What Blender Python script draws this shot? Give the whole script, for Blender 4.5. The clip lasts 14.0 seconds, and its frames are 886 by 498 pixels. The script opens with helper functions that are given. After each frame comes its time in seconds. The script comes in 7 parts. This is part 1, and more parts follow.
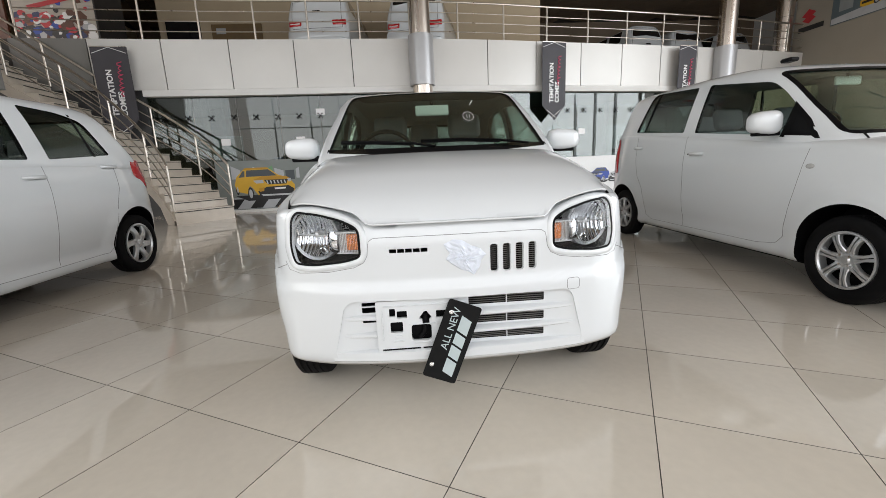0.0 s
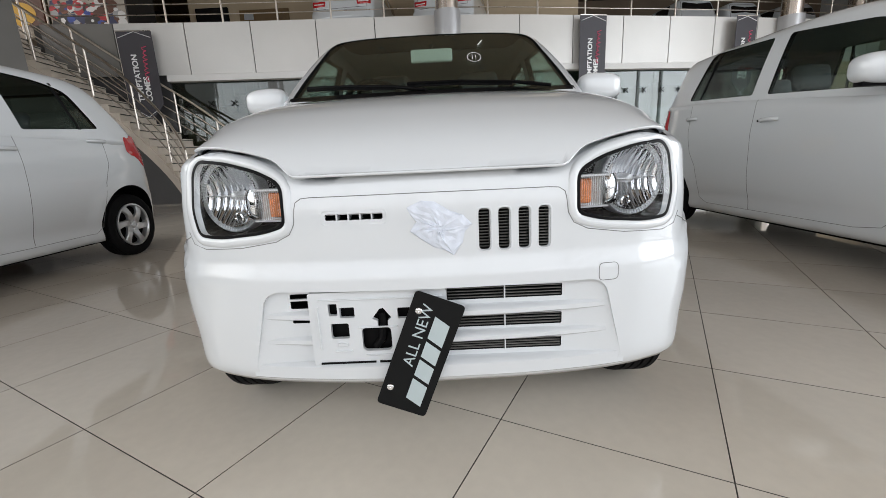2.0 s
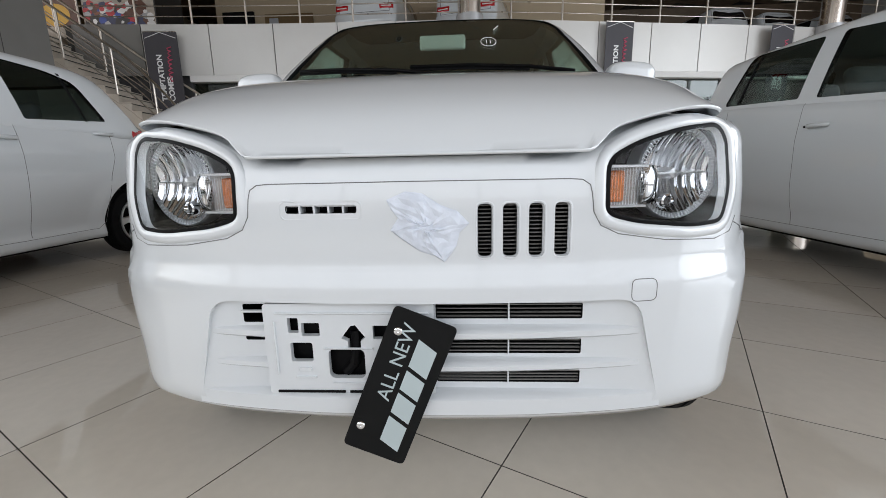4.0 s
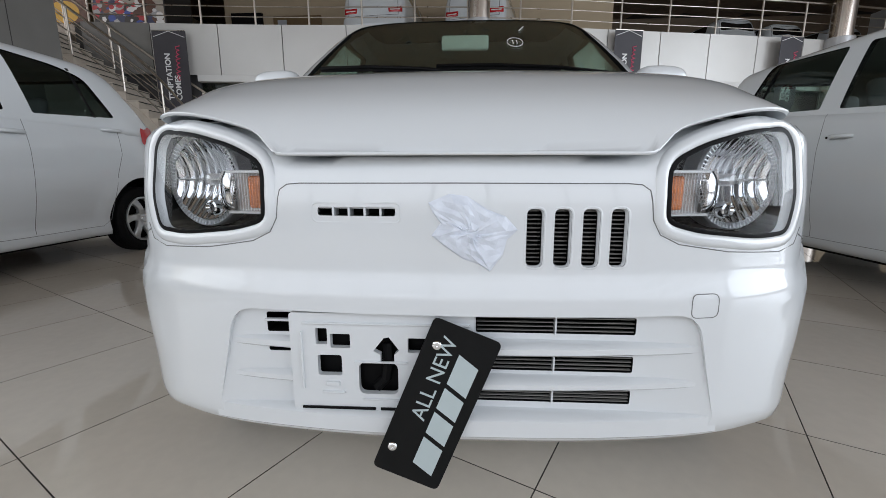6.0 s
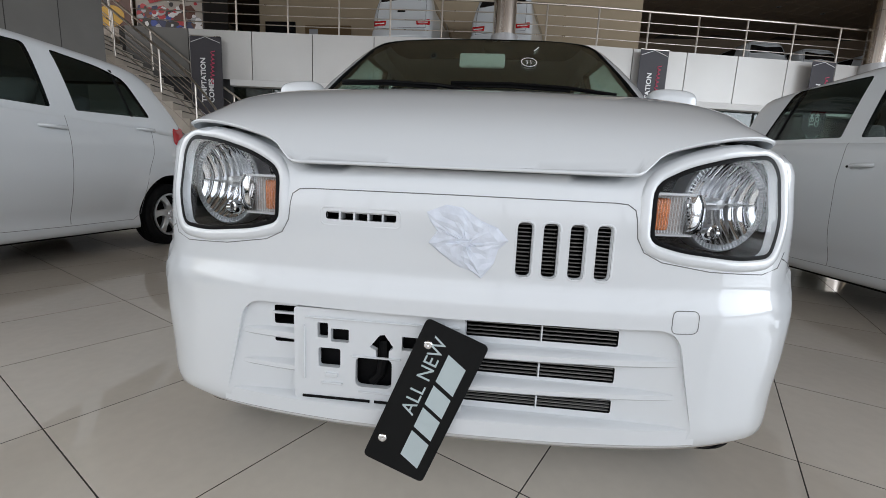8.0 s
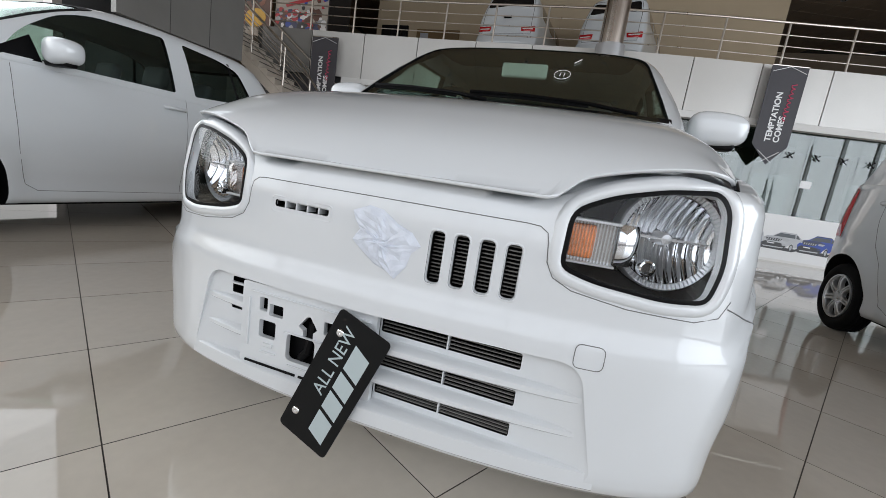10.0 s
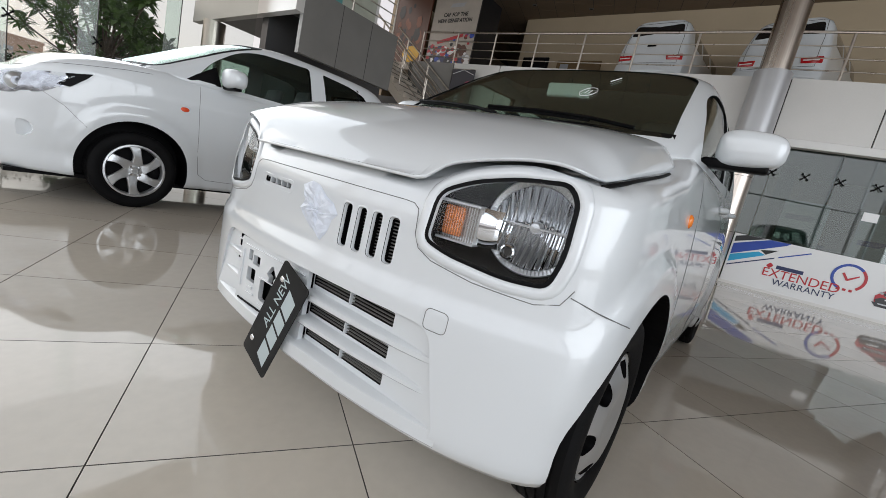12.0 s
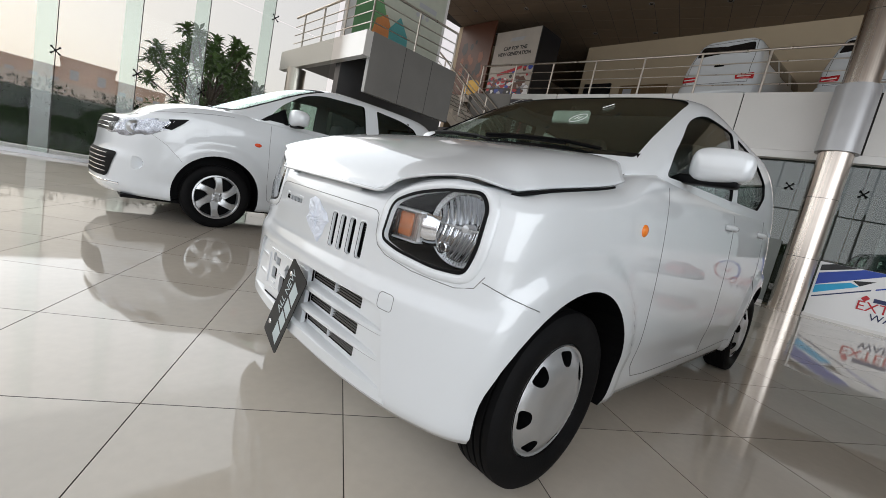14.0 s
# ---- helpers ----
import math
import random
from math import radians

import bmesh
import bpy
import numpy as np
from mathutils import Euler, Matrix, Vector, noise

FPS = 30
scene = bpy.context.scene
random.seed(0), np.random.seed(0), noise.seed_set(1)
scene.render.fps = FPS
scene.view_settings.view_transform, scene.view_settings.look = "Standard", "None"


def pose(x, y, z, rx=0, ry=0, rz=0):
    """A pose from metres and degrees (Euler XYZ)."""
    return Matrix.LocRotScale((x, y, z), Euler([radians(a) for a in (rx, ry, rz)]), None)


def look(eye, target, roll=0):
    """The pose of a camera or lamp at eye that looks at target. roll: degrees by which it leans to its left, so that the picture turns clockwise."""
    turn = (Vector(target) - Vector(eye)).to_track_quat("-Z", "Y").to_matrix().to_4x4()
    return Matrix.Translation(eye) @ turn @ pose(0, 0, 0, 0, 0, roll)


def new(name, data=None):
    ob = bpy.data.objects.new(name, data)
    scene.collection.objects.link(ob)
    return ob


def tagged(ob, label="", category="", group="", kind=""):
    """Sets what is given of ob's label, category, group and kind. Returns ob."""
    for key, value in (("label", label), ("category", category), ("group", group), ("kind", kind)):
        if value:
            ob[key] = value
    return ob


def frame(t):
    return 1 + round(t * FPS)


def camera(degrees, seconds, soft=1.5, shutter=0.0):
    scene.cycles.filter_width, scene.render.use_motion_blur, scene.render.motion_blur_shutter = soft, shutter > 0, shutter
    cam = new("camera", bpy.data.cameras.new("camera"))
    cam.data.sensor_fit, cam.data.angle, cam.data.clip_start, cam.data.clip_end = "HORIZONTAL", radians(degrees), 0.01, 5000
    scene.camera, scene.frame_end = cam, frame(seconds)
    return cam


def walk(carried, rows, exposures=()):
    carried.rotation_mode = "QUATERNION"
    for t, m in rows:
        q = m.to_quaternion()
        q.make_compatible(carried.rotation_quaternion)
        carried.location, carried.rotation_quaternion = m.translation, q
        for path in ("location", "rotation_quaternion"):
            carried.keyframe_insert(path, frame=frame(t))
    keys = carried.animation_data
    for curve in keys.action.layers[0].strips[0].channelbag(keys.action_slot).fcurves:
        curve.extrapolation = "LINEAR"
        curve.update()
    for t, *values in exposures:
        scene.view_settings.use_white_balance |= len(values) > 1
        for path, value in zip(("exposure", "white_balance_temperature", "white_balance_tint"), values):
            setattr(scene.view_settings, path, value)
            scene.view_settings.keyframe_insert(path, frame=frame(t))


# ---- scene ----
cam = camera(94.7, 14.0, soft=0.5)
PATH = [
    (0, (-0.167, -1.483, 0.997), (-0.029, 0.47, 0.588), -2.5),
    (0.5, (-0.136, -1.355, 0.97), (-0.013, 0.596, 0.547), -2.5),
    (1, (-0.089, -1.152, 0.908), (0.003, 0.796, 0.468), -2.6),
    (1.5, (-0.041, -1.051, 0.852), (-0.006, 0.899, 0.406), -2.7),
    (2, (0.04, -0.985, 0.817), (0.017, 0.966, 0.38), -2.7),
    (2.5, (0.113, -0.931, 0.811), (0.049, 1.023, 0.393), -2.5),
    (3, (0.142, -0.871, 0.785), (0.051, 1.085, 0.377), -2.1),
    (5.5, (0.005, -0.709, 0.756), (-0.095, 1.251, 0.374), -0.3),
    (6, (0.009, -0.712, 0.756), (-0.098, 1.249, 0.381), -0.0),
    (6.5, (0.017, -0.724, 0.755), (-0.093, 1.239, 0.39), 0.5),
    (7, (0.017, -0.737, 0.756), (-0.098, 1.229, 0.404), 1.0),
    (7.5, (0.026, -0.746, 0.759), (-0.117, 1.219, 0.415), 1.6),
    (8, (0.053, -0.767, 0.761), (-0.135, 1.196, 0.432), 2.6),
    (8.2, (0.064, -0.778, 0.764), (-0.147, 1.184, 0.437), 3.2),
    (10.3, (0.45, -0.697, 0.805), (-0.226, 1.151, 0.449), 9.2),
    (10.5, (0.489, -0.681, 0.809), (-0.237, 1.148, 0.45), 9.7),
    (11, (0.662, -0.701, 0.798), (-0.22, 1.059, 0.443), 11.1),
    (11.5, (0.849, -0.709, 0.822), (-0.188, 0.967, 0.483), 12.1),
    (12, (0.913, -0.62, 0.797), (-0.253, 0.97, 0.462), 12.8),
    (12.5, (1.014, -0.578, 0.801), (-0.259, 0.931, 0.479), 13.3),
    (13, (1.169, -0.605, 0.807), (-0.186, 0.836, 0.511), 13.1),
    (13.5, (1.245, -0.607, 0.813), (-0.161, 0.787, 0.533), 12.8),
    (14, (1.279, -0.592, 0.821), (-0.151, 0.78, 0.546), 12.2),
]
EXPOSURES = [(0, 0.20, 6400, 10), (1.5, 0.09, 6300, 10), (3, -0.05, 6200, 10), (6.5, -0.22, 6000, 10), (8, -0.20, 6050, 10), (11, -0.22, 6150, 10), (14, -0.22, 6250, 10)]
walk(cam, [(t, look(eye, target, roll)) for t, eye, target, roll in PATH], EXPOSURES)

from mathutils import bvhtree, interpolate


# ---- world and light ----
def setup_world():
    w = bpy.data.worlds.new("sky")
    scene.world = w
    w.use_nodes = True
    nt = w.node_tree
    sky = nt.nodes.new("ShaderNodeTexSky")
    sky.sky_type = "NISHITA"
    sky.sun_disc = False
    sky.sun_elevation = radians(32)
    sky.sun_rotation = radians(250)
    sky.dust_density = 4.0
    sky.air_density = 1.3
    mix = nt.nodes.new("ShaderNodeMix")
    mix.data_type = "RGBA"
    mix.inputs["Factor"].default_value = 0.75
    mix.inputs["B"].default_value = (10.2, 9.3, 8.9, 1)
    nt.links.new(sky.outputs[0], mix.inputs["A"])
    nt.links.new(mix.outputs["Result"], nt.nodes["Background"].inputs[0])
    nt.nodes["Background"].inputs[1].default_value = 0.115
    sun = bpy.data.lights.new("sun", "SUN")
    sun.energy, sun.angle, sun.color = 0.8, radians(14), (1, 0.95, 0.88)
    ob = new("sun", sun)
    ob.matrix_basis = look((-20, -10, 16), (0, 0, 0))


def area_lamp(name, eye, target, sx, sy, watts, color=(1, 1, 1)):
    d = bpy.data.lights.new(name, "AREA")
    d.shape, d.size, d.size_y, d.energy, d.color = "RECTANGLE", sx, sy, watts, color
    ob = new(name, d)
    ob.matrix_basis = look(eye, target)
    return ob


setup_world()
area_lamp("window_light_front", (2.0, -6.85, 4.2), (2.0, 3, 2.6), 19, 5.5, 440, (0.93, 0.975, 1.0))
area_lamp("window_light_side", (-8.1, -1.6, 4.3), (0, -1.6, 4.3), 10.6, 5.2, 330, (0.94, 0.975, 1.0))
# added fill lamp for the car flanks; no opening is known on this side
area_lamp("fill_light_right", (12.9, -0.6, 3.7), (2, 0.8, 2.2), 12.4, 6.6, 1200, (0.93, 0.975, 1.0))
scene.view_settings.exposure = 0.0


# ---- materials ----
def mat(name, color, rough=0.5, metal=0.0, coat=0.0, var=0.0, vscale=3.0, grain=0.0, gscale=60.0, bump=0.0, bscale=80.0,
        rvar=0.0, isl=0.0, spec=0.5, emit=None, stretch=(1, 1, 1)):
    """A principled material with variation at two scales, bump and gloss variation."""
    m = bpy.data.materials.new(name)
    m.use_nodes = True
    nt = m.node_tree
    p = nt.nodes["Principled BSDF"]
    p.inputs["Base Color"].default_value = (*color, 1)
    p.inputs["Roughness"].default_value = rough
    p.inputs["Metallic"].default_value = metal
    p.inputs["Coat Weight"].default_value = coat
    p.inputs["Coat Roughness"].default_value = 0.018
    p.inputs["Specular IOR Level"].default_value = spec
    if emit:
        p.inputs["Emission Color"].default_value = (*emit[:3], 1)
        p.inputs["Emission Strength"].default_value = emit[3]
    link = nt.links.new
    tc = nt.nodes.new("ShaderNodeTexCoord")
    mp = nt.nodes.new("ShaderNodeMapping")
    mp.inputs["Scale"].default_value = stretch
    link(tc.outputs["Object"], mp.inputs["Vector"])

    def noise_tex(s, detail=4.0):
        n = nt.nodes.new("ShaderNodeTexNoise")
        n.inputs["Scale"].default_value = s
        n.inputs["Detail"].default_value = detail
        link(mp.outputs[0], n.inputs["Vector"])
        return n.outputs["Fac"]

    def span(f, lo, hi):
        r = nt.nodes.new("ShaderNodeMapRange")
        r.inputs["From Min"].default_value, r.inputs["From Max"].default_value = 0.3, 0.7
        r.inputs["To Min"].default_value, r.inputs["To Max"].default_value = lo, hi
        link(f, r.inputs["Value"])
        return r.outputs[0]

    fac = None
    for amount, scale in ((var, vscale), (grain, gscale)):
        if amount:
            f = span(noise_tex(scale), 1 - amount, 1 + amount)
            if fac is None:
                fac = f
            else:
                mm = nt.nodes.new("ShaderNodeMath")
                mm.operation = "MULTIPLY"
                link(fac, mm.inputs[0]), link(f, mm.inputs[1])
                fac = mm.outputs[0]
    if isl:
        oi = nt.nodes.new("ShaderNodeObjectInfo")
        r = nt.nodes.new("ShaderNodeMapRange")
        r.inputs["To Min"].default_value, r.inputs["To Max"].default_value = 1 - isl, 1 + isl
        link(oi.outputs["Random"], r.inputs["Value"])
        if fac is None:
            fac = r.outputs[0]
        else:
            mm = nt.nodes.new("ShaderNodeMath")
            mm.operation = "MULTIPLY"
            link(fac, mm.inputs[0]), link(r.outputs[0], mm.inputs[1])
            fac = mm.outputs[0]
    if fac is not None:
        vm = nt.nodes.new("ShaderNodeVectorMath")
        vm.operation = "SCALE"
        vm.inputs[0].default_value = color
        link(fac, vm.inputs["Scale"])
        link(vm.outputs[0], p.inputs["Base Color"])
    if rvar:
        link(span(noise_tex(vscale * 2.3), max(0.0, rough - rvar), rough + rvar), p.inputs["Roughness"])
    if bump:
        b = nt.nodes.new("ShaderNodeBump")
        b.inputs["Strength"].default_value = bump
        b.inputs["Distance"].default_value = 0.002
        link(noise_tex(bscale, 6.0), b.inputs["Height"])
        link(b.outputs[0], p.inputs["Normal"])
    return m


def glass(name, tint, gloss=0.9, rough=0.0, ior=1.5, sheen=(1, 1, 1)):
    """A thin pane: tinted see-through with a Fresnel gloss."""
    m = bpy.data.materials.new(name)
    m.use_nodes = True
    nt = m.node_tree
    nt.nodes.clear()
    out = nt.nodes.new("ShaderNodeOutputMaterial")
    tr = nt.nodes.new("ShaderNodeBsdfTransparent")
    tr.inputs[0].default_value = (*tint, 1)
    gl = nt.nodes.new("ShaderNodeBsdfGlossy")
    gl.inputs["Roughness"].default_value = rough
    gl.inputs["Color"].default_value = (gloss * sheen[0], gloss * sheen[1], gloss * sheen[2], 1)
    lw = nt.nodes.new("ShaderNodeLayerWeight")
    lw.inputs["Blend"].default_value = 0.5
    pw = nt.nodes.new("ShaderNodeMath")
    pw.operation = "POWER"
    pw.inputs[1].default_value = 4.5
    nt.links.new(lw.outputs["Facing"], pw.inputs[0])
    r0 = ((ior - 1) / (ior + 1)) ** 2 * 0.6
    fr = nt.nodes.new("ShaderNodeMapRange")
    fr.inputs["To Min"].default_value, fr.inputs["To Max"].default_value = r0, 0.8
    nt.links.new(pw.outputs[0], fr.inputs["Value"])
    mx = nt.nodes.new("ShaderNodeMixShader")
    nt.links.new(fr.outputs[0], mx.inputs[0])
    nt.links.new(tr.outputs[0], mx.inputs[1])
    nt.links.new(gl.outputs[0], mx.inputs[2])
    nt.links.new(mx.outputs[0], out.inputs[0])
    return m


M_PAINT = mat("white_car_paint", (0.655, 0.68, 0.70), 0.30, coat=1.0, var=0.01, vscale=1.5)
M_BLACK = mat("black_plastic", (0.004, 0.004, 0.0045), 0.5, var=0.2, vscale=12, spec=0.10)
M_GLOSSBLACK = mat("gloss_black", (0.01, 0.01, 0.011), 0.12, coat=0.5)
M_RUBBER = mat("tyre_rubber", (0.005, 0.005, 0.0055), 0.66, var=0.3, vscale=9, bump=0.3, bscale=140, spec=0.12)
M_SILVER = mat("silver_wheel", (0.55, 0.56, 0.57), 0.30, metal=0.75, var=0.05, vscale=8)
M_CHROME = mat("chrome", (0.82, 0.83, 0.84), 0.06, metal=1.0)
M_STEEL = mat("stainless_steel", (0.62, 0.57, 0.51), 0.32, metal=1.0, grain=0.08, gscale=30, rvar=0.06, stretch=(1, 1, 0.05))
M_COLUMN = mat("polished_steel_column", (0.57, 0.51, 0.455), 0.28, metal=1.0, var=0.05, vscale=2, grain=0.10, gscale=40, rvar=0.05, stretch=(1, 1, 0.02))
M_GREYCLAD = mat("grey_metal_cladding", (0.42, 0.42, 0.43), 0.35, metal=0.4, var=0.04, vscale=2)
M_DARKCLAD = mat("dark_grey_cladding", (0.07, 0.07, 0.072), 0.38, metal=0.2, var=0.08, vscale=1.6)
M_PANEL = mat("silver_composite_panel", (0.60, 0.585, 0.56), 0.34, metal=0.15, var=0.035, vscale=0.9, grain=0.012, gscale=40, isl=0.03)
M_MIDCLAD = mat("mid_grey_cladding", (0.19, 0.185, 0.175), 0.4, metal=0.2, var=0.06, vscale=1.6)
M_JOINT = mat("dark_joint", (0.05, 0.048, 0.045), 0.8, var=0.1)
M_TILE = mat("polished_beige_tile", (0.60, 0.55, 0.475), 0.04, var=0.05, vscale=1.3, grain=0.025, gscale=24, rvar=0.025, isl=0.035, spec=0.6)
M_GROUT = mat("dark_grout", (0.10, 0.088, 0.075), 0.8, var=0.2, vscale=6)
M_WALL = mat("beige_plaster", (0.45, 0.36, 0.245), 0.75, var=0.05, vscale=0.8, bump=0.1)
M_CEIL = mat("tan_ceiling", (0.19, 0.14, 0.095), 0.7, var=0.05, vscale=0.7, bump=0.08)
M_WHITEWALL = mat("white_plaster", (0.72, 0.71, 0.69), 0.6, var=0.04, vscale=1.1, bump=0.08)
M_PIER = mat("pale_beige_plaster", (0.30, 0.27, 0.225), 0.7, var=0.05, vscale=0.9, bump=0.08)
M_TREAD = mat("stair_tile", (0.54, 0.475, 0.40), 0.25, var=0.08, vscale=3, grain=0.03, gscale=50)
M_GLASS = glass("clear_glass", (0.93, 0.945, 0.935), 0.2)
M_GREENGLASS = glass("green_partition_glass", (0.42, 0.49, 0.46), 0.95, ior=2.1)
M_SCREEN = glass("windscreen_glass", (0.80, 0.88, 0.82), 1.0, ior=2.1, sheen=(0.94, 1, 0.97))
M_CARGLASS = glass("car_glass", (0.72, 0.79, 0.76), 0.9, ior=1.6)
M_DASH = mat("grey_dashboard", (0.045, 0.047, 0.045), 0.55, var=0.15, vscale=9, bump=0.2, bscale=150)
M_LENS = glass("lamp_lens", (0.93, 0.94, 0.95), 0.9, ior=1.5)
M_AMBER = mat("amber_lens", (0.85, 0.22, 0.02), 0.12, coat=0.6)
M_RED = mat("red_lamp_lens", (0.42, 0.008, 0.012), 0.12, coat=0.6)
M_BANNER = mat("charcoal_banner", (0.045, 0.042, 0.05), 0.55, var=0.08, vscale=3)
M_WHITE = mat("white_print", (0.78, 0.78, 0.78), 0.35, var=0.015, vscale=1.2)
M_PINK = mat("pink_print", (0.55, 0.06, 0.13), 0.5)
M_SEAT = mat("grey_seat_fabric", (0.10, 0.10, 0.105), 0.8, var=0.15, vscale=9, bump=0.3, bscale=200)
M_FILM = mat("seat_film", (0.45, 0.46, 0.47), 0.16, var=0.25, vscale=16, bump=0.8, bscale=14)


# ---- mesh helpers ----
def link_mesh(name, verts, faces, material, parent=None, label="", smooth=0.0, kind="", category="", group=""):
    me = bpy.data.meshes.new(name)
    me.from_pydata([tuple(v) for v in verts], [], faces)
    bm = bmesh.new()
    bm.from_mesh(me)
    bmesh.ops.recalc_face_normals(bm, faces=bm.faces)
    bm.to_mesh(me)
    bm.free()
    return link_me(name, me, material, parent, label, smooth, kind, category, group)


def link_me(name, me, material, parent=None, label="", smooth=0.0, kind="", category="", group=""):
    if material is not None and not me.materials:
        me.materials.append(material)
    if smooth:
        me.polygons.foreach_set("use_smooth", [True] * len(me.polygons))
        me.set_sharp_from_angle(angle=radians(smooth))
    ob = new(name, me)
    ob.parent = parent
    return tagged(ob, label, category, group, kind)


def part(name, bm, material, parent=None, label="", smooth=0.0, **tags):
    """Links a bmesh as one mesh object under a thing or a part."""
    me = bpy.data.meshes.new(name)
    bmesh.ops.recalc_face_normals(bm, faces=bm.faces)
    bm.to_mesh(me)
    bm.free()
    return link_me(name, me, material, parent, label, smooth, **tags)


def empty(name, m=Matrix(), **tags):
    ob = new(name)
    ob.empty_display_size = 0.1
    ob.matrix_basis = m
    return tagged(ob, **tags)


def add_box(bm, lo, hi, bevel=0.0, m=Matrix(), seg=1):
    r = bmesh.ops.create_cube(bm, size=1)
    c = [(a + b) / 2 for a, b in zip(lo, hi)]
    s = [abs(b - a) for a, b in zip(lo, hi)]
    bmesh.ops.transform(bm, matrix=m @ Matrix.LocRotScale(c, None, s), verts=r["verts"])
    if bevel:
        es = list({e for v in r["verts"] for e in v.link_edges})
        bmesh.ops.bevel(bm, geom=es, offset=bevel, segments=seg, profile=0.5, affect="EDGES")
    return bm


def box(lo, hi, bevel=0.0, m=Matrix(), seg=1):
    return add_box(bmesh.new(), lo, hi, bevel, m, seg)


def tube(bm, pts, r, n=8, closed=False):
    """A round tube along points."""
    pts = [Vector(p) for p in pts]
    k = len(pts)
    rings = []
    up = None
    for i, p in enumerate(pts):
        a = pts[i - 1] if (i or closed) else p
        b = pts[(i + 1) % k] if (i < k - 1 or closed) else p
        d = (b - a).normalized()
        if up is None:
            up = d.orthogonal()
        up = (up - d * up.dot(d)).normalized()
        s = d.cross(up)
        rings.append([bm.verts.new(p + r * (math.cos(2 * math.pi * j / n) * up + math.sin(2 * math.pi * j / n) * s)) for j in range(n)])
    for i in range(k if closed else k - 1):
        a, b = rings[i], rings[(i + 1) % k]
        for j in range(n):
            bm.faces.new((a[j], a[(j + 1) % n], b[(j + 1) % n], b[j]))
    if not closed:
        bm.faces.new(rings[0]), bm.faces.new(rings[-1])
    return bm


def lathe(bm, prof, n=48, axis="x", center=(0, 0, 0), closed=False):
    """Turns a profile of (along, radius) round an axis."""
    rings = []
    for a, r in prof:
        ring = []
        for j in range(n):
            c, s = math.cos(2 * math.pi * j / n), math.sin(2 * math.pi * j / n)
            v = {"x": (a, r * c, r * s), "y": (r * c, a, r * s), "z": (r * c, r * s, a)}[axis]
            ring.append(bm.verts.new(Vector(v) + Vector(center)))
        rings.append(ring)
    m = len(rings)
    for i in range(m if closed else m - 1):
        a, b = rings[i], rings[(i + 1) % m]
        for j in range(n):
            bm.faces.new((a[j], a[(j + 1) % n], b[(j + 1) % n], b[j]))
    return bm


def pchip(pts):
    """A smooth monotone curve through (t, value) points."""
    t = np.array([p[0] for p in pts], float)
    v = np.array([p[1] for p in pts], float)
    h = np.diff(t)
    s = np.diff(v) / h
    d = np.zeros(len(t))
    for i in range(1, len(t) - 1):
        if s[i - 1] * s[i] > 0:
            a, b = 2 * h[i] + h[i - 1], h[i] + 2 * h[i - 1]
            d[i] = (a + b) / (a / s[i - 1] + b / s[i])
    d[0], d[-1] = s[0], s[-1]

    def f(x):
        x = min(max(x, t[0]), t[-1])
        i = min(max(int(np.searchsorted(t, x)) - 1, 0), len(h) - 1)
        u = (x - t[i]) / h[i]
        return float((1 + 2 * u) * (1 - u) ** 2 * v[i] + u * (1 - u) ** 2 * h[i] * d[i] + u * u * (3 - 2 * u) * v[i + 1] + u * u * (u - 1) * h[i] * d[i + 1])
    return f


def rounded(poly, r, n=5):
    """A polygon with its corners rounded; r one radius or one for each corner."""
    out = []
    k = len(poly)
    for i in range(k):
        p, a, b = Vector(poly[i]), Vector(poly[i - 1]), Vector(poly[(i + 1) % k])
        rr = r[i] if isinstance(r, (list, tuple)) else r
        da, db = (a - p), (b - p)
        q = min(rr, da.length * 0.49, db.length * 0.49)
        s, e = p + da.normalized() * q, p + db.normalized() * q
        for j in range(n + 1):
            u = j / n
            out.append(tuple((1 - u) ** 2 * s + 2 * u * (1 - u) * p + u * u * e))
    return out


def offset_poly(poly, d):
    """The polygon grown by d (counter-clockwise or not)."""
    area = sum(poly[i - 1][0] * poly[i][1] - poly[i][0] * poly[i - 1][1] for i in range(len(poly)))
    sg = 1 if area > 0 else -1
    out = []
    k = len(poly)
    for i in range(k):
        a, p, b = Vector(poly[i - 1]), Vector(poly[i]), Vector(poly[(i + 1) % k])
        e = ((p - a).normalized() + (b - p).normalized()).normalized()
        out.append((p.x + sg * d * e.y, p.y - sg * d * e.x))
    return out


def prism(poly, lo, hi, axis, material=None):
    """A closed prism over a polygon, as a mesh; poly in (x,z) for axis y, (y,z) for axis x, (x,y) for axis z."""
    bm = bmesh.new()

    def pt(a, b, c):
        return {"x": (c, a, b), "y": (a, c, b), "z": (a, b, c)}[axis]
    va = [bm.verts.new(pt(a, b, lo)) for a, b in poly]
    vb = [bm.verts.new(pt(a, b, hi)) for a, b in poly]
    bm.faces.new(va), bm.faces.new(vb)
    for i in range(len(poly)):
        j = (i + 1) % len(poly)
        bm.faces.new((va[i], va[j], vb[j], vb[i]))
    bmesh.ops.recalc_face_normals(bm, faces=bm.faces)
    me = bpy.data.meshes.new("cut")
    bm.to_mesh(me)
    bm.free()
    if material:
        me.materials.append(material)
    return me


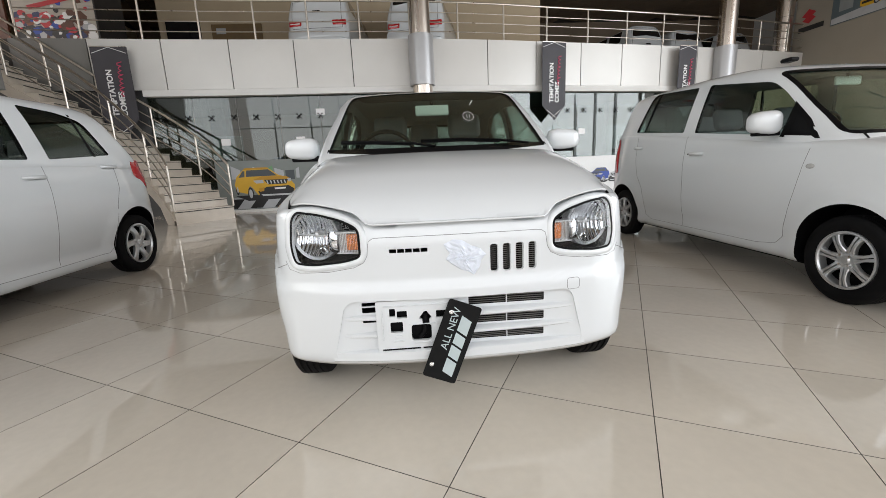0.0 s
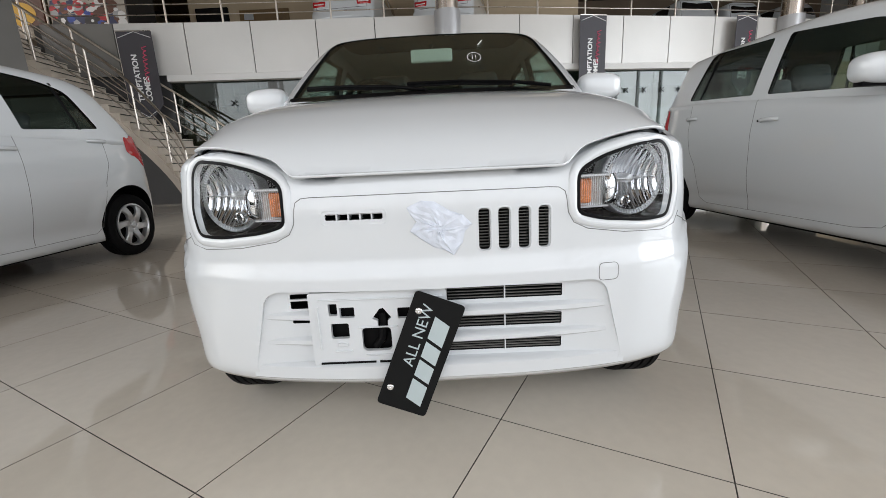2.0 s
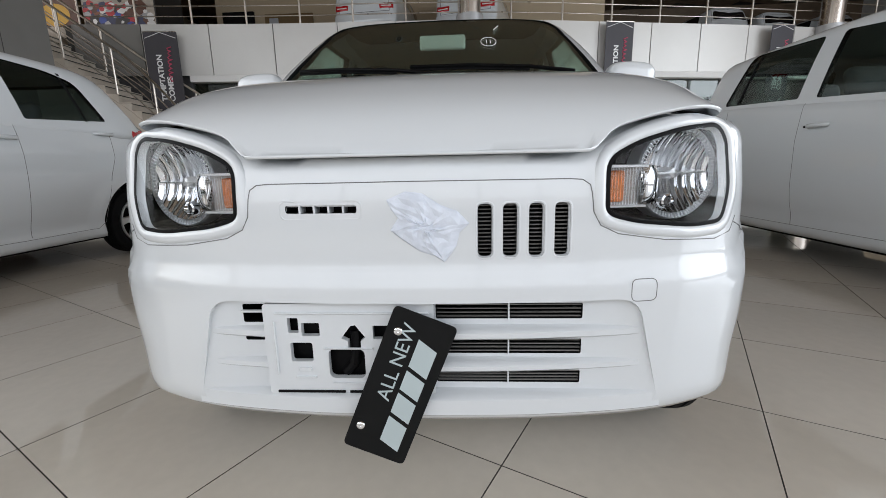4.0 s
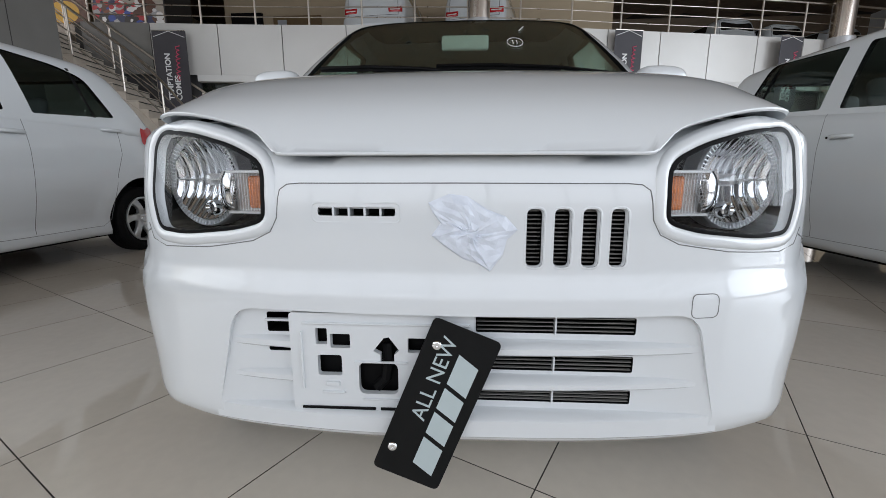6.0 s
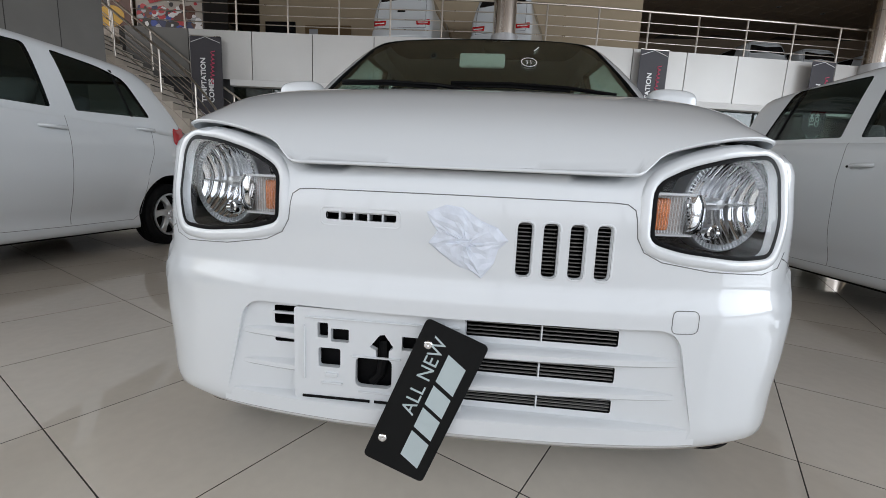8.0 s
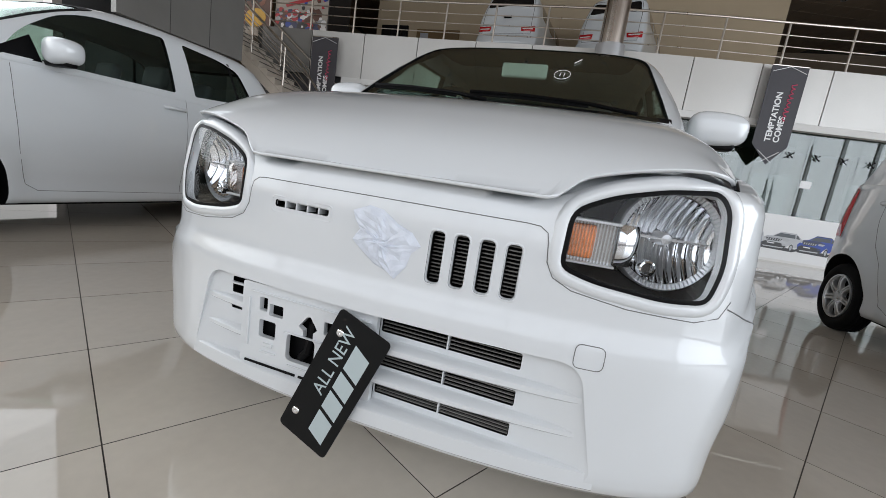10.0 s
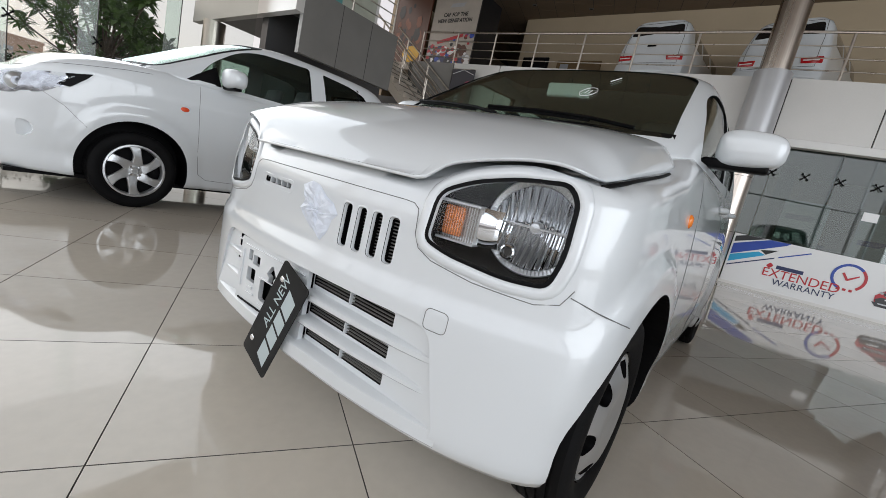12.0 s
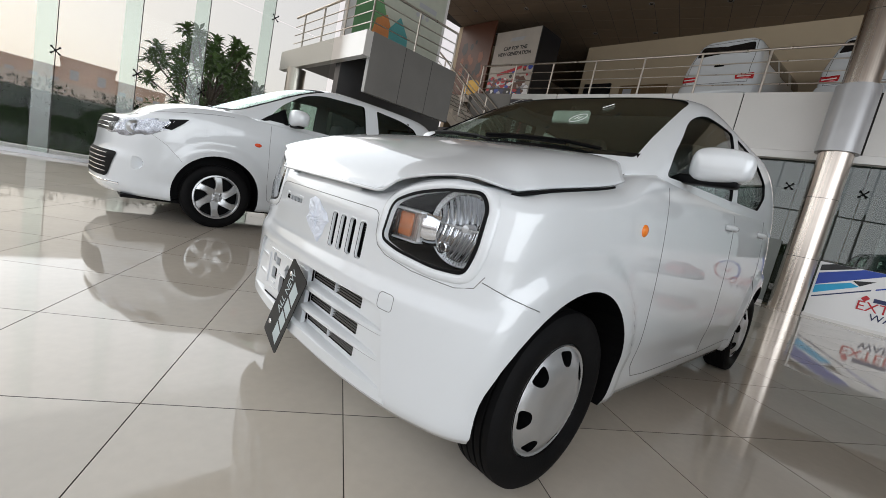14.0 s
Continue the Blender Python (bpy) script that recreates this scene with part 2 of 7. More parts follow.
def boolean(me, steps):
    """The mesh after a row of (operation, mesh) steps."""
    base = new("work", me)
    made = []
    for op, cut in steps:
        c = new("cut", cut)
        made.append(c)
        md = base.modifiers.new("b", "BOOLEAN")
        md.operation, md.object, md.solver, md.material_mode = op, c, "EXACT", "TRANSFER"
    bpy.context.view_layer.update()
    out = bpy.data.meshes.new_from_object(base.evaluated_get(bpy.context.evaluated_depsgraph_get()))
    for o in made + [base]:
        bpy.data.objects.remove(o)
    return out


def wrap_text(body, size, material, name="text", depth=0.0, bold=0.0):
    """Words as a mesh, in the xy plane, from Blender's own font."""
    cu = bpy.data.curves.new(name, "FONT")
    cu.body, cu.size, cu.extrude, cu.offset, cu.align_x, cu.align_y = body, size, depth, bold, "CENTER", "CENTER"
    ob = new(name, cu)
    bpy.context.view_layer.update()
    me = bpy.data.meshes.new_from_object(ob.evaluated_get(bpy.context.evaluated_depsgraph_get()))
    bpy.data.objects.remove(ob)
    me.materials.clear()
    me.materials.append(material)
    return me


# ---- the hall ----
FLOOR2, BAND_LO, CEIL = 4.05, 2.97, 7.25
TILE, TURN_T, CROSS = 0.61, radians(-28.0), (-0.641, -0.094)
wall_y = pchip([(-10.0, 8.75), (-4.3, 9.35), (0.3, 9.62), (2.1, 9.85), (4, 10.2), (6, 10.55), (9.5, 11.25), (13, 12.1), (15, 12.6)])
GLASS_X = -8.25


def front_pts(x0, x1, step=0.25, off=0.0):
    """Points along the curved edge of the upper floor, off metres towards the hall."""
    n = max(2, int(abs(x1 - x0) / step) + 1)
    out = []
    for i in range(n + 1):
        x = x0 + (x1 - x0) * i / n
        s = (wall_y(x + 0.05) - wall_y(x - 0.05)) / 0.1
        k = 1 / math.hypot(1, s)
        out.append((x + off * s * k, wall_y(x) - off * k))
    return out


def ribbon(pts, z0, z1, thick):
    """An upright curved slab that follows plan points; it thickens away from the hall."""
    bm = bmesh.new()
    rows = []
    for i, (x, y) in enumerate(pts):
        a, b = pts[max(i - 1, 0)], pts[min(i + 1, len(pts) - 1)]
        d = Vector((b[0] - a[0], b[1] - a[1])).normalized()
        nx, ny = -d.y * thick, d.x * thick
        rows.append([bm.verts.new(v) for v in ((x, y, z0), (x, y, z1), (x + nx, y + ny, z1), (x + nx, y + ny, z0))])
    for a, b in zip(rows, rows[1:]):
        for j in range(4):
            bm.faces.new((a[j], b[j], b[(j + 1) % 4], a[(j + 1) % 4]))
    bm.faces.new(rows[0]), bm.faces.new(rows[-1])
    return bm


def flat(pts, z0, z1):
    bm = bmesh.new()
    a = [bm.verts.new((x, y, z0)) for x, y in pts]
    b = [bm.verts.new((x, y, z1)) for x, y in pts]
    bm.faces.new(a), bm.faces.new(b)
    for i in range(len(pts)):
        j = (i + 1) % len(pts)
        bm.faces.new((a[i], a[j], b[j], b[i]))
    return bm


def structure():
    part("floor_bed", box((-8.6, -7.2, -0.12), (18, 19, -0.006)), M_GROUT, label="dark grout bed under the floor tiles", kind="structure", category="floor")
    verts, faces = [], []
    c, s, q = math.cos(radians(16.7)), math.sin(radians(16.7)), 0.637
    for i in range(-50, 50):
        for j in range(-50, 34):
            u, v = i * q, j * q
            x, y = 2 + u * c - v * s, 12 + u * s + v * c
            if -11.6 < x < 17.4 and -6.9 < y < 18.8:
                o = len(verts)
                h = q / 2 - 0.006
                for dz, e in ((0.0, h), (-0.006, h - 0.004)):
                    verts += [(x + a * c - b * s, y + a * s + b * c, CEIL + dz) for a, b in ((-e, -e), (e, -e), (e, e), (-e, e))]
                faces += [(o + 4, o + 7, o + 6, o + 5)] + [(o + k, o + k + 4, o + (k + 1) % 4 + 4, o + (k + 1) % 4) for k in range(4)]
    o = len(verts)
    verts += [(x, y, z) for z in (CEIL, CEIL + 0.2) for x, y in ((-12, -7.4), (18, -7.4), (18, 19.4), (-12, 19.4))]
    faces += [tuple(o + k for k in f) for f in ((0, 3, 2, 1), (4, 5, 6, 7), (0, 1, 5, 4), (1, 2, 6, 5), (2, 3, 7, 6), (3, 0, 4, 7))]
    cl = link_mesh("ceiling", verts, faces, M_CEIL, label="tan panelled ceiling with small downlights", kind="structure", category="ceiling")
    cl.data.materials.append(M_JOINT)
    cl.data.polygons.foreach_set("material_index", [0] * (len(faces) - 6) + [1] * 6)
    part("wall_back", box((-12, 19, 0), (18, 19.2, CEIL)), M_CEIL, label="brown plaster wall behind the upper floor", kind="structure", category="wall")
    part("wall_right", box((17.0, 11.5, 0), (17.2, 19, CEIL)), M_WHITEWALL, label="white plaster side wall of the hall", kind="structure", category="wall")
    # mullions made up to go with the right-hand fill lamp, never in view
    r = empty("unseen_window_right", label="tall aluminium mullions added out of view behind the fill lamp", kind="structure", category="window")
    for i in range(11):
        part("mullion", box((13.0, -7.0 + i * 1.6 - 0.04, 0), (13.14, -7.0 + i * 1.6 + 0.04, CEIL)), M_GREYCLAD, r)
    part("wall_left", box((-12, 10.5, 0), (-11.8, 19, CEIL)), M_WALL, label="beige plaster wall beyond the stairs", kind="structure", category="wall")
    part("wall_office", box((-9, 14.0, 0), (16, 14.15, FLOOR2 - 0.15)), M_WALL, label="beige plaster wall of the office behind glass", kind="structure", category="wall")
    pts = front_pts(-10, 15, off=-0.05) + [(15, 19), (-11.8, 19), (-11.8, 8.6)]
    part("floor_upper", flat(pts, FLOOR2 - 0.22, FLOOR2), M_TREAD, label="upper floor slab over the glazed offices", kind="structure", category="floor")
    band = empty("wall_band", label="silver composite panels along the upper floor's edge", kind="structure", category="wall")
    part("backing", ribbon(front_pts(-8.9, 14.5, off=0.0), BAND_LO, FLOOR2 + 0.02, 0.12), M_JOINT, band)
    xs = [-8.75, -7.25, -5.75, -4.29, -2.80, -1.44, 0.0, 0.57, 2.01, 3.37, 4.71, 6.0, 7.3, 8.6, 9.9, 11.2, 12.5, 13.8]
    for a, b in zip(xs, xs[1:]):
        if a == 0.0:
            continue
        p = front_pts(a + 0.011, b - 0.011, 0.3, off=0.035)
        # the panel left of the banner is shaded; a darker cladding colour carries that
        part("panel", ribbon(p, BAND_LO + 0.004, FLOOR2 + 0.03, 0.034), M_PANEL if b > -7.2 else M_MIDCLAD, band)
    part("trim", ribbon(front_pts(-6.3, 12, off=0.045), BAND_LO - 0.14, BAND_LO, 0.2), M_WHITEWALL, label="white aluminium head trim over the glass", kind="structure", category="trim")
    part("soffit", flat(front_pts(-9, 13, off=-0.1) + [(13, 17), (-9, 17)], BAND_LO - 0.06, BAND_LO - 0.03), M_WHITEWALL, label="white soffit inside the office", kind="structure", category="ceiling")
    part("wall_pier", box((13.0, 9.1, 0), (13.2, 12.5, CEIL)), M_PIER, label="pale beige pier at the end of the added glazing", kind="structure", category="wall")
    # added wall that stops the right-hand lamp from lighting the office
    part("wall_office_end", box((10.0, 11.5, 0), (10.15, 14.0, BAND_LO - 0.06)), M_WALL, label="beige wall added to keep side light out of the office", kind="structure", category="wall")
    part("wall_under", ribbon(front_pts(-11.6, -6.32, 0.4, off=-0.08), 0, BAND_LO, 0.12), M_DARKCLAD, label="dark grey clad wall behind the stairs", kind="structure", category="wall")
    part("wall_right_office", box((10.15, 11.6, 0), (13.0, 11.75, BAND_LO)), M_WALL, label="beige wall beside the office", kind="structure", category="wall")
    # frontage behind the camera
    f = empty("window_front", label="tall aluminium-framed glass frontage", kind="structure", category="window")
    for i in range(15):
        x = -8.2 + i * 1.8
        part("mullion", box((x - 0.04, -7.05, 0), (x + 0.04, -6.9, CEIL)), M_GREYCLAD, f)
    for z in (0.03, 3.6, CEIL - 0.05):
        part("transom", box((-8.2, -7.04, z - 0.03), (17, -6.92, z + 0.03)), M_GREYCLAD, f)
    part("ground", box((-160, -160, -0.5), (160, 160, -0.3)), mat("grey_ground", (0.22, 0.21, 0.19), 0.9, var=0.2, vscale=0.3), label="grey paved ground outside", kind="structure", category="ground")


def side_glazing():
    w = empty("window_side", label="frameless glass curtain wall with glass fins", kind="structure", category="window")
    ys = [-6.9, -5.4, -3.9, -2.45, -0.80, 0.25, 1.25, 2.40, 3.75]
    for a, b in zip(ys, ys[1:]):
        for z0, z1 in ((0.05, 3.55), (3.57, CEIL)):
            p = part("pane", box((GLASS_X - 0.006, a + 0.006, z0), (GLASS_X + 0.006, b - 0.006, z1)), M_GLASS, w)
            p.visible_shadow = False
    for y in ys[1:-1]:
        fin = part("fin", box((GLASS_X + 0.02, y - 0.24, 0.05), (GLASS_X + 0.032, y - 0.012, CEIL)), M_FIN, w, "pale greenish glass strip")
        fin.visible_shadow = False
        part("joint", box((GLASS_X - 0.008, y - 0.006, 0.05), (GLASS_X + 0.008, y + 0.006, CEIL)), M_JOINT, w)
    part("channel", box((GLASS_X - 0.05, -6.9, 0), (GLASS_X + 0.05, 3.75, 0.06)), M_GREYCLAD, w)
    part("wall_lintel", box((-12, -7.2, 6.9), (GLASS_X, 4, CEIL)), M_WHITEWALL, label="white lintel over the side glazing", kind="structure", category="wall")


M_FIN = glass("fin_glass", (0.84, 0.90, 0.865), 0.9, rough=0.4, ior=2.4)


def partition():
    """Dark green office glazing under the upper floor."""
    w = empty("window_office", label="green reflective office glazing with spider reflections built onto it", kind="structure", category="window")
    xs = [-6.3, -5.35, -4.35, -3.35, -2.35, -1.3, -0.15, 0.75, 1.75, 2.75, 3.75, 4.75, 5.75, 6.75, 7.75, 8.75, 9.75]
    for a, b in zip(xs, xs[1:]):
        part("pane", ribbon(front_pts(a + 0.004, b - 0.004, 0.5, off=-0.14), 0.02, BAND_LO - 0.14, 0.012), M_GREENGLASS, w)
    return xs


def spider(x, z, at=None):
    s = wall_y(x + 0.05) - wall_y(x - 0.05)
    ob = empty("glass_spider", at or pose(x, wall_y(x) + 0.11, z, 0, 0, math.degrees(math.atan2(s, 0.1))), label="dark four-armed glass spider, a fitting or a built-on reflection", category="fitting", group="glass spiders")
    for k in range(4):
        a = math.pi / 4 + k * math.pi / 2
        bm = tube(bmesh.new(), [(0, 0, 0), (0.07 * math.cos(a), -0.02, 0.07 * math.sin(a))], 0.009, 6)
        bmesh.ops.create_uvsphere(bm, u_segments=8, v_segments=6, radius=0.017, matrix=Matrix.Translation((0.07 * math.cos(a), -0.02, 0.07 * math.sin(a))))
        part("arm", bm, M_BLACK, ob)
    part("hub", bmesh_ball(0.02), M_BLACK, ob)
    return ob


def bmesh_ball(r, m=Matrix(), u=12, v=8):
    bm = bmesh.new()
    bmesh.ops.create_uvsphere(bm, u_segments=u, v_segments=v, radius=r, matrix=m)
    return bm


def column(x, y, r=0.245):
    c = empty("column", pose(x, y, 0), label="round column clad in brushed stainless steel", kind="structure", category="column")
    bm = lathe(bmesh.new(), [(0, r), (BAND_LO - 0.04, r)], 48, "z")
    part("shaft", bm, M_COLUMN, c, smooth=40)
    bm = lathe(bmesh.new(), [(BAND_LO - 0.05, r), (BAND_LO - 0.05, r + 0.06), (FLOOR2 + 0.02, r + 0.06), (FLOOR2 + 0.02, r)], 48, "z")
    part("collar", bm, M_GREYCLAD, c, "satin grey metal collar", smooth=40)
    bm = lathe(bmesh.new(), [(FLOOR2 + 0.02, r), (CEIL, r)], 48, "z")
    part("upper_shaft", bm, M_COLUMN, c, smooth=40)
    for z in (1.02, 2.1, 5.3):
        part("joint", lathe(bmesh.new(), [(z - 0.004, r), (z - 0.004, r + 0.0015), (z + 0.004, r + 0.0015), (z + 0.004, r)], 48, "z"), M_JOINT, c)


def railing(pts, posts, height=0.9, name="railing", z_off=0.0, label="stainless steel railing with four rails", cat="railing"):
    """pts: 3D points along the foot; posts: indices of those that carry a post."""
    ob = empty(name, label=label, category=cat)
    for i in posts:
        x, y, z = pts[i]
        part("post", tube(bmesh.new(), [(x, y, z), (x, y, z + height)], 0.023, 10), M_STEEL, ob, smooth=40)
    for k, (h, r) in enumerate(((height, 0.026), (height * 0.72, 0.013), (height * 0.47, 0.013), (height * 0.22, 0.013))):
        part("handrail" if k == 0 else "rail", tube(bmesh.new(), [(x, y, z + h) for x, y, z in pts], r, 8), M_STEEL, ob, smooth=40)
    return ob


def stairs():
    """A curved flight that starts beside the hall and climbs to the upper floor."""
    ob = empty("stairs", label="curved flight of beige tiled stairs", kind="structure", category="stairs")
    n, rise, run, half, base = 22, 0.174, 0.23, 0.59, 0.282
    p = Vector((-4.548, 7.568))
    left, right = [], []
    for k in range(n + 1):
        a = radians(137.4 + 49.4 * min(k / 10.84, 1))
        d = Vector((math.cos(a), math.sin(a)))
        nrm = Vector((-d.y, d.x))
        left.append(p + nrm * half)
        right.append(p - nrm * half)
        p = p + d * run
    for k in range(n):
        z1 = base + rise * k
        z0 = max(0.0, z1 - rise * 1.8) if k else 0.0
        a = [left[k], right[k], right[k + 1], left[k + 1]]
        bm = flat([(v.x, v.y) for v in a], z0, z1 - 0.02)
        part("step", bm, M_TREAD, ob)
        mid = [v + (left[k] + right[k] - left[k + 1] - right[k + 1]) * 0.03 for v in a[:2]] + a[2:]
        part("tread", flat([(v.x, v.y) for v in mid], z1 - 0.018, z1), M_TREAD, ob)
        part("nosing", tube(bmesh.new(), [(mid[0].x, mid[0].y, z1 - 0.026), (mid[1].x, mid[1].y, z1 - 0.026)], 0.009, 6), M_JOINT, ob)
    for side in (left, right):
        bm = bmesh.new()
        rows = []
        for k, v in enumerate(side):
            c = (left[k] + right[k]) / 2
            o = (v - c).normalized() * 0.03
            zt = base + rise * k - 0.19
            rows.append([bm.verts.new((q.x, q.y, z)) for q in (v, v + o) for z in (max(0.0, zt - 0.26) if k > 2 else 0.0, max(0.02, zt))])
        for a, b in zip(rows, rows[1:]):
            for i, j in ((0, 1), (1, 3), (3, 2), (2, 0)):
                bm.faces.new((a[i], a[j], b[j], b[i]))
        part("stringer", bm, M_TREAD, ob, "tiled stringer")
    for side in (left, right):
        pts = [(v.x, v.y, base + rise * k) for k, v in enumerate(side)]
        railing(pts, list(range(0, n + 1, 4)), 0.9, "stair_railing", label="curved stainless steel stair railing with four rails")


def balcony():
    b = empty("balcony", label="side balcony with white fascia and dark cladding", kind="structure", category="balcony")
    part("fascia", box((-11.8, 3.85, 3.27), (-7.0, 4.02, 3.78)), M_PANEL, b, "pale grey fascia")
    part("beam", box((-7.12, 4.02, 2.55), (-7.0, 6.5, 3.80)), M_MIDCLAD, b)
    for y in (4.9, 5.7):
        part("joint", box((-7.0, y - 0.006, 2.55), (-6.997, y + 0.006, 3.80)), M_JOINT, b)
    bm = flat([(-7.12, 4.02), (-7.12, 6.5), (-11.8, 6.5), (-11.8, 4.02)], 3.55, 3.78)
    part("slab", bm, M_DARKCLAD, b)
    part("side_wall", box((-8.6, 4.05, 0), (-8.35, 7.4, 3.55)), M_DARKCLAD, b, "dark grey clad wall")
    railing([(-7.05, 3.95 + 0.6 * i, 3.79) for i in range(5)], [0, 2, 4], 0.9, "balcony_railing")
    railing([(-7.05 - 0.6 * i, 3.95, 3.79) for i in range(8)], [0, 2, 4, 6], 0.9, "balcony_railing")


def tiles():
    """Single tiles near the cars, and the rest of the floor joined."""
    g = 0.0011
    h = TILE / 2 - g
    b = 0.0007
    verts, faces = [], []

    def tile_geo(vs, fs, cx, cy, c, s):
        o = len(vs)
        for hh, z in ((h, -0.008), (h, -b), (h - b, 0.0)):
            for sx, sy in ((-1, -1), (1, -1), (1, 1), (-1, 1)):
                x, y = sx * hh, sy * hh
                vs.append((cx + c * x - s * y, cy + s * x + c * y, z))
        for r in (0, 4):
            for j in range(4):
                fs.append((o + r + j, o + r + (j + 1) % 4, o + r + 4 + (j + 1) % 4, o + r + 4 + j))
        fs.append((o + 8, o + 9, o + 10, o + 11))
    v1, f1 = [], []
    tile_geo(v1, f1, 0, 0, 1, 0)
    me = bpy.data.meshes.new("tile")
    me.from_pydata(v1, [], f1)
    me.materials.append(M_TILE)
    me.materials.append(M_GROUT)
    me.polygons.foreach_set("material_index", [1] * 4 + [1] * 4 + [0])
    floor = empty("floor", label="polished beige porcelain floor tiles with dark joints", kind="structure", category="floor")
    c, s = math.cos(TURN_T), math.sin(TURN_T)
    m = Matrix.Rotation(TURN_T, 4, "Z")
    for i in range(-50, 50):
        for j in range(-50, 50):
            u, v = (i + 0.5) * TILE, (j + 0.5) * TILE
            x, y = CROSS[0] + c * u - s * v, CROSS[1] + s * u + c * v
            if not (-8.6 < x < 16.9 and -6.9 < y < 16):
                continue
            if math.hypot(x + 0.2, y - 1.2) < 5.6:
                o = new("tile", me)
                o.parent = floor
                o.matrix_basis = Matrix.Translation((x, y, 0)) @ m
            elif y < wall_y(x) + 4:
                tile_geo(verts, faces, x, y, c, s)
    far = bpy.data.meshes.new("far_tiles")
    far.from_pydata(verts, [], faces)
    far.materials.append(M_TILE)
    far.materials.append(M_GROUT)
    far.polygons.foreach_set("material_index", ([1] * 8 + [0]) * (len(faces) // 9))
    link_me("far_tiles", far, None, floor, kind="stuff")


structure()
side_glazing()
PANES = partition()
# reflections of the facade's spiders, built as small solid ones on the office glass
for z in (2.33,):
    for k in range(30):
        spider(-6.0 + 0.52 * k, z)
for y in (-2.45, -0.80, 0.25, 1.25, 2.40):
    for z in (1.7, 3.56, 5.4):
        spider(0, 0, pose(GLASS_X + 0.05, y, z, 0, 0, 90))
column(0.27, 9.33)
column(9.5, 11.05)
column(12.70, 12.6)
rail_pts = [(x, y, FLOOR2 + 0.03) for x, y in front_pts(-8.6, 14.2, 0.31, off=-0.06)]
railing(rail_pts, list(range(0, len(rail_pts), 4)), 0.88)
stairs()
balcony()


# ---- cars ----
def smooth01(a, b, x):
    u = min(max((x - a) / (b - a), 0.0), 1.0)
    return u * u * (3 - 2 * u)


def half_outline(ctrl, steps):
    """Samples a smooth curve through plan points; steps is the spacing."""
    u = [0.0]
    for a, b in zip(ctrl, ctrl[1:]):
        u.append(u[-1] + math.hypot(b[0] - a[0], b[1] - a[1]))
    fx, fy = pchip(list(zip(u, [c[0] for c in ctrl]))), pchip(list(zip(u, [c[1] for c in ctrl])))
    n = max(8, int(u[-1] / steps))
    return [(fx(u[-1] * i / n), fy(u[-1] * i / n)) for i in range(n + 1)]


def ring_solid(rings, crown=None):
    """A closed solid from plan rings; each ring is a list of right-hand points (x, y, z) from front centre to rear centre."""
    verts, faces = [], []
    n = len(rings[0])
    loop = 2 * (n - 1)
    for r in rings:
        verts += list(r) + [(-x, y, z) for x, y, z in r[-2:0:-1]]
    for k in range(len(rings) - 1):
        for j in range(loop):
            a, b = k * loop + j, k * loop + (j + 1) % loop
            faces.append((a, b, b + loop, a + loop))
    for base, cf in ((0, None), ((len(rings) - 1) * loop, crown)):
        r = rings[0] if base == 0 else rings[-1]
        seg = 24 if cf else 1
        prev = None
        for i in range(n):
            if i in (0, n - 1):
                row = [base + i] * (seg + 1)
            else:
                row = [base + loop - i]
                x, y, z = r[i]
                for s in range(1, seg):
                    f = -1 + 2 * s / seg
                    verts.append((f * x, y, cf(f, x, y, z)))
                    row.append(len(verts) - 1)
                row.append(base + i)
            if prev:
                for s in range(seg):
                    q = []
                    for v in (prev[s], prev[s + 1], row[s + 1], row[s]):
                        if v not in q:
                            q.append(v)
                    if len(q) > 2:
                        faces.append(tuple(q))
            prev = row
    bm = bmesh.new()
    vs = [bm.verts.new(v) for v in verts]
    for f in faces:
        bm.faces.new([vs[i] for i in f])
    bmesh.ops.recalc_face_normals(bm, faces=bm.faces)
    me = bpy.data.meshes.new("solid")
    bm.to_mesh(me)
    bm.free()
    return me


def source_of(me):
    """What is needed to look up the smooth normal of a clean surface."""
    me.update()
    co = [v.co.copy() for v in me.vertices]
    nr = [v.normal.copy() for v in me.vertices]
    po = [tuple(p.vertices) for p in me.polygons]
    return bvhtree.BVHTree.FromPolygons(co, po), co, nr, po


def clean_normals(me, src):
    """Gives cut faces of a painted shell the normals of the uncut surface."""
    tree, co, nr, po = src
    me.update()
    out = [None] * len(me.loops)
    for p in me.polygons:
        c = p.center
        loc, pn, idx, dist = tree.find_nearest(c)
        same = loc is not None and dist < 0.004 and pn.dot(p.normal) > 0.5
        p.use_smooth = True
        for li in p.loop_indices:
            v = me.vertices[me.loops[li].vertex_index].co
            nn = p.normal
            if same:
                l2, pn2, i2, d2 = tree.find_nearest(v)
                if d2 < 0.004:
                    f = po[i2]
                    w = interpolate.poly_3d_calc([co[k] for k in f], l2)
                    s = Vector()
                    for k, wk in zip(f, w):
                        s += nr[k] * wk
                    if s.length > 0.5 and s.dot(p.normal) > 0.3:
                        nn = s.normalized()
            out[li] = nn
    me.normals_split_custom_set(out)


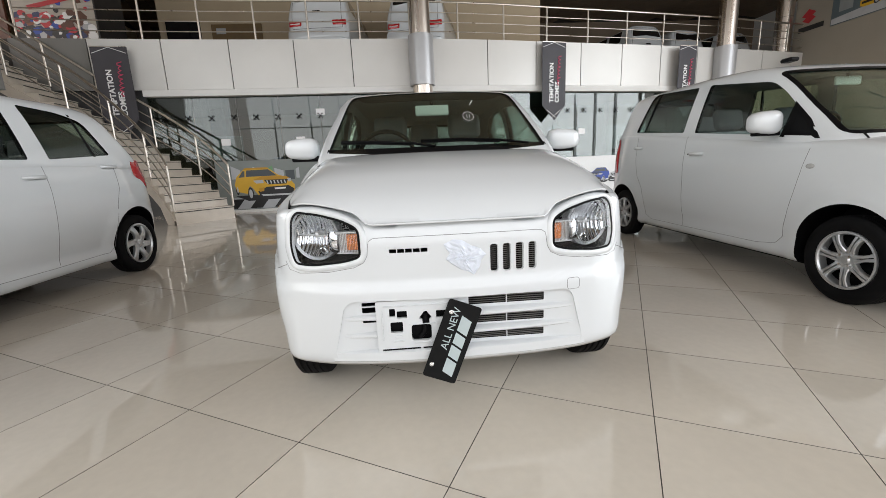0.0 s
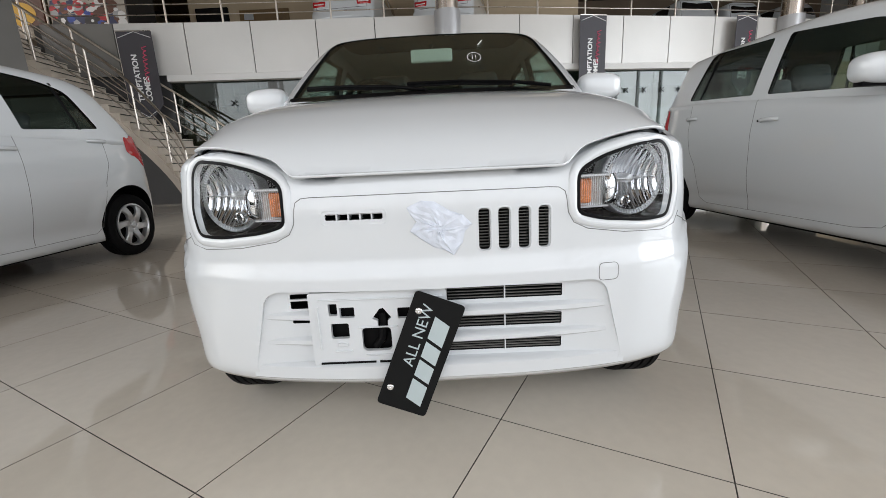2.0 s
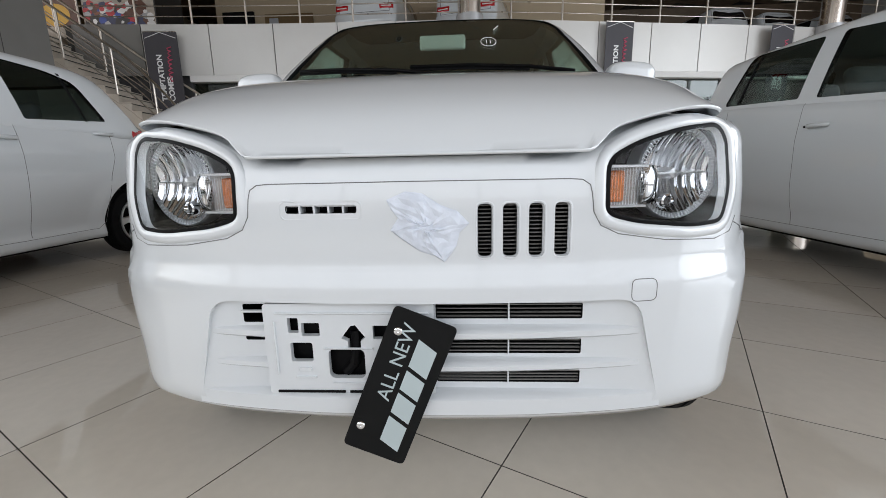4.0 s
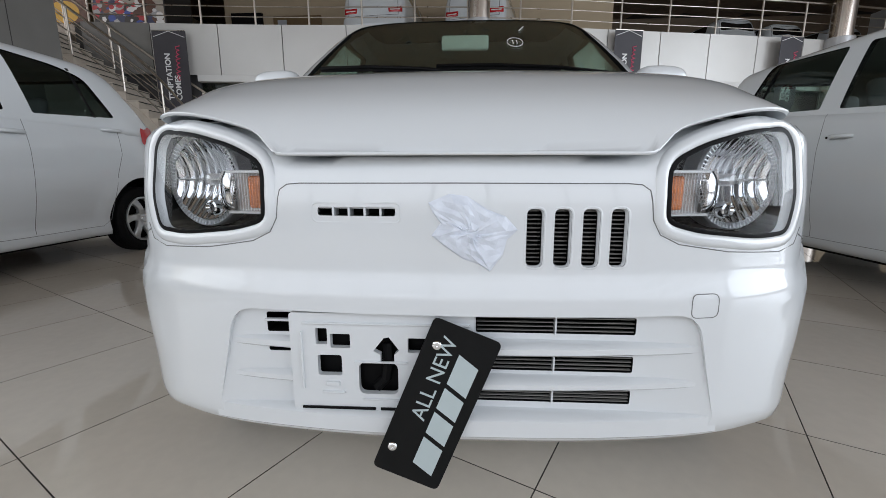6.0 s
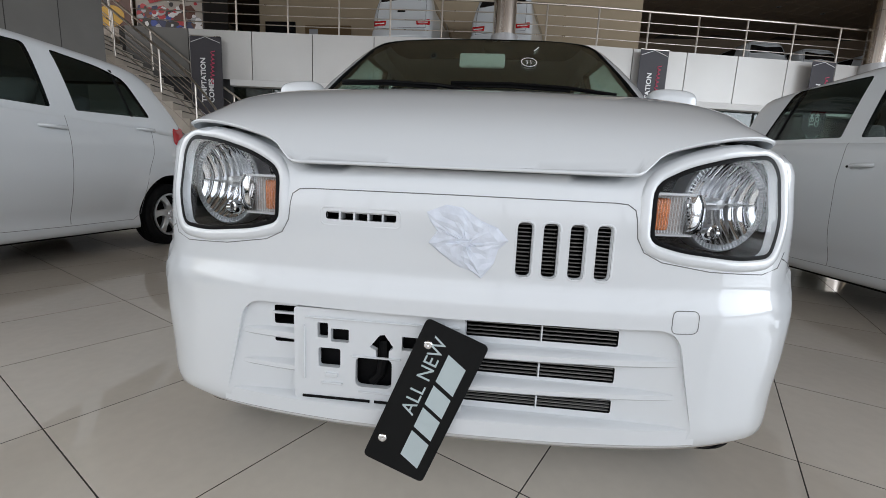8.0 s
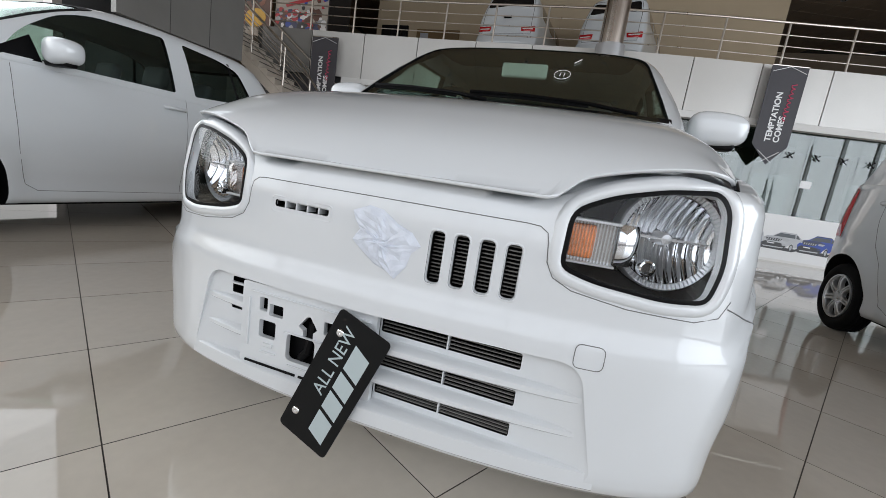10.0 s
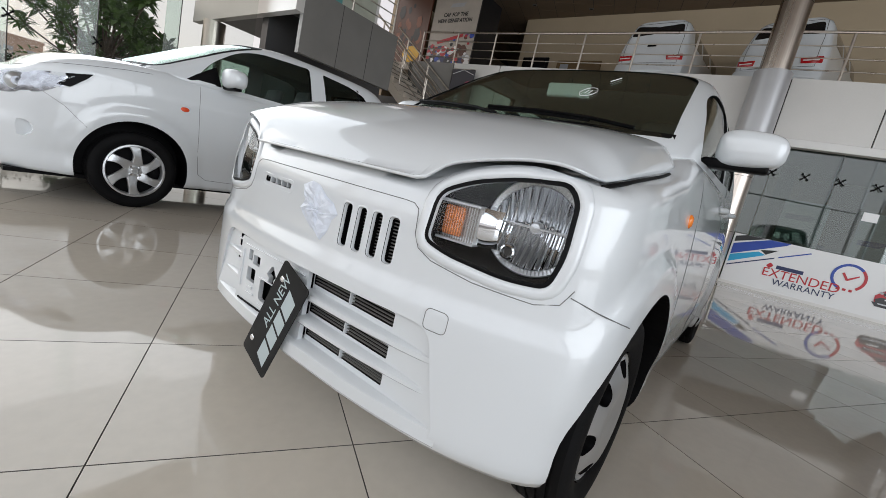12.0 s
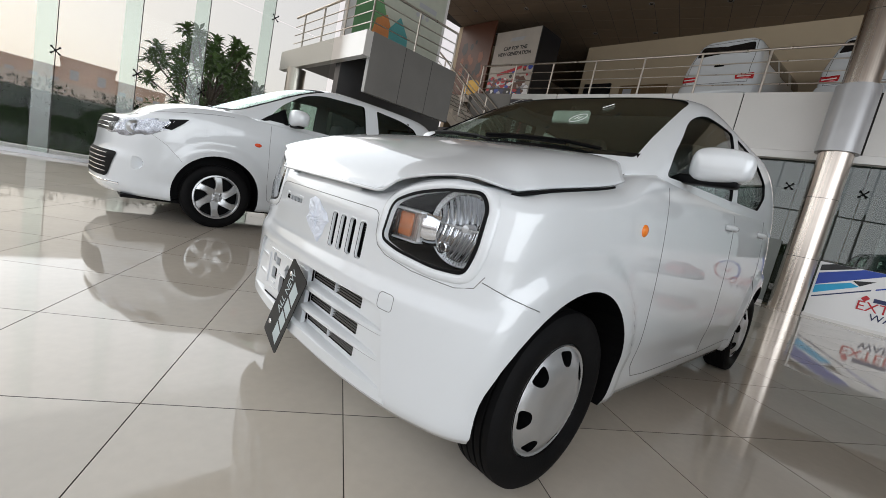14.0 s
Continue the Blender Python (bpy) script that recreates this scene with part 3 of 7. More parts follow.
def lower_solid(sp):
    pts = half_outline(sp["outline"], sp.get("step", 0.035))
    n = len(pts)
    rows = sp.get("rows", 30)
    rings = [[] for _ in range(rows + 1)]
    for i, (x, y) in enumerate(pts):
        a, b = pts[max(i - 1, 0)], pts[min(i + 1, n - 1)]
        tx, ty = b[0] - a[0], b[1] - a[1]
        L = math.hypot(tx, ty) or 1
        nx, ny = ty / L, -tx / L
        if i in (0, n - 1):
            nx = 0.0
        wf, wr = max(0.0, -ny) ** 1.3, max(0.0, ny)
        ws = max(0.0, 1 - wf - wr)
        top, bot = sp["top"](x, y), sp["bottom"](x, y)
        for k in range(rows + 1):
            z = bot + (top - bot) * k / rows
            d = wf * sp["dF"](z) + ws * sp["dS"](z) + wr * sp["dR"](z)
            d += (0.03 - sp.get("sharp", 0.0) * wf) * smooth01(top - 0.04, top + 0.008, z) ** 2
            for yw in sp["wheels"]:
                q = math.hypot(y - yw, z - sp["arch_z"])
                d -= sp.get("flare", 0.012) * (1 - smooth01(sp["arch_r"] + 0.075, sp["arch_r"] + 0.10, q)) * ws
            rings[k].append((max(0.0, x - nx * d) if i not in (0, n - 1) else 0.0, y - ny * d, z))
    hump = sp.get("hump", 0.0)
    return ring_solid(rings, lambda f, x, y, z: min(z, sp["deck"](y) + 0.05 * smooth01(0.84, 0.95, abs(f)) * smooth01(0.10, 0.18, y)) + hump * (1 - f * f) * smooth01(0.05, 0.5, y) * (1 - smooth01(1.0, 1.3, y)))


def cabin_rings(sp, inset=0.0, zlo=None):
    g = sp["cabin"]
    zs = list(g["z"])
    if inset > 0.02:
        zs = [zlo if zlo is not None else zs[0]] + [z for z in zs[1:] if z < zs[-1] - inset - 0.005] + [zs[-1] - inset]
    rings = []
    for z in zs:
        zz = z
        w = g["w"](zz) - inset
        yf, yr = g["yf"](zz) + inset * 1.25, g["yr"](zz) - inset * 1.1
        c = [(0, yf)] + [(a * w, yf + b) for a, b in g["front"]]
        c += [(w, yf + (yr - yf) * 0.5)] + [(a * w, yr - b) for a, b in g["rear"]] + [(0, yr)]
        p = half_outline(c, 0.05)
        rings.append((p, z))
    n = max(len(p) for p, z in rings)
    out = []
    for p, z in rings:
        k = len(p) - 1
        q = []
        for i in range(n):
            f = i / (n - 1) * k
            j = min(int(f), k - 1)
            q.append((p[j][0] + (p[j + 1][0] - p[j][0]) * (f - j), p[j][1] + (p[j + 1][1] - p[j][1]) * (f - j), z))
        out.append(q)
    h = g["crown"]

    def crown(f, x, y, z):
        a, b = g["yf"](g["z"][-1]), g["yr"](g["z"][-1])
        v = min(max((y - a) / (b - a), 0), 1)
        return z + h * (1 - f * f) * math.sin(math.pi * min(max(v, 0.0), 1)) ** 0.5
    return out, crown


def cabin_solid(sp, inset=0.0, zlo=None):
    r, c = cabin_rings(sp, inset, zlo)
    return ring_solid(r, c)


def shrink(poly, d):
    return offset_poly(poly, -d)


def mesh_split(me, planes, region):
    """Cuts a mesh along planes and gives one mesh for each region name."""
    bm = bmesh.new()
    bm.from_mesh(me)
    for co, no in planes:
        bmesh.ops.bisect_plane(bm, geom=bm.verts[:] + bm.edges[:] + bm.faces[:], plane_co=co, plane_no=no, dist=1e-5)
    groups = {}
    for f in bm.faces:
        groups.setdefault(region(f.calc_center_median()), set()).add(f.index)
    bm.faces.index_update()
    groups = {}
    for f in bm.faces:
        groups.setdefault(region(f.calc_center_median()), set()).add(f.index)
    full = bpy.data.meshes.new("full")
    bm.to_mesh(full)
    bm.free()
    out = {}
    for name, keep in groups.items():
        b2 = bmesh.new()
        b2.from_mesh(full)
        b2.faces.ensure_lookup_table()
        bmesh.ops.delete(b2, geom=[f for f in b2.faces if f.index not in keep], context="FACES")
        m2 = bpy.data.meshes.new(name)
        for m in me.materials:
            m2.materials.append(m)
        b2.to_mesh(m2)
        b2.free()
        out[name] = m2
    return out


def cyl_mesh(r, lo, hi, y, z, material, n=64):
    return prism([(y + r * math.cos(2 * math.pi * i / n), z + r * math.sin(2 * math.pi * i / n)) for i in range(n)], lo, hi, "x", material)


def tyre(bm, R, r, w, n=64):
    """A tyre whose outer face is at x = w / 2; shoulders are rounded and the tread has grooves."""
    h = w / 2
    prof = [(-h * 0.78, r), (-h * 0.97, r + (R - r) * 0.3), (-h, r + (R - r) * 0.6), (-h * 0.93, R - 0.016), (-h * 0.78, R - 0.003)]
    for g in (-0.5, -0.17, 0.17, 0.5):
        prof += [(g * h - 0.004, R), (g * h - 0.003, R - 0.006), (g * h + 0.003, R - 0.006), (g * h + 0.004, R)]
    prof += [(h * 0.78, R - 0.003), (h * 0.93, R - 0.016), (h * 0.97, R - 0.03), (h, r + (R - r) * 0.6), (h * 0.985, r + (R - r) * 0.45), (h * 0.97, r + (R - r) * 0.3), (h * 0.80, r)]
    return lathe(bm, prof, n, "x")


def wheel_cover():
    """A silver domed wheel cover with six slots, facing +x."""
    bm = lathe(bmesh.new(), [(0.052, 0.0001), (0.052, 0.03), (0.058, 0.06), (0.062, 0.09), (0.058, 0.12), (0.046, 0.15), (0.034, 0.17), (0.038, 0.178), (0.028, 0.182),
                             (0.02, 0.18), (0.02, 0.0001)], 96, "x")
    bmesh.ops.remove_doubles(bm, verts=bm.verts, dist=0.0005)
    bmesh.ops.recalc_face_normals(bm, faces=bm.faces)
    me = bpy.data.meshes.new("cover")
    bm.to_mesh(me)
    bm.free()
    me.materials.append(M_SILVER)
    cuts = []
    for k in range(7):
        a = 2 * math.pi * k / 7 + 0.3
        c, s = math.cos(a), math.sin(a)
        shape = rounded([(0.118, -0.018), (0.118, 0.018), (0.160, 0.036), (0.160, -0.036)], [0.018, 0.018, 0.02, 0.02], 5)
        cuts.append(("DIFFERENCE", prism([(c * p - s * q, s * p + c * q) for p, q in shape], 0.0, 0.1, "x", M_BLACK)))
    return boolean(me, cuts)


def alloy(spokes, R, twist, width, split=False):
    """An alloy wheel face with broad twisted spokes and five nuts, facing +x."""
    bm = lathe(bmesh.new(), [(0.055, R - 0.018), (0.062, R - 0.012), (0.06, R), (0.03, R), (0.0, R - 0.012), (0.0, R - 0.022), (0.045, R - 0.022)], 72, "x", closed=True)
    lathe(bm, [(0.058, 0.0001), (0.058, 0.022), (0.05, 0.03), (0.046, 0.062), (0.03, 0.068), (0.03, 0.0001)], 48, "x")
    for k in range(spokes):
        a0 = 2 * math.pi * k / spokes
        parts = ((-1, 1),) if not split else ((-1, -0.15), (0.15, 1))
        for lo, hi in parts:
            rows = []
            for i in range(8):
                u = i / 7
                r = 0.045 + (R - 0.018 - 0.045) * u
                a = a0 + twist * u
                hw = width * (1 - 0.35 * math.sin(math.pi * u * 0.9)) * 0.5
                x = 0.048 + 0.012 * math.sin(math.pi * u) + 0.004 * u
                row = []
                for q, dx in ((lo * hw, -0.006), (lo * hw * 0.8 if lo < -0.5 else lo * hw, 0.0), (hi * hw * 0.8 if hi > 0.5 else hi * hw, 0.0), (hi * hw, -0.006), (hi * hw, -0.03), (lo * hw, -0.03)):
                    row.append(bm.verts.new((x + dx, r * math.cos(a) - q * math.sin(a), r * math.sin(a) + q * math.cos(a))))
                rows.append(row)
            for p, q in zip(rows, rows[1:]):
                for j in range(6):
                    bm.faces.new((p[j], p[(j + 1) % 6], q[(j + 1) % 6], q[j]))
            bm.faces.new(rows[0]), bm.faces.new(rows[-1])
    me = bpy.data.meshes.new("alloy")
    bmesh.ops.recalc_face_normals(bm, faces=bm.faces)
    bm.to_mesh(me)
    bm.free()
    me.materials.append(M_SILVER)
    return me


def add_wheels(car, sp, face_me):
    R, w = sp["tyre"]
    r = sp["rim"]
    bm = tyre(bmesh.new(), R, r, w)
    bmesh.ops.recalc_face_normals(bm, faces=bm.faces)
    tm = bpy.data.meshes.new("tyre")
    bm.to_mesh(tm)
    bm.free()
    tm.materials.append(M_RUBBER)
    bm = lathe(bmesh.new(), [(-w * 0.42, r), (-w * 0.3, r - 0.012), (w * 0.30, r - 0.014), (w * 0.42, r - 0.002)], 48, "x")
    lathe(bm, [(0.0, r - 0.012), (0.004, 0.0001)], 48, "x")
    dm = bpy.data.meshes.new("rim_well")
    bmesh.ops.recalc_face_normals(bm, faces=bm.faces)
    bm.to_mesh(dm)
    bm.free()
    dm.materials.append(M_BLACK)
    nut = lathe(bmesh.new(), [(0.0, 0.009), (0.012, 0.009), (0.012, 0.0001)], 6, "x")
    nm = bpy.data.meshes.new("nut")
    nut.to_mesh(nm)
    nut.free()
    nm.materials.append(M_CHROME)
    for me in (tm, face_me, dm):
        me.polygons.foreach_set("use_smooth", [True] * len(me.polygons))
        me.set_sharp_from_angle(angle=radians(32))
    for yw in sp["wheels"]:
        for sx in (1, -1):
            wheel = new("wheel", tm)
            wheel.parent = car
            wheel.matrix_basis = pose(sx * (sp["half"] - sp.get("tuck", 0.012) - w / 2), yw, R, 17 * (yw < 1) + 40 * (yw > 1), 0, 0 if sx > 0 else 180)
            rim = new("rim", face_me)
            rim.parent = wheel
            rim.matrix_basis = pose(w / 2 - sp.get("dish", 0.058), 0, 0)
            well = new("brake_well", dm)
            well.parent = wheel
            for k in range(sp.get("nuts", 0)):
                a = 2 * math.pi * k / sp["nuts"] + 0.5
                o = new("wheel_nut", nm)
                o.parent = wheel
                o.matrix_basis = pose(w / 2 - sp.get("dish", 0.058) + 0.048, 0.042 * math.cos(a), 0.042 * math.sin(a))


def surface_tube(car, name, tree, pts, axis, side, r, material, out=0.0):
    """A fine line laid on a shell: points in (x,z) seen from the front, (y,z) from a side, or (x,y) from above."""
    dense = []
    for a, b in zip(pts, pts[1:]):
        n = max(1, int(math.hypot(b[0] - a[0], b[1] - a[1]) / 0.03))
        dense += [(a[0] + (b[0] - a[0]) * i / n, a[1] + (b[1] - a[1]) * i / n) for i in range(n)]
    dense.append(pts[-1])
    got = []
    for a, b in dense:
        h = on_shell(tree, a, b, axis, side)
        if h:
            got.append(h[0] + h[1] * out)
    if len(got) < 2:
        return None
    return part(name, tube(bmesh.new(), got, r, 6), material, car)


def on_shell(tree, a, b, axis, side=1):
    if axis == "y":
        o, d = Vector((a, -2.0 if side > 0 else 6.0, b)), Vector((0, 1.0 if side > 0 else -1.0, 0))
    elif axis == "x":
        o, d = Vector((3.0 * side, a, b)), Vector((-side, 0, 0))
    else:
        o, d = Vector((a, b, 4.0)), Vector((0, 0, -1))
    loc, nrm, idx, dist = tree.ray_cast(o, d)
    for k in range(6):
        if loc is None and axis != "z":
            o.z -= 0.008
            loc, nrm, idx, dist = tree.ray_cast(o, d)
    if loc is None:
        return None
    if nrm.dot(d) > 0:
        nrm = -nrm
    return loc, nrm


def shell_ring(bm, tree, loops, axis="y", side=1):
    """Quads between loops of (polygon, offset) laid on a shell."""
    rows = []
    for poly, off in loops:
        row = []
        for a, b in poly:
            h = on_shell(tree, a, b, axis, side)
            row.append(bm.verts.new(h[0] + h[1] * off) if h else bm.verts.new((a, 0.1, b)))
        rows.append(row)
    for p, q in zip(rows, rows[1:]):
        for j in range(len(p)):
            bm.faces.new((p[j], p[(j + 1) % len(p)], q[(j + 1) % len(q)], q[j]))
    return rows


def shell_patch(bm, tree, poly, off, axis="y", side=1, rings=(1.0, 0.75, 0.5, 0.25), bulge=0.0):
    cx = sum(p[0] for p in poly) / len(poly)
    cz = sum(p[1] for p in poly) / len(poly)
    loops = [([(cx + (a - cx) * f, cz + (b - cz) * f) for a, b in poly], off + bulge * (1 - f * f)) for f in rings]
    rows = shell_ring(bm, tree, loops, axis, side)
    bm.faces.new(rows[-1])
    return bm


def dense(poly, step=0.04):
    """A polygon with points added along its long edges, to lie close on a curved shell."""
    out = []
    for (a, b), (c, d) in zip(poly, poly[1:] + poly[:1]):
        n = max(1, int(math.hypot(c - a, d - b) / step))
        out += [(a + (c - a) * k / n, b + (d - b) * k / n) for k in range(n)]
    return out


def car_shell(name, sp, **tags):
    """Painted body with doors, glazed cabin and wheels. Returns the car and the clean lower and upper surfaces."""
    car = empty(name, **tags)
    low = lower_solid(sp)
    low.materials.append(M_PAINT)
    src = source_of(low)
    cuts = []
    for yw in sp["wheels"]:
        for s in (1, -1):
            lo, hi = sorted((s * (sp["half"] - 0.25), s * (sp["half"] + 0.3)))
            cuts.append(("DIFFERENCE", cyl_mesh(sp["arch_r"], lo, hi, yw, sp["arch_z"], M_BLACK)))
    cuts.append(("DIFFERENCE", prism(sp["tub"], 0.32, 1.5, "z", M_LINING)))
    cuts += sp.get("cuts", [])
    body = boolean(low, cuts)
    pieces = mesh_split(body, sp["planes"], sp["region"])
    for nm, me in pieces.items():
        clean_normals(me, src)
        o = new(nm.split("|")[0], me)
        o.parent = car
    # cabin
    cab = cabin_solid(sp)
    cab.materials.append(M_PAINT)
    csrc = source_of(cab)
    inner = cabin_solid(sp, 0.035, sp["cabin"]["z"][0] - 0.1)
    inner.materials.append(M_LINING)
    steps = [("DIFFERENCE", inner)]
    wins = []
    for poly in sp["side_windows"]:
        for lo, hi, s in ((0.2, 1.2, 1), (-1.2, -0.2, -1)):
            steps.append(("DIFFERENCE", prism(poly, lo, hi, "x", M_BLACK)))
            wins.append((poly, lo, hi, "x", "side_window"))
    for key, lo, hi in (("screen", 0.2, sp["screen_deep"]), ("rear_screen", sp["rear_from"], 5.0)):
        if key in sp:
            steps.append(("DIFFERENCE", prism(sp[key], lo, hi, "y", M_BLACK)))
            wins.append((sp[key], lo, hi, "y", "windscreen" if key == "screen" else "rear_window"))
    roof = boolean(cab, steps)
    clean_normals(roof, csrc)
    o = new("roof", roof)
    o.parent = car
    for poly, lo, hi, ax, nm in wins:
        sh = cabin_solid(sp, 0.007)
        pane = boolean(sh, [("DIFFERENCE", cabin_solid(sp, 0.0125)), ("INTERSECT", prism(offset_poly(poly, 0.004), lo, hi, ax))])
        pane.materials.clear()
        pane.materials.append(M_SCREEN if nm == "windscreen" else M_CARGLASS)
        p = link_me(nm, pane, None, car, smooth=40)
        p.visible_shadow = False
        fw = sp.get("frame", 0.018)
        fr = boolean(cabin_solid(sp, -0.001), [("DIFFERENCE", cabin_solid(sp, 0.014)), ("INTERSECT", prism(offset_poly(poly, 0.012 if ax == "x" else 0.004), lo, hi, ax)),
                                              ("DIFFERENCE", prism(shrink(poly, fw), lo, hi, ax))])
        fr.materials.clear()
        fr.materials.append(M_BLACK)
        link_me("window_trim", fr, None, p, smooth=40)
    return car, src, csrc


M_LINING = mat("grey_lining", (0.17, 0.17, 0.165), 0.8, var=0.08, vscale=6)


def ctop(front, along, split):
    fx, fy = pchip(front), pchip(along)
    return lambda x, y: fx(x) if y < split else fy(y)


# -- the white hatchback in the middle --
HOOD_C = pchip([(0.034, 0.792), (0.042, 0.808), (0.056, 0.832), (0.08, 0.860), (0.12, 0.891), (0.2, 0.935), (0.3, 0.978), (0.45, 1.020), (0.6, 1.048), (0.7, 1.062), (0.85, 1.075)])
HOOD_SIDE = pchip([(0.04, 0.80), (0.12, 0.838), (0.197, 0.857), (0.28, 0.878), (0.41, 0.903), (0.55, 0.929), (0.65, 0.951), (0.72, 0.975), (0.85, 1.02)])
LAMP = rounded([(0.370, 0.662), (0.372, 0.772), (0.44, 0.807), (0.53, 0.831), (0.620, 0.841), (0.645, 0.808), (0.652, 0.70), (0.636, 0.635), (0.56, 0.630), (0.43, 0.644)], [0.022, 0.03, 0.03, 0.03, 0.022, 0.022, 0.03, 0.022, 0.03, 0.03], 4)


def tall(z):
    return z if z < 1.1 else 1.1 + (z - 1.1) * 1.08


ALTO = dict(
    half=0.757, step=0.03, rows=32, sharp=0.022,
    outline=[(0, 0), (0.2, 0.006), (0.36, 0.02), (0.476, 0.038), (0.56, 0.060), (0.62, 0.084), (0.672, 0.113), (0.712, 0.152), (0.738, 0.21), (0.752, 0.30), (0.757, 0.45), (0.757, 0.6), (0.757, 1.2),
             (0.757, 2.4), (0.75, 2.9), (0.73, 3.15), (0.69, 3.28), (0.6, 3.36), (0.4, 3.39), (0, 3.395)],
    top=ctop([(0, 0.782), (0.335, 0.782), (0.36, 0.793), (0.40, 0.815), (0.5, 0.848), (0.58, 0.858), (0.64, 0.852), (0.672, 0.846)], [(0.113, 0.846), (0.197, 0.846), (0.28, 0.867), (0.41, 0.892), (0.55, 0.918), (0.65, 0.941), (0.72, 0.972), (0.82, 1.012), (0.95, 1.033), (2.0, 1.055), (3.2, 1.1), (3.4, 1.1)], 0.113),
    bottom=lambda x, y: 0.2 + 0.022 * (1 - smooth01(0.3, 0.6, y)),
    dF=pchip([(0.19, 0.05), (0.222, 0.026), (0.235, 0.010), (0.25, 0.003), (0.28, 0.0), (0.5, 0.0), (0.53, 0.002), (0.55, 0.012), (0.565, 0.018), (0.62, 0.02), (0.70, 0.023), (0.76, 0.034), (0.80, 0.042), (0.86, 0.05)]),
    dS=pchip([(0.19, 0.045), (0.22, 0.03), (0.25, 0.024), (0.33, 0.018), (0.42, 0.004), (0.5, 0.0), (0.62, 0.002), (0.75, 0.008), (0.85, 0.016), (0.95, 0.028), (1.03, 0.046), (1.1, 0.056)]),
    dR=pchip([(0.2, 0.05), (0.3, 0.01), (0.5, 0.0), (0.9, 0.02), (1.1, 0.06)]),
    deck=lambda y: HOOD_C(y) - 0.06 if y < 0.85 else 2.0,
    wheels=(0.505, 2.965), arch_r=0.338, arch_z=0.300, flare=0.020, tyre=(0.28, 0.155), rim=0.182, dish=0.055, tuck=0.012,
    tub=[(-0.64, 0.95), (0.64, 0.95), (0.64, 3.2), (-0.64, 3.2)],
    planes=[((0, 0.262, 0), (0, 1, 0)), ((0, 0, 0.600), (0, 0, 1)), ((0, 0.985, 0), (0, 1, 0)), ((0, 1.94, 0), (0, 1, 0)), ((0, 2.72, 0), (0, 1, 0)), ((0, 0, 0.265), (0, 0, 1))],
    region=lambda c: ("front_bumper" if c.y < 0.262 and (c.z < 0.6 or c.y < 0.16) else
                      ("door|f" if 0.985 < c.y < 1.94 else "door|r") + ("+" if c.x > 0 else "-") if 0.985 < c.y < 2.72 and c.z > 0.265 and abs(c.x) > 0.645 else "body"),
    cabin=dict(z=[tall(z) for z in (0.985, 1.03, 1.07, 1.12, 1.17, 1.22, 1.27, 1.32, 1.365, 1.40, 1.425, 1.443, 1.455, 1.461)], crown=0.016,
               yf=pchip([(0.98, 0.69), (1.04, 0.745), (1.1, 0.83), (tall(1.2), 0.99), (tall(1.3), 1.16), (tall(1.4), 1.335), (tall(1.443), 1.43), (tall(1.461), 1.53)]),
               w=pchip([(0.98, 0.712), (1.04, 0.704), (1.1, 0.697), (tall(1.2), 0.678), (tall(1.3), 0.652), (tall(1.39), 0.618), (tall(1.425), 0.595), (tall(1.443), 0.572), (tall(1.455), 0.54), (tall(1.461), 0.50)]),
               yr=pchip([(0.98, 3.35), (1.1, 3.34), (tall(1.3), 3.27), (tall(1.4), 3.18), (tall(1.443), 3.08), (tall(1.461), 2.98)]),
               front=[(0.5, 0.012), (0.72, 0.032), (0.84, 0.058), (0.92, 0.10), (0.97, 0.17), (0.99, 0.28), (1.0, 0.45)], rear=[(1.0, 0.5), (0.985, 0.2), (0.94, 0.08), (0.84, 0.03), (0.5, 0.006)]),
    side_windows=[rounded([(0.985, 1.04), (1.06, tall(1.135)), (1.28, tall(1.305)), (1.42, tall(1.36)), (1.86, tall(1.385)), (1.89, 1.075)], [0.03, 0.05, 0.1, 0.1, 0.03, 0.02]),
                  rounded([(1.985, 1.083), (1.965, tall(1.387)), (2.42, tall(1.375)), (2.70, tall(1.285)), (2.70, tall(1.2)), (2.52, 1.105)], [0.02, 0.03, 0.1, 0.03, 0.03, 0.03])],
    screen=rounded([(-0.612, 1.078), (-0.3, 1.055), (0.3, 1.055), (0.612, 1.078), (0.535, tall(1.428)), (0.2, tall(1.443)), (-0.2, tall(1.443)), (-0.535, tall(1.428))], [0.012, 0.2, 0.2, 0.012, 0.05, 0.2, 0.2, 0.05]),
    rear_screen=rounded([(-0.56, 1.12), (0.56, 1.12), (0.51, tall(1.39)), (-0.51, tall(1.39))], 0.05), screen_deep=1.75, rear_from=2.85)


def slot(x0, x1, z0, z1, r, depth, material, n=5):
    return ("DIFFERENCE", prism(rounded([(x0, z0), (x1, z0), (x1, z1), (x0, z1)], r, n), -0.2, depth, "y", material))


GRILLE_X = (0.135, 0.185, 0.236, 0.287)
FRONT_SLOTS = ((0.447, 0.481), (0.369, 0.402), (0.302, 0.331))
ALTO["cuts"] = [slot(x - 0.0155, x + 0.0155, 0.583, 0.690, 0.012, 0.09, M_BLACK) for x in GRILLE_X]
ALTO["cuts"] += [slot(-0.265, -0.118, 0.675, 0.691, 0.006, 0.09, M_BLACK)]
ALTO["cuts"] += [("DIFFERENCE", prism(rounded([(-0.506, 0.252), (0.506, 0.252), (0.468, 0.40), (0.446, 0.494), (-0.446, 0.494), (-0.468, 0.40)], [0.004, 0.004, 0.05, 0.06, 0.06, 0.05], 6), -0.2, 0.044, "y", M_PAINT)), slot(-0.329, 0.028, 0.262, 0.484, 0.01, 0.07, M_PAINT)]
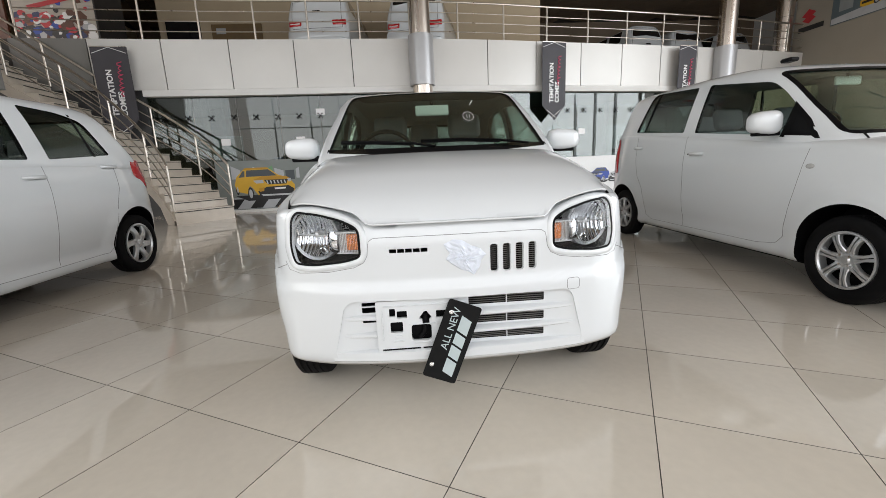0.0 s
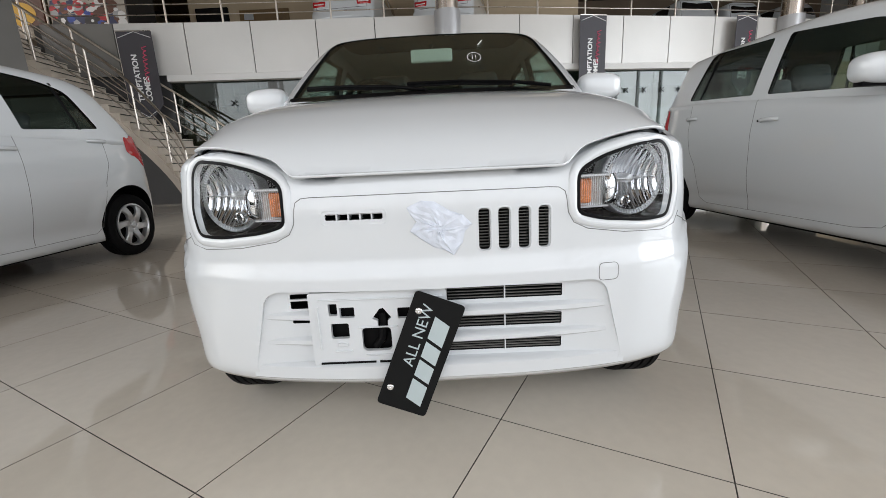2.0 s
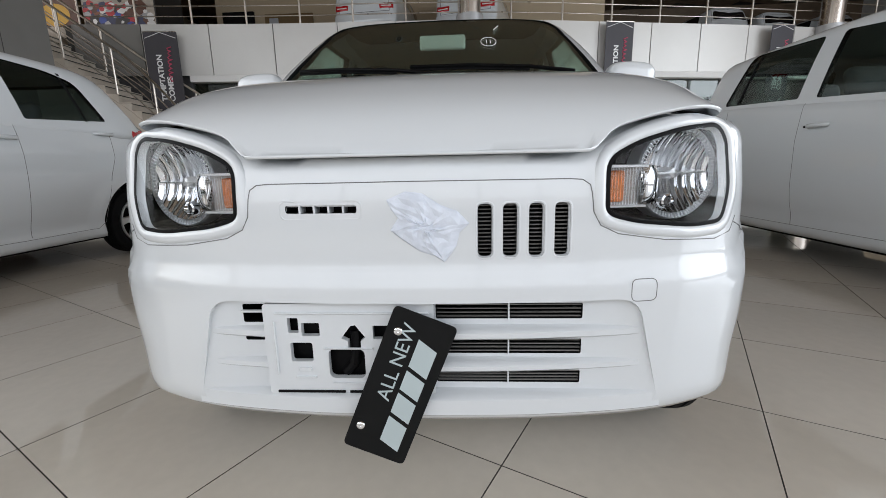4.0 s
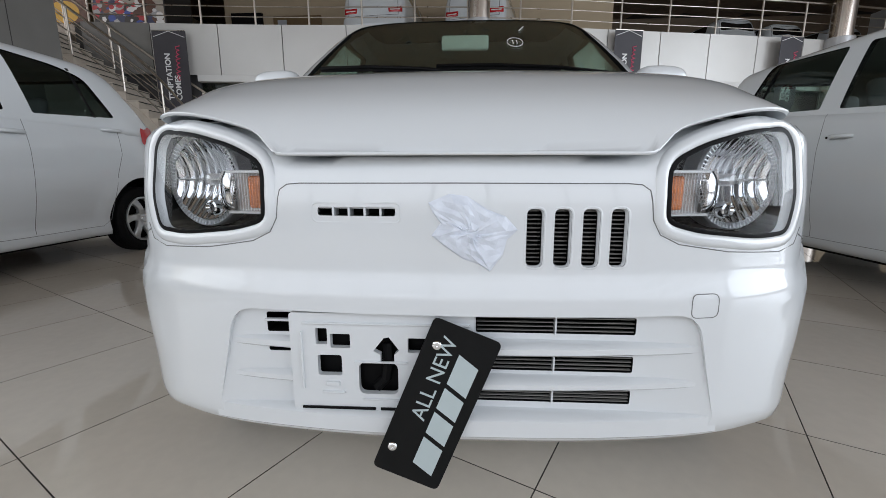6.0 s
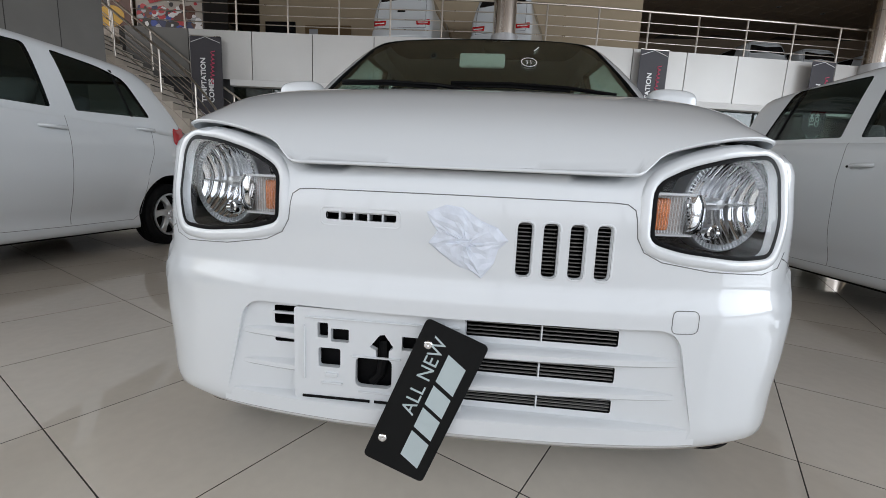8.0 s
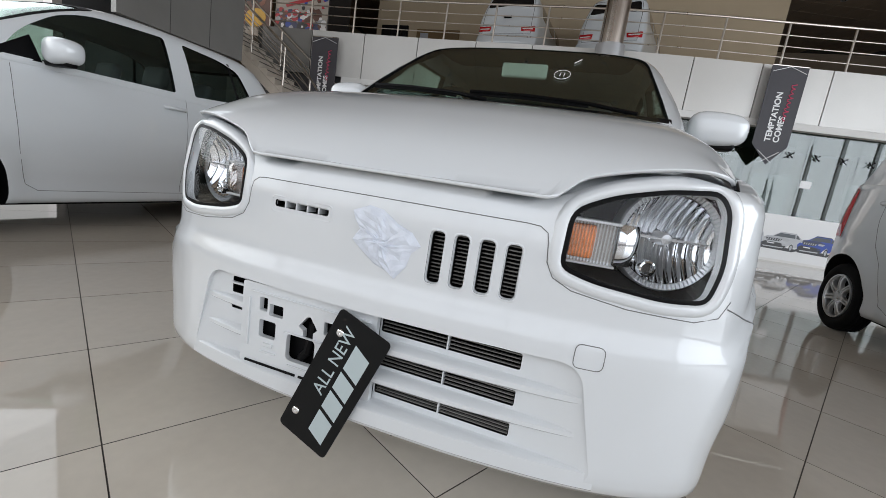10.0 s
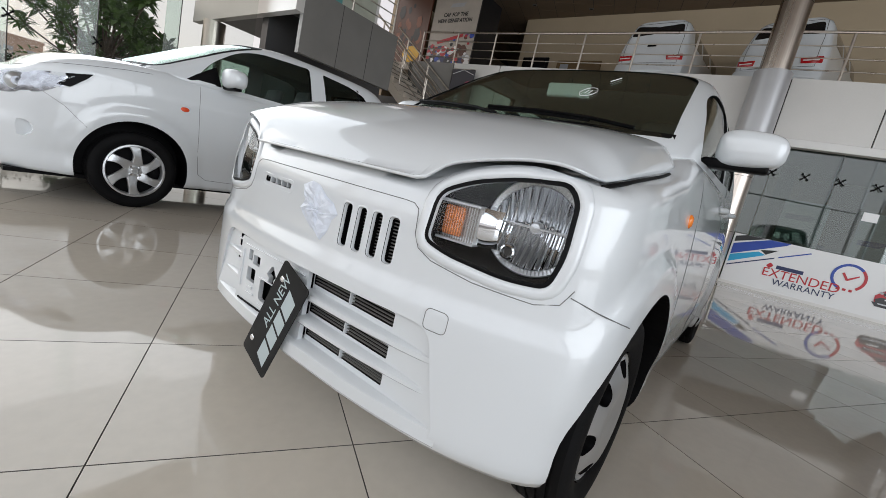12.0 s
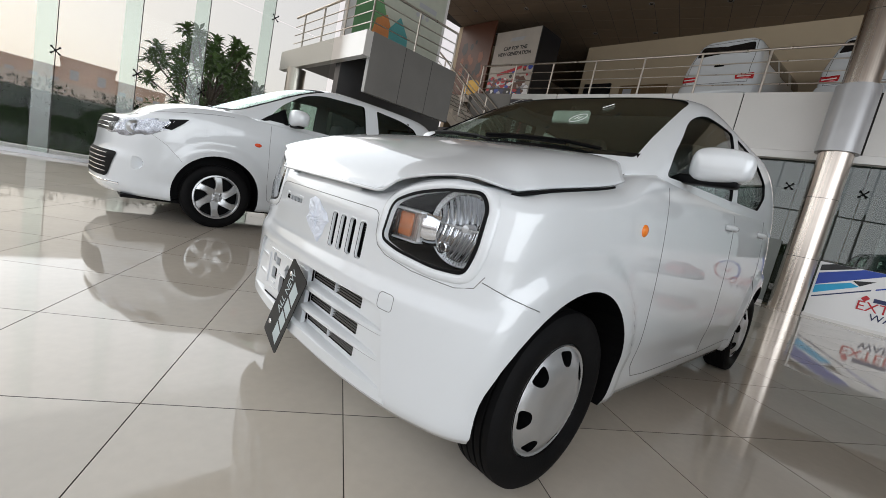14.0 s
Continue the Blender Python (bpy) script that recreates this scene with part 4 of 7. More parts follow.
ALTO["cuts"] += [slot(0.032, 0.337, a, b, 0.004, 0.14, M_BLACK, 2) for a, b in FRONT_SLOTS]
ALTO["cuts"] += [slot(-0.385, -0.33, a, b, 0.004, 0.14, M_BLACK, 2) for a, b in ((0.440, 0.481), (0.399, 0.409))]
for s in (1, -1):
    ALTO["cuts"].append(("DIFFERENCE", prism([(s * a, b) for a, b in LAMP], -0.2, 0.30, "y", M_BLACK)))

hatch, alto_src, alto_csrc = car_shell("hatchback_car", ALTO, label="white small hatchback car with chrome-trimmed headlamps on display", category="car")
add_wheels(hatch, ALTO, wheel_cover())


def bonnet(car):
    edge_y = pchip([(0, 0.036), (0.2, 0.038), (0.35, 0.044), (0.42, 0.060), (0.52, 0.085), (0.6, 0.118), (0.645, 0.158), (0.675, 0.184)])
    edge_z = pchip([(0, 0.790), (0.335, 0.790), (0.352, 0.796), (0.366, 0.813), (0.39, 0.831), (0.43, 0.845), (0.49, 0.860), (0.545, 0.869), (0.60, 0.872), (0.64, 0.868), (0.675, 0.860)])

    def surf(a, y):
        c = HOOD_C(y)
        w = min(1.0, a / 0.675)
        return c + (HOOD_SIDE(y) - c) * (0.2 * w ** 2 + 0.8 * w ** 14)

    bm = bmesh.new()
    rows = []
    nx, ny = 96, 40
    for i in range(nx + 1):
        v = 2 * i / nx - 1
        x = math.copysign(0.675 * (1 - (1 - abs(v)) ** 1.25), v)
        a = abs(x)
        row = []
        ya, yb = edge_y(a) - 0.02, edge_y(a) + 0.045
        for _ in range(24):
            y0 = (ya + yb) / 2
            ya, yb = (y0, yb) if surf(a, y0) < edge_z(a) else (ya, y0)
        y1 = 0.700 + 0.085 * (a / 0.664) ** 2 - 0.075 * smooth01(0.60, 0.672, a)
        miss = edge_z(a) - surf(a, y0)
        for j in range(ny + 1):
            u = (j / ny) ** 1.6
            y = y0 + (y1 - y0) * u
            z = surf(a, y) + miss * math.exp(-(y - y0) / 0.05)
            tuck = 1 - 0.030 * (1 - smooth01(0.18, 0.29, y)) * smooth01(0.5, 0.675, a)
            row.append(bm.verts.new((x * tuck, y, z)))
        rows.append(row)
    for p, q in zip(rows, rows[1:]):
        for j in range(ny):
            bm.faces.new((p[j], q[j], q[j + 1], p[j + 1]))
    h = part("bonnet", bm, M_PAINT, car, smooth=50)
    md = h.modifiers.new("thick", "SOLIDIFY")
    md.thickness, md.offset = 0.007, -1
    return h


bonnet(hatch)


# -- details of the middle car --
M_GAP = mat('shut_line', (0.16, 0.16, 0.16), 0.7)
def headlamp(car, tree, s):
    poly = [(s * a, b) for a, b in LAMP]
    lens = part("headlamp", shell_patch(bmesh.new(), tree, poly, 0.0, bulge=0.006), M_LENS, car, "clear headlamp with chrome reflector", smooth=60)
    lens.visible_shadow = False
    bm = bmesh.new()
    shell_ring(bm, tree, [(offset_poly(poly, d), o) for d, o in ((-0.003, -0.02), (-0.001, 0.0), (0.003, 0.004), (0.010, 0.0055), (0.017, 0.0045), (0.022, 0.0015), (0.025, -0.003))])
    part("headlamp_surround", bm, M_PAINT, car, smooth=70)
    bm = bmesh.new()
    shell_ring(bm, tree, [(offset_poly(poly, d), o) for d, o in ((-0.009, 0.0005), (-0.001, 0.0015), (0.001, 0.0))])
    part("seal", bm, M_BLACK, lens, smooth=60)
    # reflector bowl of upright strips, stepped at its middle
    m = pose(s * 0.556, 0.163, 0.738, 0, 0, 16 * s)
    bm = bmesh.new()
    strips, r0 = 12, 0.086
    for half in (1, -1):
        for k in range(strips):
            xa, xb = -r0 + 2 * r0 * k / strips, -r0 + 2 * r0 * (k + 1) / strips
            rows = []
            for i in range(7):
                row = []
                for q in range(5):
                    x = xa + (xb - xa) * q / 4
                    x = min(max(x + 0.010 * half * i / 6 * (1 - abs(x) / r0), -r0 * 0.998), r0 * 0.998)
                    zz = math.sqrt(max(0.0, r0 * r0 - x * x)) * i / 6
                    d = 0.055 * (1 - (x * x + zz * zz) / (r0 * r0)) - 0.006 * math.sin(math.pi * q / 4) - (0.003 if half < 0 else 0.0)
                    row.append(bm.verts.new(m @ Vector((x, d, half * zz))))
                rows.append(row)
            for p, q in zip(rows, rows[1:]):
                for j in range(4):
                    bm.faces.new((p[j], p[j + 1], q[j + 1], q[j]))
    part("reflector", bm, M_BOWL, lens, "ribbed silver reflector bowl", smooth=60)
    part("reflector_ledge", box((-0.083, 0.0, -0.0015), (0.083, 0.03, 0.0015), 0.0, m), M_SILVER, lens)
    bm = lathe(bmesh.new(), [(0.003, 0.086), (-0.004, 0.088), (-0.010, 0.0985), (-0.006, 0.1015), (0.03, 0.1015)], 72, "y")
    for k in range(72):
        a = 2 * math.pi * k / 72
        add_box(bm, (0.0875, -0.011, -0.0008), (0.098, -0.004, 0.0008), 0.0, m.inverted() @ m @ Matrix.Rotation(a, 4, "Y"))
    bmesh.ops.transform(bm, matrix=m, verts=bm.verts)
    part("reflector_rim", bm, M_RIM, lens, "frosted fluted rim", smooth=30)
    bm = lathe(bmesh.new(), [(0.0, 0.0001), (0.002, 0.010), (0.012, 0.013), (0.045, 0.013)], 24, "y")
    bmesh.ops.transform(bm, matrix=m, verts=bm.verts)
    part("bulb_cap", bm, M_SILVER, lens, smooth=40)
    m_p = pose(s * 0.527, 0.125, 0.680, 0, 0, 14 * s)
    bm = lathe(bmesh.new(), [(0.006, 0.0001), (0.006, 0.009)], 24, "y")
    bmesh.ops.transform(bm, matrix=m_p, verts=bm.verts)
    pilot = part("pilot_lamp", bm, M_GLOSSBLACK, lens, smooth=50)
    bm = lathe(bmesh.new(), [(0.004, 0.009), (-0.004, 0.012), (-0.002, 0.0155), (0.012, 0.017)], 24, "y")
    bmesh.ops.transform(bm, matrix=m_p, verts=bm.verts)
    part("pilot_rim", bm, M_CHROME, pilot, smooth=50)
    # indicator chamber: a silver box with an amber bulb behind a ribbed clear cover
    mm = pose(s * 0.420, 0.084, 0.716, 0, 0, 8 * s)
    bm = bmesh.new()
    for lo, hi in (((-0.046, 0.022, -0.042), (0.046, 0.026, 0.040)), ((-0.046, -0.006, 0.036), (0.046, 0.026, 0.042)), ((-0.046, -0.006, -0.044), (0.046, 0.026, -0.039))):
        add_box(bm, lo, hi, 0.001, mm)
    ind = part("indicator_box", bm, M_RIM, lens, "silver indicator chamber")
    bm = box((-0.026, 0.008, -0.034), (0.022, 0.020, 0.031), 0.006, mm @ Matrix.Translation((-s * 0.016, 0, 0)), 3)
    part("indicator_bulb", bm, M_PALEAMBER, ind, "amber indicator bulb", smooth=60)
    bm = bmesh.new()
    for k in range(15):
        x = -0.043 + k * 0.006
        add_box(bm, (x, -0.004, -0.038), (x + 0.0028, -0.001, 0.036), 0.0, mm)
    part("ribs", bm, M_RIBS, ind).visible_shadow = False
    # silver wing that joins the chamber to the bowl
    bm = bmesh.new()
    rows = []
    for i in range(9):
        u = i / 8
        x = s * (0.046 + 0.040 * u)
        rows.append([bm.verts.new(mm @ Vector((x, 0.004 + 0.018 * u * u + 0.012 * abs(v) ** 3, 0.040 * v))) for v in (-1, -0.6, -0.2, 0.2, 0.6, 1)])
    for p, q in zip(rows, rows[1:]):
        for j in range(5):
            bm.faces.new((p[j], p[j + 1], q[j + 1], q[j]))
    part("wing", bm, M_BOWL, ind, "curved chrome wing", smooth=60)


M_PALEAMBER = mat("pale_amber", (0.80, 0.27, 0.09), 0.2, coat=0.5, var=0.35, vscale=45)
M_BOWL = mat("silvered_bowl", (0.80, 0.81, 0.83), 0.06, metal=1.0)
M_RIM = mat("frosted_silver", (0.66, 0.68, 0.70), 0.28, metal=0.7)
M_RIBS = glass("ribbed_cover", (0.80, 0.78, 0.76), 0.9, ior=1.9)


def follow_bar(tree, x0, x1, z0, z1, front, back, n=16):
    """A bar across the nose that follows its curve, front metres behind the skin."""
    bm = bmesh.new()
    rows = []
    for i in range(n + 1):
        x = x0 + (x1 - x0) * i / n
        h = on_shell(tree, x, 0.42, "y")
        y = h[0].y + front
        e = 0.004
        rows.append([bm.verts.new(v) for v in ((x, y + e, z0), (x, y, z0 + e), (x, y, z1 - e), (x, y + e, z1), (x, back, z1 + 0.006), (x, back, z0 - 0.004))])
    for p, q in zip(rows, rows[1:]):
        for j in range(6):
            bm.faces.new((p[j], p[(j + 1) % 6], q[(j + 1) % 6], q[j]))
    bm.faces.new(rows[0]), bm.faces.new(rows[-1])
    return bm


def nose(car, tree):
    for z0, z1 in ((0.411, 0.430), (0.340, 0.357)):
        part("louvre", follow_bar(tree, 0.03, 0.478, z0, z1, 0.009, 0.052), M_PAINT, car, smooth=40)
        part("louvre", follow_bar(tree, -0.478, -0.332, z0, z1, 0.009, 0.052), M_PAINT, car, smooth=40)
    part("lower_lip", follow_bar(tree, -0.51, 0.51, 0.243, 0.284, 0.002, 0.06, 24), M_PAINT, car, smooth=40)
    for z0, z1 in FRONT_SLOTS:
        for k in range(4):
            z = z0 + (z1 - z0) * (k + 0.5) / 4
            part("grille_fin", box((0.034, 0.047, z - 0.0008), (0.335, 0.053, z + 0.0008)), M_MIDCLAD, car)
        part("grille_divider", box((0.1835, 0.040, z0 - 0.002), (0.1865, 0.056, z1 + 0.002)), M_PAINT, car)
    part("slot_bar", box((-0.388, 0.038, 0.463), (-0.328, 0.047, 0.468), 0.001), M_PAINT, car)
    for x in GRILLE_X:
        for k in range(13):
            z = 0.588 + k * 0.008
            part("grille_fin", box((x - 0.014, 0.050, z - 0.001), (x + 0.014, 0.056, z + 0.001)), M_MIDCLAD, car)
        ring = rounded([(x - 0.0155, 0.583), (x + 0.0155, 0.583), (x + 0.0155, 0.690), (x - 0.0155, 0.690)], 0.012)
        bm = bmesh.new()
        shell_ring(bm, tree, [(offset_poly(ring, d), o) for d, o in ((-0.002, -0.010), (-0.001, -0.003), (0.002, 0.0008), (0.006, -0.0005))])
        part("slot_edge", bm, M_PAINT, car, smooth=60)
    for k in range(4):
        x = -0.2355 + k * 0.0295
        part("slot_bar", box((x - 0.002, 0.03, 0.674), (x + 0.002, 0.06, 0.692), 0.0005), M_PAINT, car)
    ring = rounded([(-0.275, 0.664), (-0.11, 0.664), (-0.11, 0.698), (-0.275, 0.698)], 0.01)
    bm = bmesh.new()
    shell_ring(bm, tree, [(shrink(ring, 0.010), -0.006), (shrink(ring, 0.004), -0.003), (ring, 0.0012), (offset_poly(ring, 0.004), -0.0005)])
    part("slot_edge", bm, M_PAINT, car, smooth=70)
    # upper panel seam, towing cap seam
    seam = [(-0.678, 0.646), (-0.662, 0.614), (-0.62, 0.602), (-0.50, 0.608), (-0.40, 0.624), (-0.363, 0.642), (-0.348, 0.669), (-0.344, 0.705), (-0.340, 0.722), (-0.325, 0.732), (-0.30, 0.734)]
    line = seam + [(0, 0.735)] + [(-a, b) for a, b in seam[::-1]]
    surface_tube(car, "panel_gap", tree, line, "y", 1, 0.0011, M_GAP)
    cap = rounded([(0.428, 0.488), (0.481, 0.488), (0.481, 0.533), (0.428, 0.533)], 0.013)
    surface_tube(car, "towing_cap_gap", tree, cap + [cap[0]], "y", 1, 0.0009, M_GAP)
    for s in (1, -1):
        surface_tube(car, "panel_gap", tree, [(0.135, 0.632), (0.16, 0.620), (0.18, 0.612), (0.20, 0.605), (0.225, 0.597), (0.245, 0.592), (0.262, 0.587)], "x", s, 0.0013, M_GAP, 0.001)
    # plate carrier with its openings
    plate = prism(rounded([(-0.331, 0.283), (0.03, 0.283), (0.03, 0.488), (-0.331, 0.488)], 0.008), 0.022, 0.036, "y", M_PAINT)
    holes = [(-0.28, -0.257, 0.424, 0.457, 0.003), (-0.251, -0.212, 0.417, 0.446, 0.003), (-0.278, -0.23, 0.359, 0.402, 0.006), (-0.197, -0.119, 0.321, 0.387, 0.014), (-0.099, -0.04, 0.410, 0.440, 0.003)]
    steps = [("DIFFERENCE", prism(rounded([(a, c), (b, c), (b, d), (a, d)], r), 0.0, 0.1, "y", M_PAINT)) for a, b, c, d, r in holes]
    spade = [(-0.153, 0.38), (-0.153, 0.405), (-0.167, 0.412), (-0.146, 0.439), (-0.136, 0.441), (-0.116, 0.414), (-0.126, 0.405), (-0.126, 0.38)]
    steps.append(("DIFFERENCE", prism(spade, 0.0, 0.1, "y", M_PAINT)))
    carrier = link_me("plate_carrier", boolean(plate, steps), None, car, "white plastic plate carrier with openings", smooth=30)
    part("recess", box((-0.318, 0.05, 0.29), (0.02, 0.066, 0.482)), M_BLACK, carrier)
    for a, b, c, d in ((-0.305, 0.02, 0.466, 0.470), (-0.31, -0.306, 0.33, 0.45), (-0.205, -0.1, 0.388, 0.391), (-0.19, -0.105, 0.309, 0.312), (-0.262, -0.235, 0.338, 0.347), (-0.27, -0.225, 0.322, 0.326)):
        part("rib", box((a, 0.017, c), (b, 0.024, d), 0.0012), M_PAINT, carrier)
    hook = tube(bmesh.new(), [(-0.142, 0.045, 0.42), (-0.14, 0.038, 0.385), (-0.145, 0.036, 0.35), (-0.165, 0.04, 0.328)], 0.011, 8)
    part("strap", hook, M_BLACK, carrier, "black folded strap")
    for a, b in ((-0.313, -0.165), (-0.155, -0.085)):
        part("slit", box((a, 0.0190, 0.2875), (b, 0.0235, 0.2925)), M_BLACK, carrier)
    part("underbody", box((-0.5, 0.45, 0.17), (0.5, 3.25, 0.199)), M_BLACK, car)


def emblem(car, tree):
    """A badge covered with crumpled white film."""
    shape = [(-0.058, 0.700), (-0.02, 0.716), (0.012, 0.712), (0.05, 0.688), (0.082, 0.676), (0.104, 0.652), (0.085, 0.634), (0.078, 0.606), (0.055, 0.575), (0.035, 0.588),
             (0.005, 0.598), (-0.03, 0.622), (-0.052, 0.640), (-0.036, 0.664), (-0.05, 0.682)]
    bm = bmesh.new()
    rng = random.Random(4)
    cx, cz = 0.02, 0.645
    rows = []
    for f, base in ((1.0, 0.0005), (0.93, 0.004), (0.75, 0.006), (0.55, 0.007), (0.35, 0.007), (0.15, 0.007)):
        row = []
        for i, (x, z) in enumerate(shape):
            for w in (0, 0.5):
                x2, z2 = shape[(i + 1) % len(shape)]
                a, b = cx + (x + (x2 - x) * w - cx) * f, cz + (z + (z2 - z) * w - cz) * f
                h = on_shell(tree, a, b, "y")
                row.append(bm.verts.new(h[0] + h[1] * (base + (rng.uniform(-0.003, 0.003) if f < 1 else 0))))
        rows.append(row)
    for p, q in zip(rows, rows[1:]):
        for j in range(len(p)):
            bm.faces.new((p[j], p[(j + 1) % len(p)], q[(j + 1) % len(q)], q[j]))
    bm.faces.new(rows[-1])
    part("badge_film", bm, mat("badge_film_white", (0.66, 0.70, 0.78), 0.3, var=0.08, vscale=40, bump=0.5, bscale=60), car, "badge under crumpled bluish-white film")


def hang_tag(car):
    m = Matrix.Translation((-0.043, -0.010, 0.319)) @ Matrix.Rotation(radians(22), 4, "Y") @ Matrix.Rotation(radians(-3), 4, "X")
    hw, hl = 0.0675, 0.162
    card = prism(rounded([(-hw, -hl), (hw, -hl), (hw, hl), (-hw, hl)], 0.012), -0.0012, 0.0012, "y", M_TAG)
    card.transform(m)
    tag = link_me("display_tag", card, None, car, "glossy black display tag lettered ALL NEW")
    turn = m @ Matrix.Translation((0, -0.0016, 0)) @ Matrix.Rotation(radians(-90), 4, "Y") @ Matrix.Rotation(radians(90), 4, "X")
    t = wrap_text("ALL NEW", 0.041, M_TAGTEXT, "lettering", 0.0003)
    t.transform(turn @ Matrix.Translation((0.049, 0.022, 0)))
    link_me("lettering", t, None, tag)
    # product word as plain bars
    for a, b in ((-0.138, 0.058), (-0.071, 0.046), (-0.017, 0.044), (0.036, 0.062)):
        bm = bmesh.new()
        vs = [bm.verts.new(turn @ Vector(v)) for v in ((a, -0.046, 0.0002), (a + b, -0.046, 0.0002), (a + b + 0.014, -0.002, 0.0002), (a + 0.014, -0.002, 0.0002))]
        bm.faces.new(vs)
        part("bar", bm, M_TAGTEXT, tag)
    for zz, xx in ((0.112, -0.043), (-0.110, -0.046)):
        bm = lathe(bmesh.new(), [(0.0, 0.0001), (-0.002, 0.004), (-0.001, 0.008), (0.001, 0.009)], 20, "y")
        bmesh.ops.transform(bm, matrix=m @ Matrix.Translation((xx, -0.002, zz)), verts=bm.verts)
        part("eyelet", bm, M_CHROME, tag, smooth=50)


M_TAG = mat("black_gloss_card", (0.004, 0.0045, 0.005), 0.3, var=0.1, vscale=20, spec=0.2)
M_TAGTEXT = mat("silver_print", (0.50, 0.58, 0.60), 0.3, metal=0.3)


def mirror(car, sp_x, y, z, s, size=(0.215, 0.11, 0.135), dark=0.3):
    """A door mirror: painted shell over a dark foot."""
    sx, sy, sz = size
    bm = bmesh.new()
    rows = []
    nu, nv = 20, 14
    for i in range(nv + 1):
        v = -math.pi / 2 + math.pi * i / nv
        row = []
        for j in range(nu):
            u = 2 * math.pi * j / nu

            def se(c, p):
                return math.copysign(abs(c) ** p, c)
            x = sx / 2 * se(math.cos(v), 0.55) * se(math.cos(u), 0.6)
            yy = sy / 2 * se(math.cos(v), 0.7) * se(math.sin(u), 0.75)
            zz = sz / 2 * se(math.sin(v), 0.65)
            zz *= 1 - 0.16 * (x / (sx / 2)) * s * 0.6
            row.append(bm.verts.new((sp_x + s * sx * 0.5 + x, y + yy + 0.02 * (abs(x) / sx), z + zz)))
        rows.append(row)
    for p, q in zip(rows, rows[1:]):
        for j in range(nu):
            bm.faces.new((p[j], p[(j + 1) % nu], q[(j + 1) % nu], q[j]))
    bmesh.ops.remove_doubles(bm, verts=bm.verts, dist=0.001)
    ob = part("mirror", bm, M_PAINT, car, smooth=60)
    foot = box((min(0, -s * 0.03) - (0.03 if s > 0 else 0.0), -0.03, -sz * 0.5 - 0.012), (s * sx * 0.82, 0.035, -sz * 0.5 + 0.022), 0.01, Matrix.Translation((sp_x, y + 0.01, z)), 2)
    part("mirror_foot", foot, M_BLACK, ob, "black mirror foot", smooth=50)


def handle(car, tree, y, z, s, length=0.15, pocket=True):
    h = on_shell(tree, y, z, "x", s)
    if not h:
        return
    p = h[0]
    pts = [(p.x - s * 0.004, y - length / 2, z), (p.x + s * 0.022, y - length / 2 + 0.025, z + 0.002), (p.x + s * 0.026, y, z + 0.003), (p.x + s * 0.022, y + length / 2 - 0.025, z + 0.002), (p.x - s * 0.004, y + length / 2, z)]
    bm = tube(bmesh.new(), pts, 0.015, 10)
    ob = part("door_handle", bm, M_PAINT, car, smooth=60)
    if pocket:
        oval = [(y + 0.045 * math.cos(2 * math.pi * k / 20), z + 0.026 * math.sin(2 * math.pi * k / 20)) for k in range(20)]
        part("handle_recess", shell_patch(bmesh.new(), tree, oval, 0.0015, "x", s, bulge=-0.012), M_PAINT, ob, smooth=60)


def seat(car, x, y, z=0.5, film=True, w=0.25):
    """A car seat, its back and headrest under clear film."""
    m = pose(x, y, z)
    bm = box((-w, -0.28, 0), (w, 0.24, 0.17), 0.05, m, 3)
    ob = part("seat", bm, M_SEAT, car, "grey car seat under protective film", smooth=50)
    tilt = m @ pose(0, 0.22, 0.12, -14, 0, 0)
    part("backrest", box((-w, -0.06, 0), (w, 0.07, 0.58), 0.05, tilt, 3), M_FILM if film else M_SEAT, ob, smooth=50)
    part("headrest", box((-w * 0.55, -0.05, 0.60), (w * 0.55, 0.05, 0.80), 0.045, tilt, 3), M_SEAT, ob, smooth=50)


def cabin_fittings(car, sp, w, dash_y, dash_z, seats, wheel_x, mirror_at):
    bm = box((-w, dash_y, dash_z - 0.3), (w, dash_y + 0.38, dash_z), 0.06, Matrix(), 3)
    part("dashboard", bm, M_DASH, car, smooth=50)
    c = Vector((wheel_x, dash_y + 0.42, dash_z + 0.035))
    ring = [c + Vector((0.18 * math.cos(a), -0.09 * math.sin(a), 0.16 * math.sin(a))) for a in [2 * math.pi * k / 28 for k in range(28)]]
    sw = part("steering_wheel", tube(bmesh.new(), ring, 0.014, 8, True), M_BLACK, car, smooth=60)
    part("steering_boss", box((-0.16, -0.02, -0.03), (0.16, 0.02, 0.03), 0.02, Matrix.Translation(c)), M_BLACK, sw)
    for x, y in seats:
        seat(car, x, y)
    mx, my, mz = mirror_at
    ob = part("rear_view_mirror", box((mx - 0.11, my - 0.012, mz - 0.034), (mx + 0.11, my + 0.012, mz + 0.034), 0.012, Matrix(), 3), mat("mirror_back_grey", (0.55, 0.58, 0.56), 0.4), car, smooth=50)
    part("mirror_stem", tube(bmesh.new(), [(mx, my, mz), (mx, my + 0.005, mz + 0.055)], 0.01, 8), M_BLACK, ob)


def divider(car, tree, pts, s):
    """The upright black bar between a door pane and its small rear pane."""
    (y0, z0), (y1, z1) = pts
    poly = [(y0 - 0.014, z0), (y0 + 0.014, z0), (y1 + 0.014, z1), (y1 - 0.014, z1)]
    part("window_divider", shell_patch(bmesh.new(), tree, poly, 0.001, "x", s, rings=(1.0, 0.5)), M_BLACK, car)


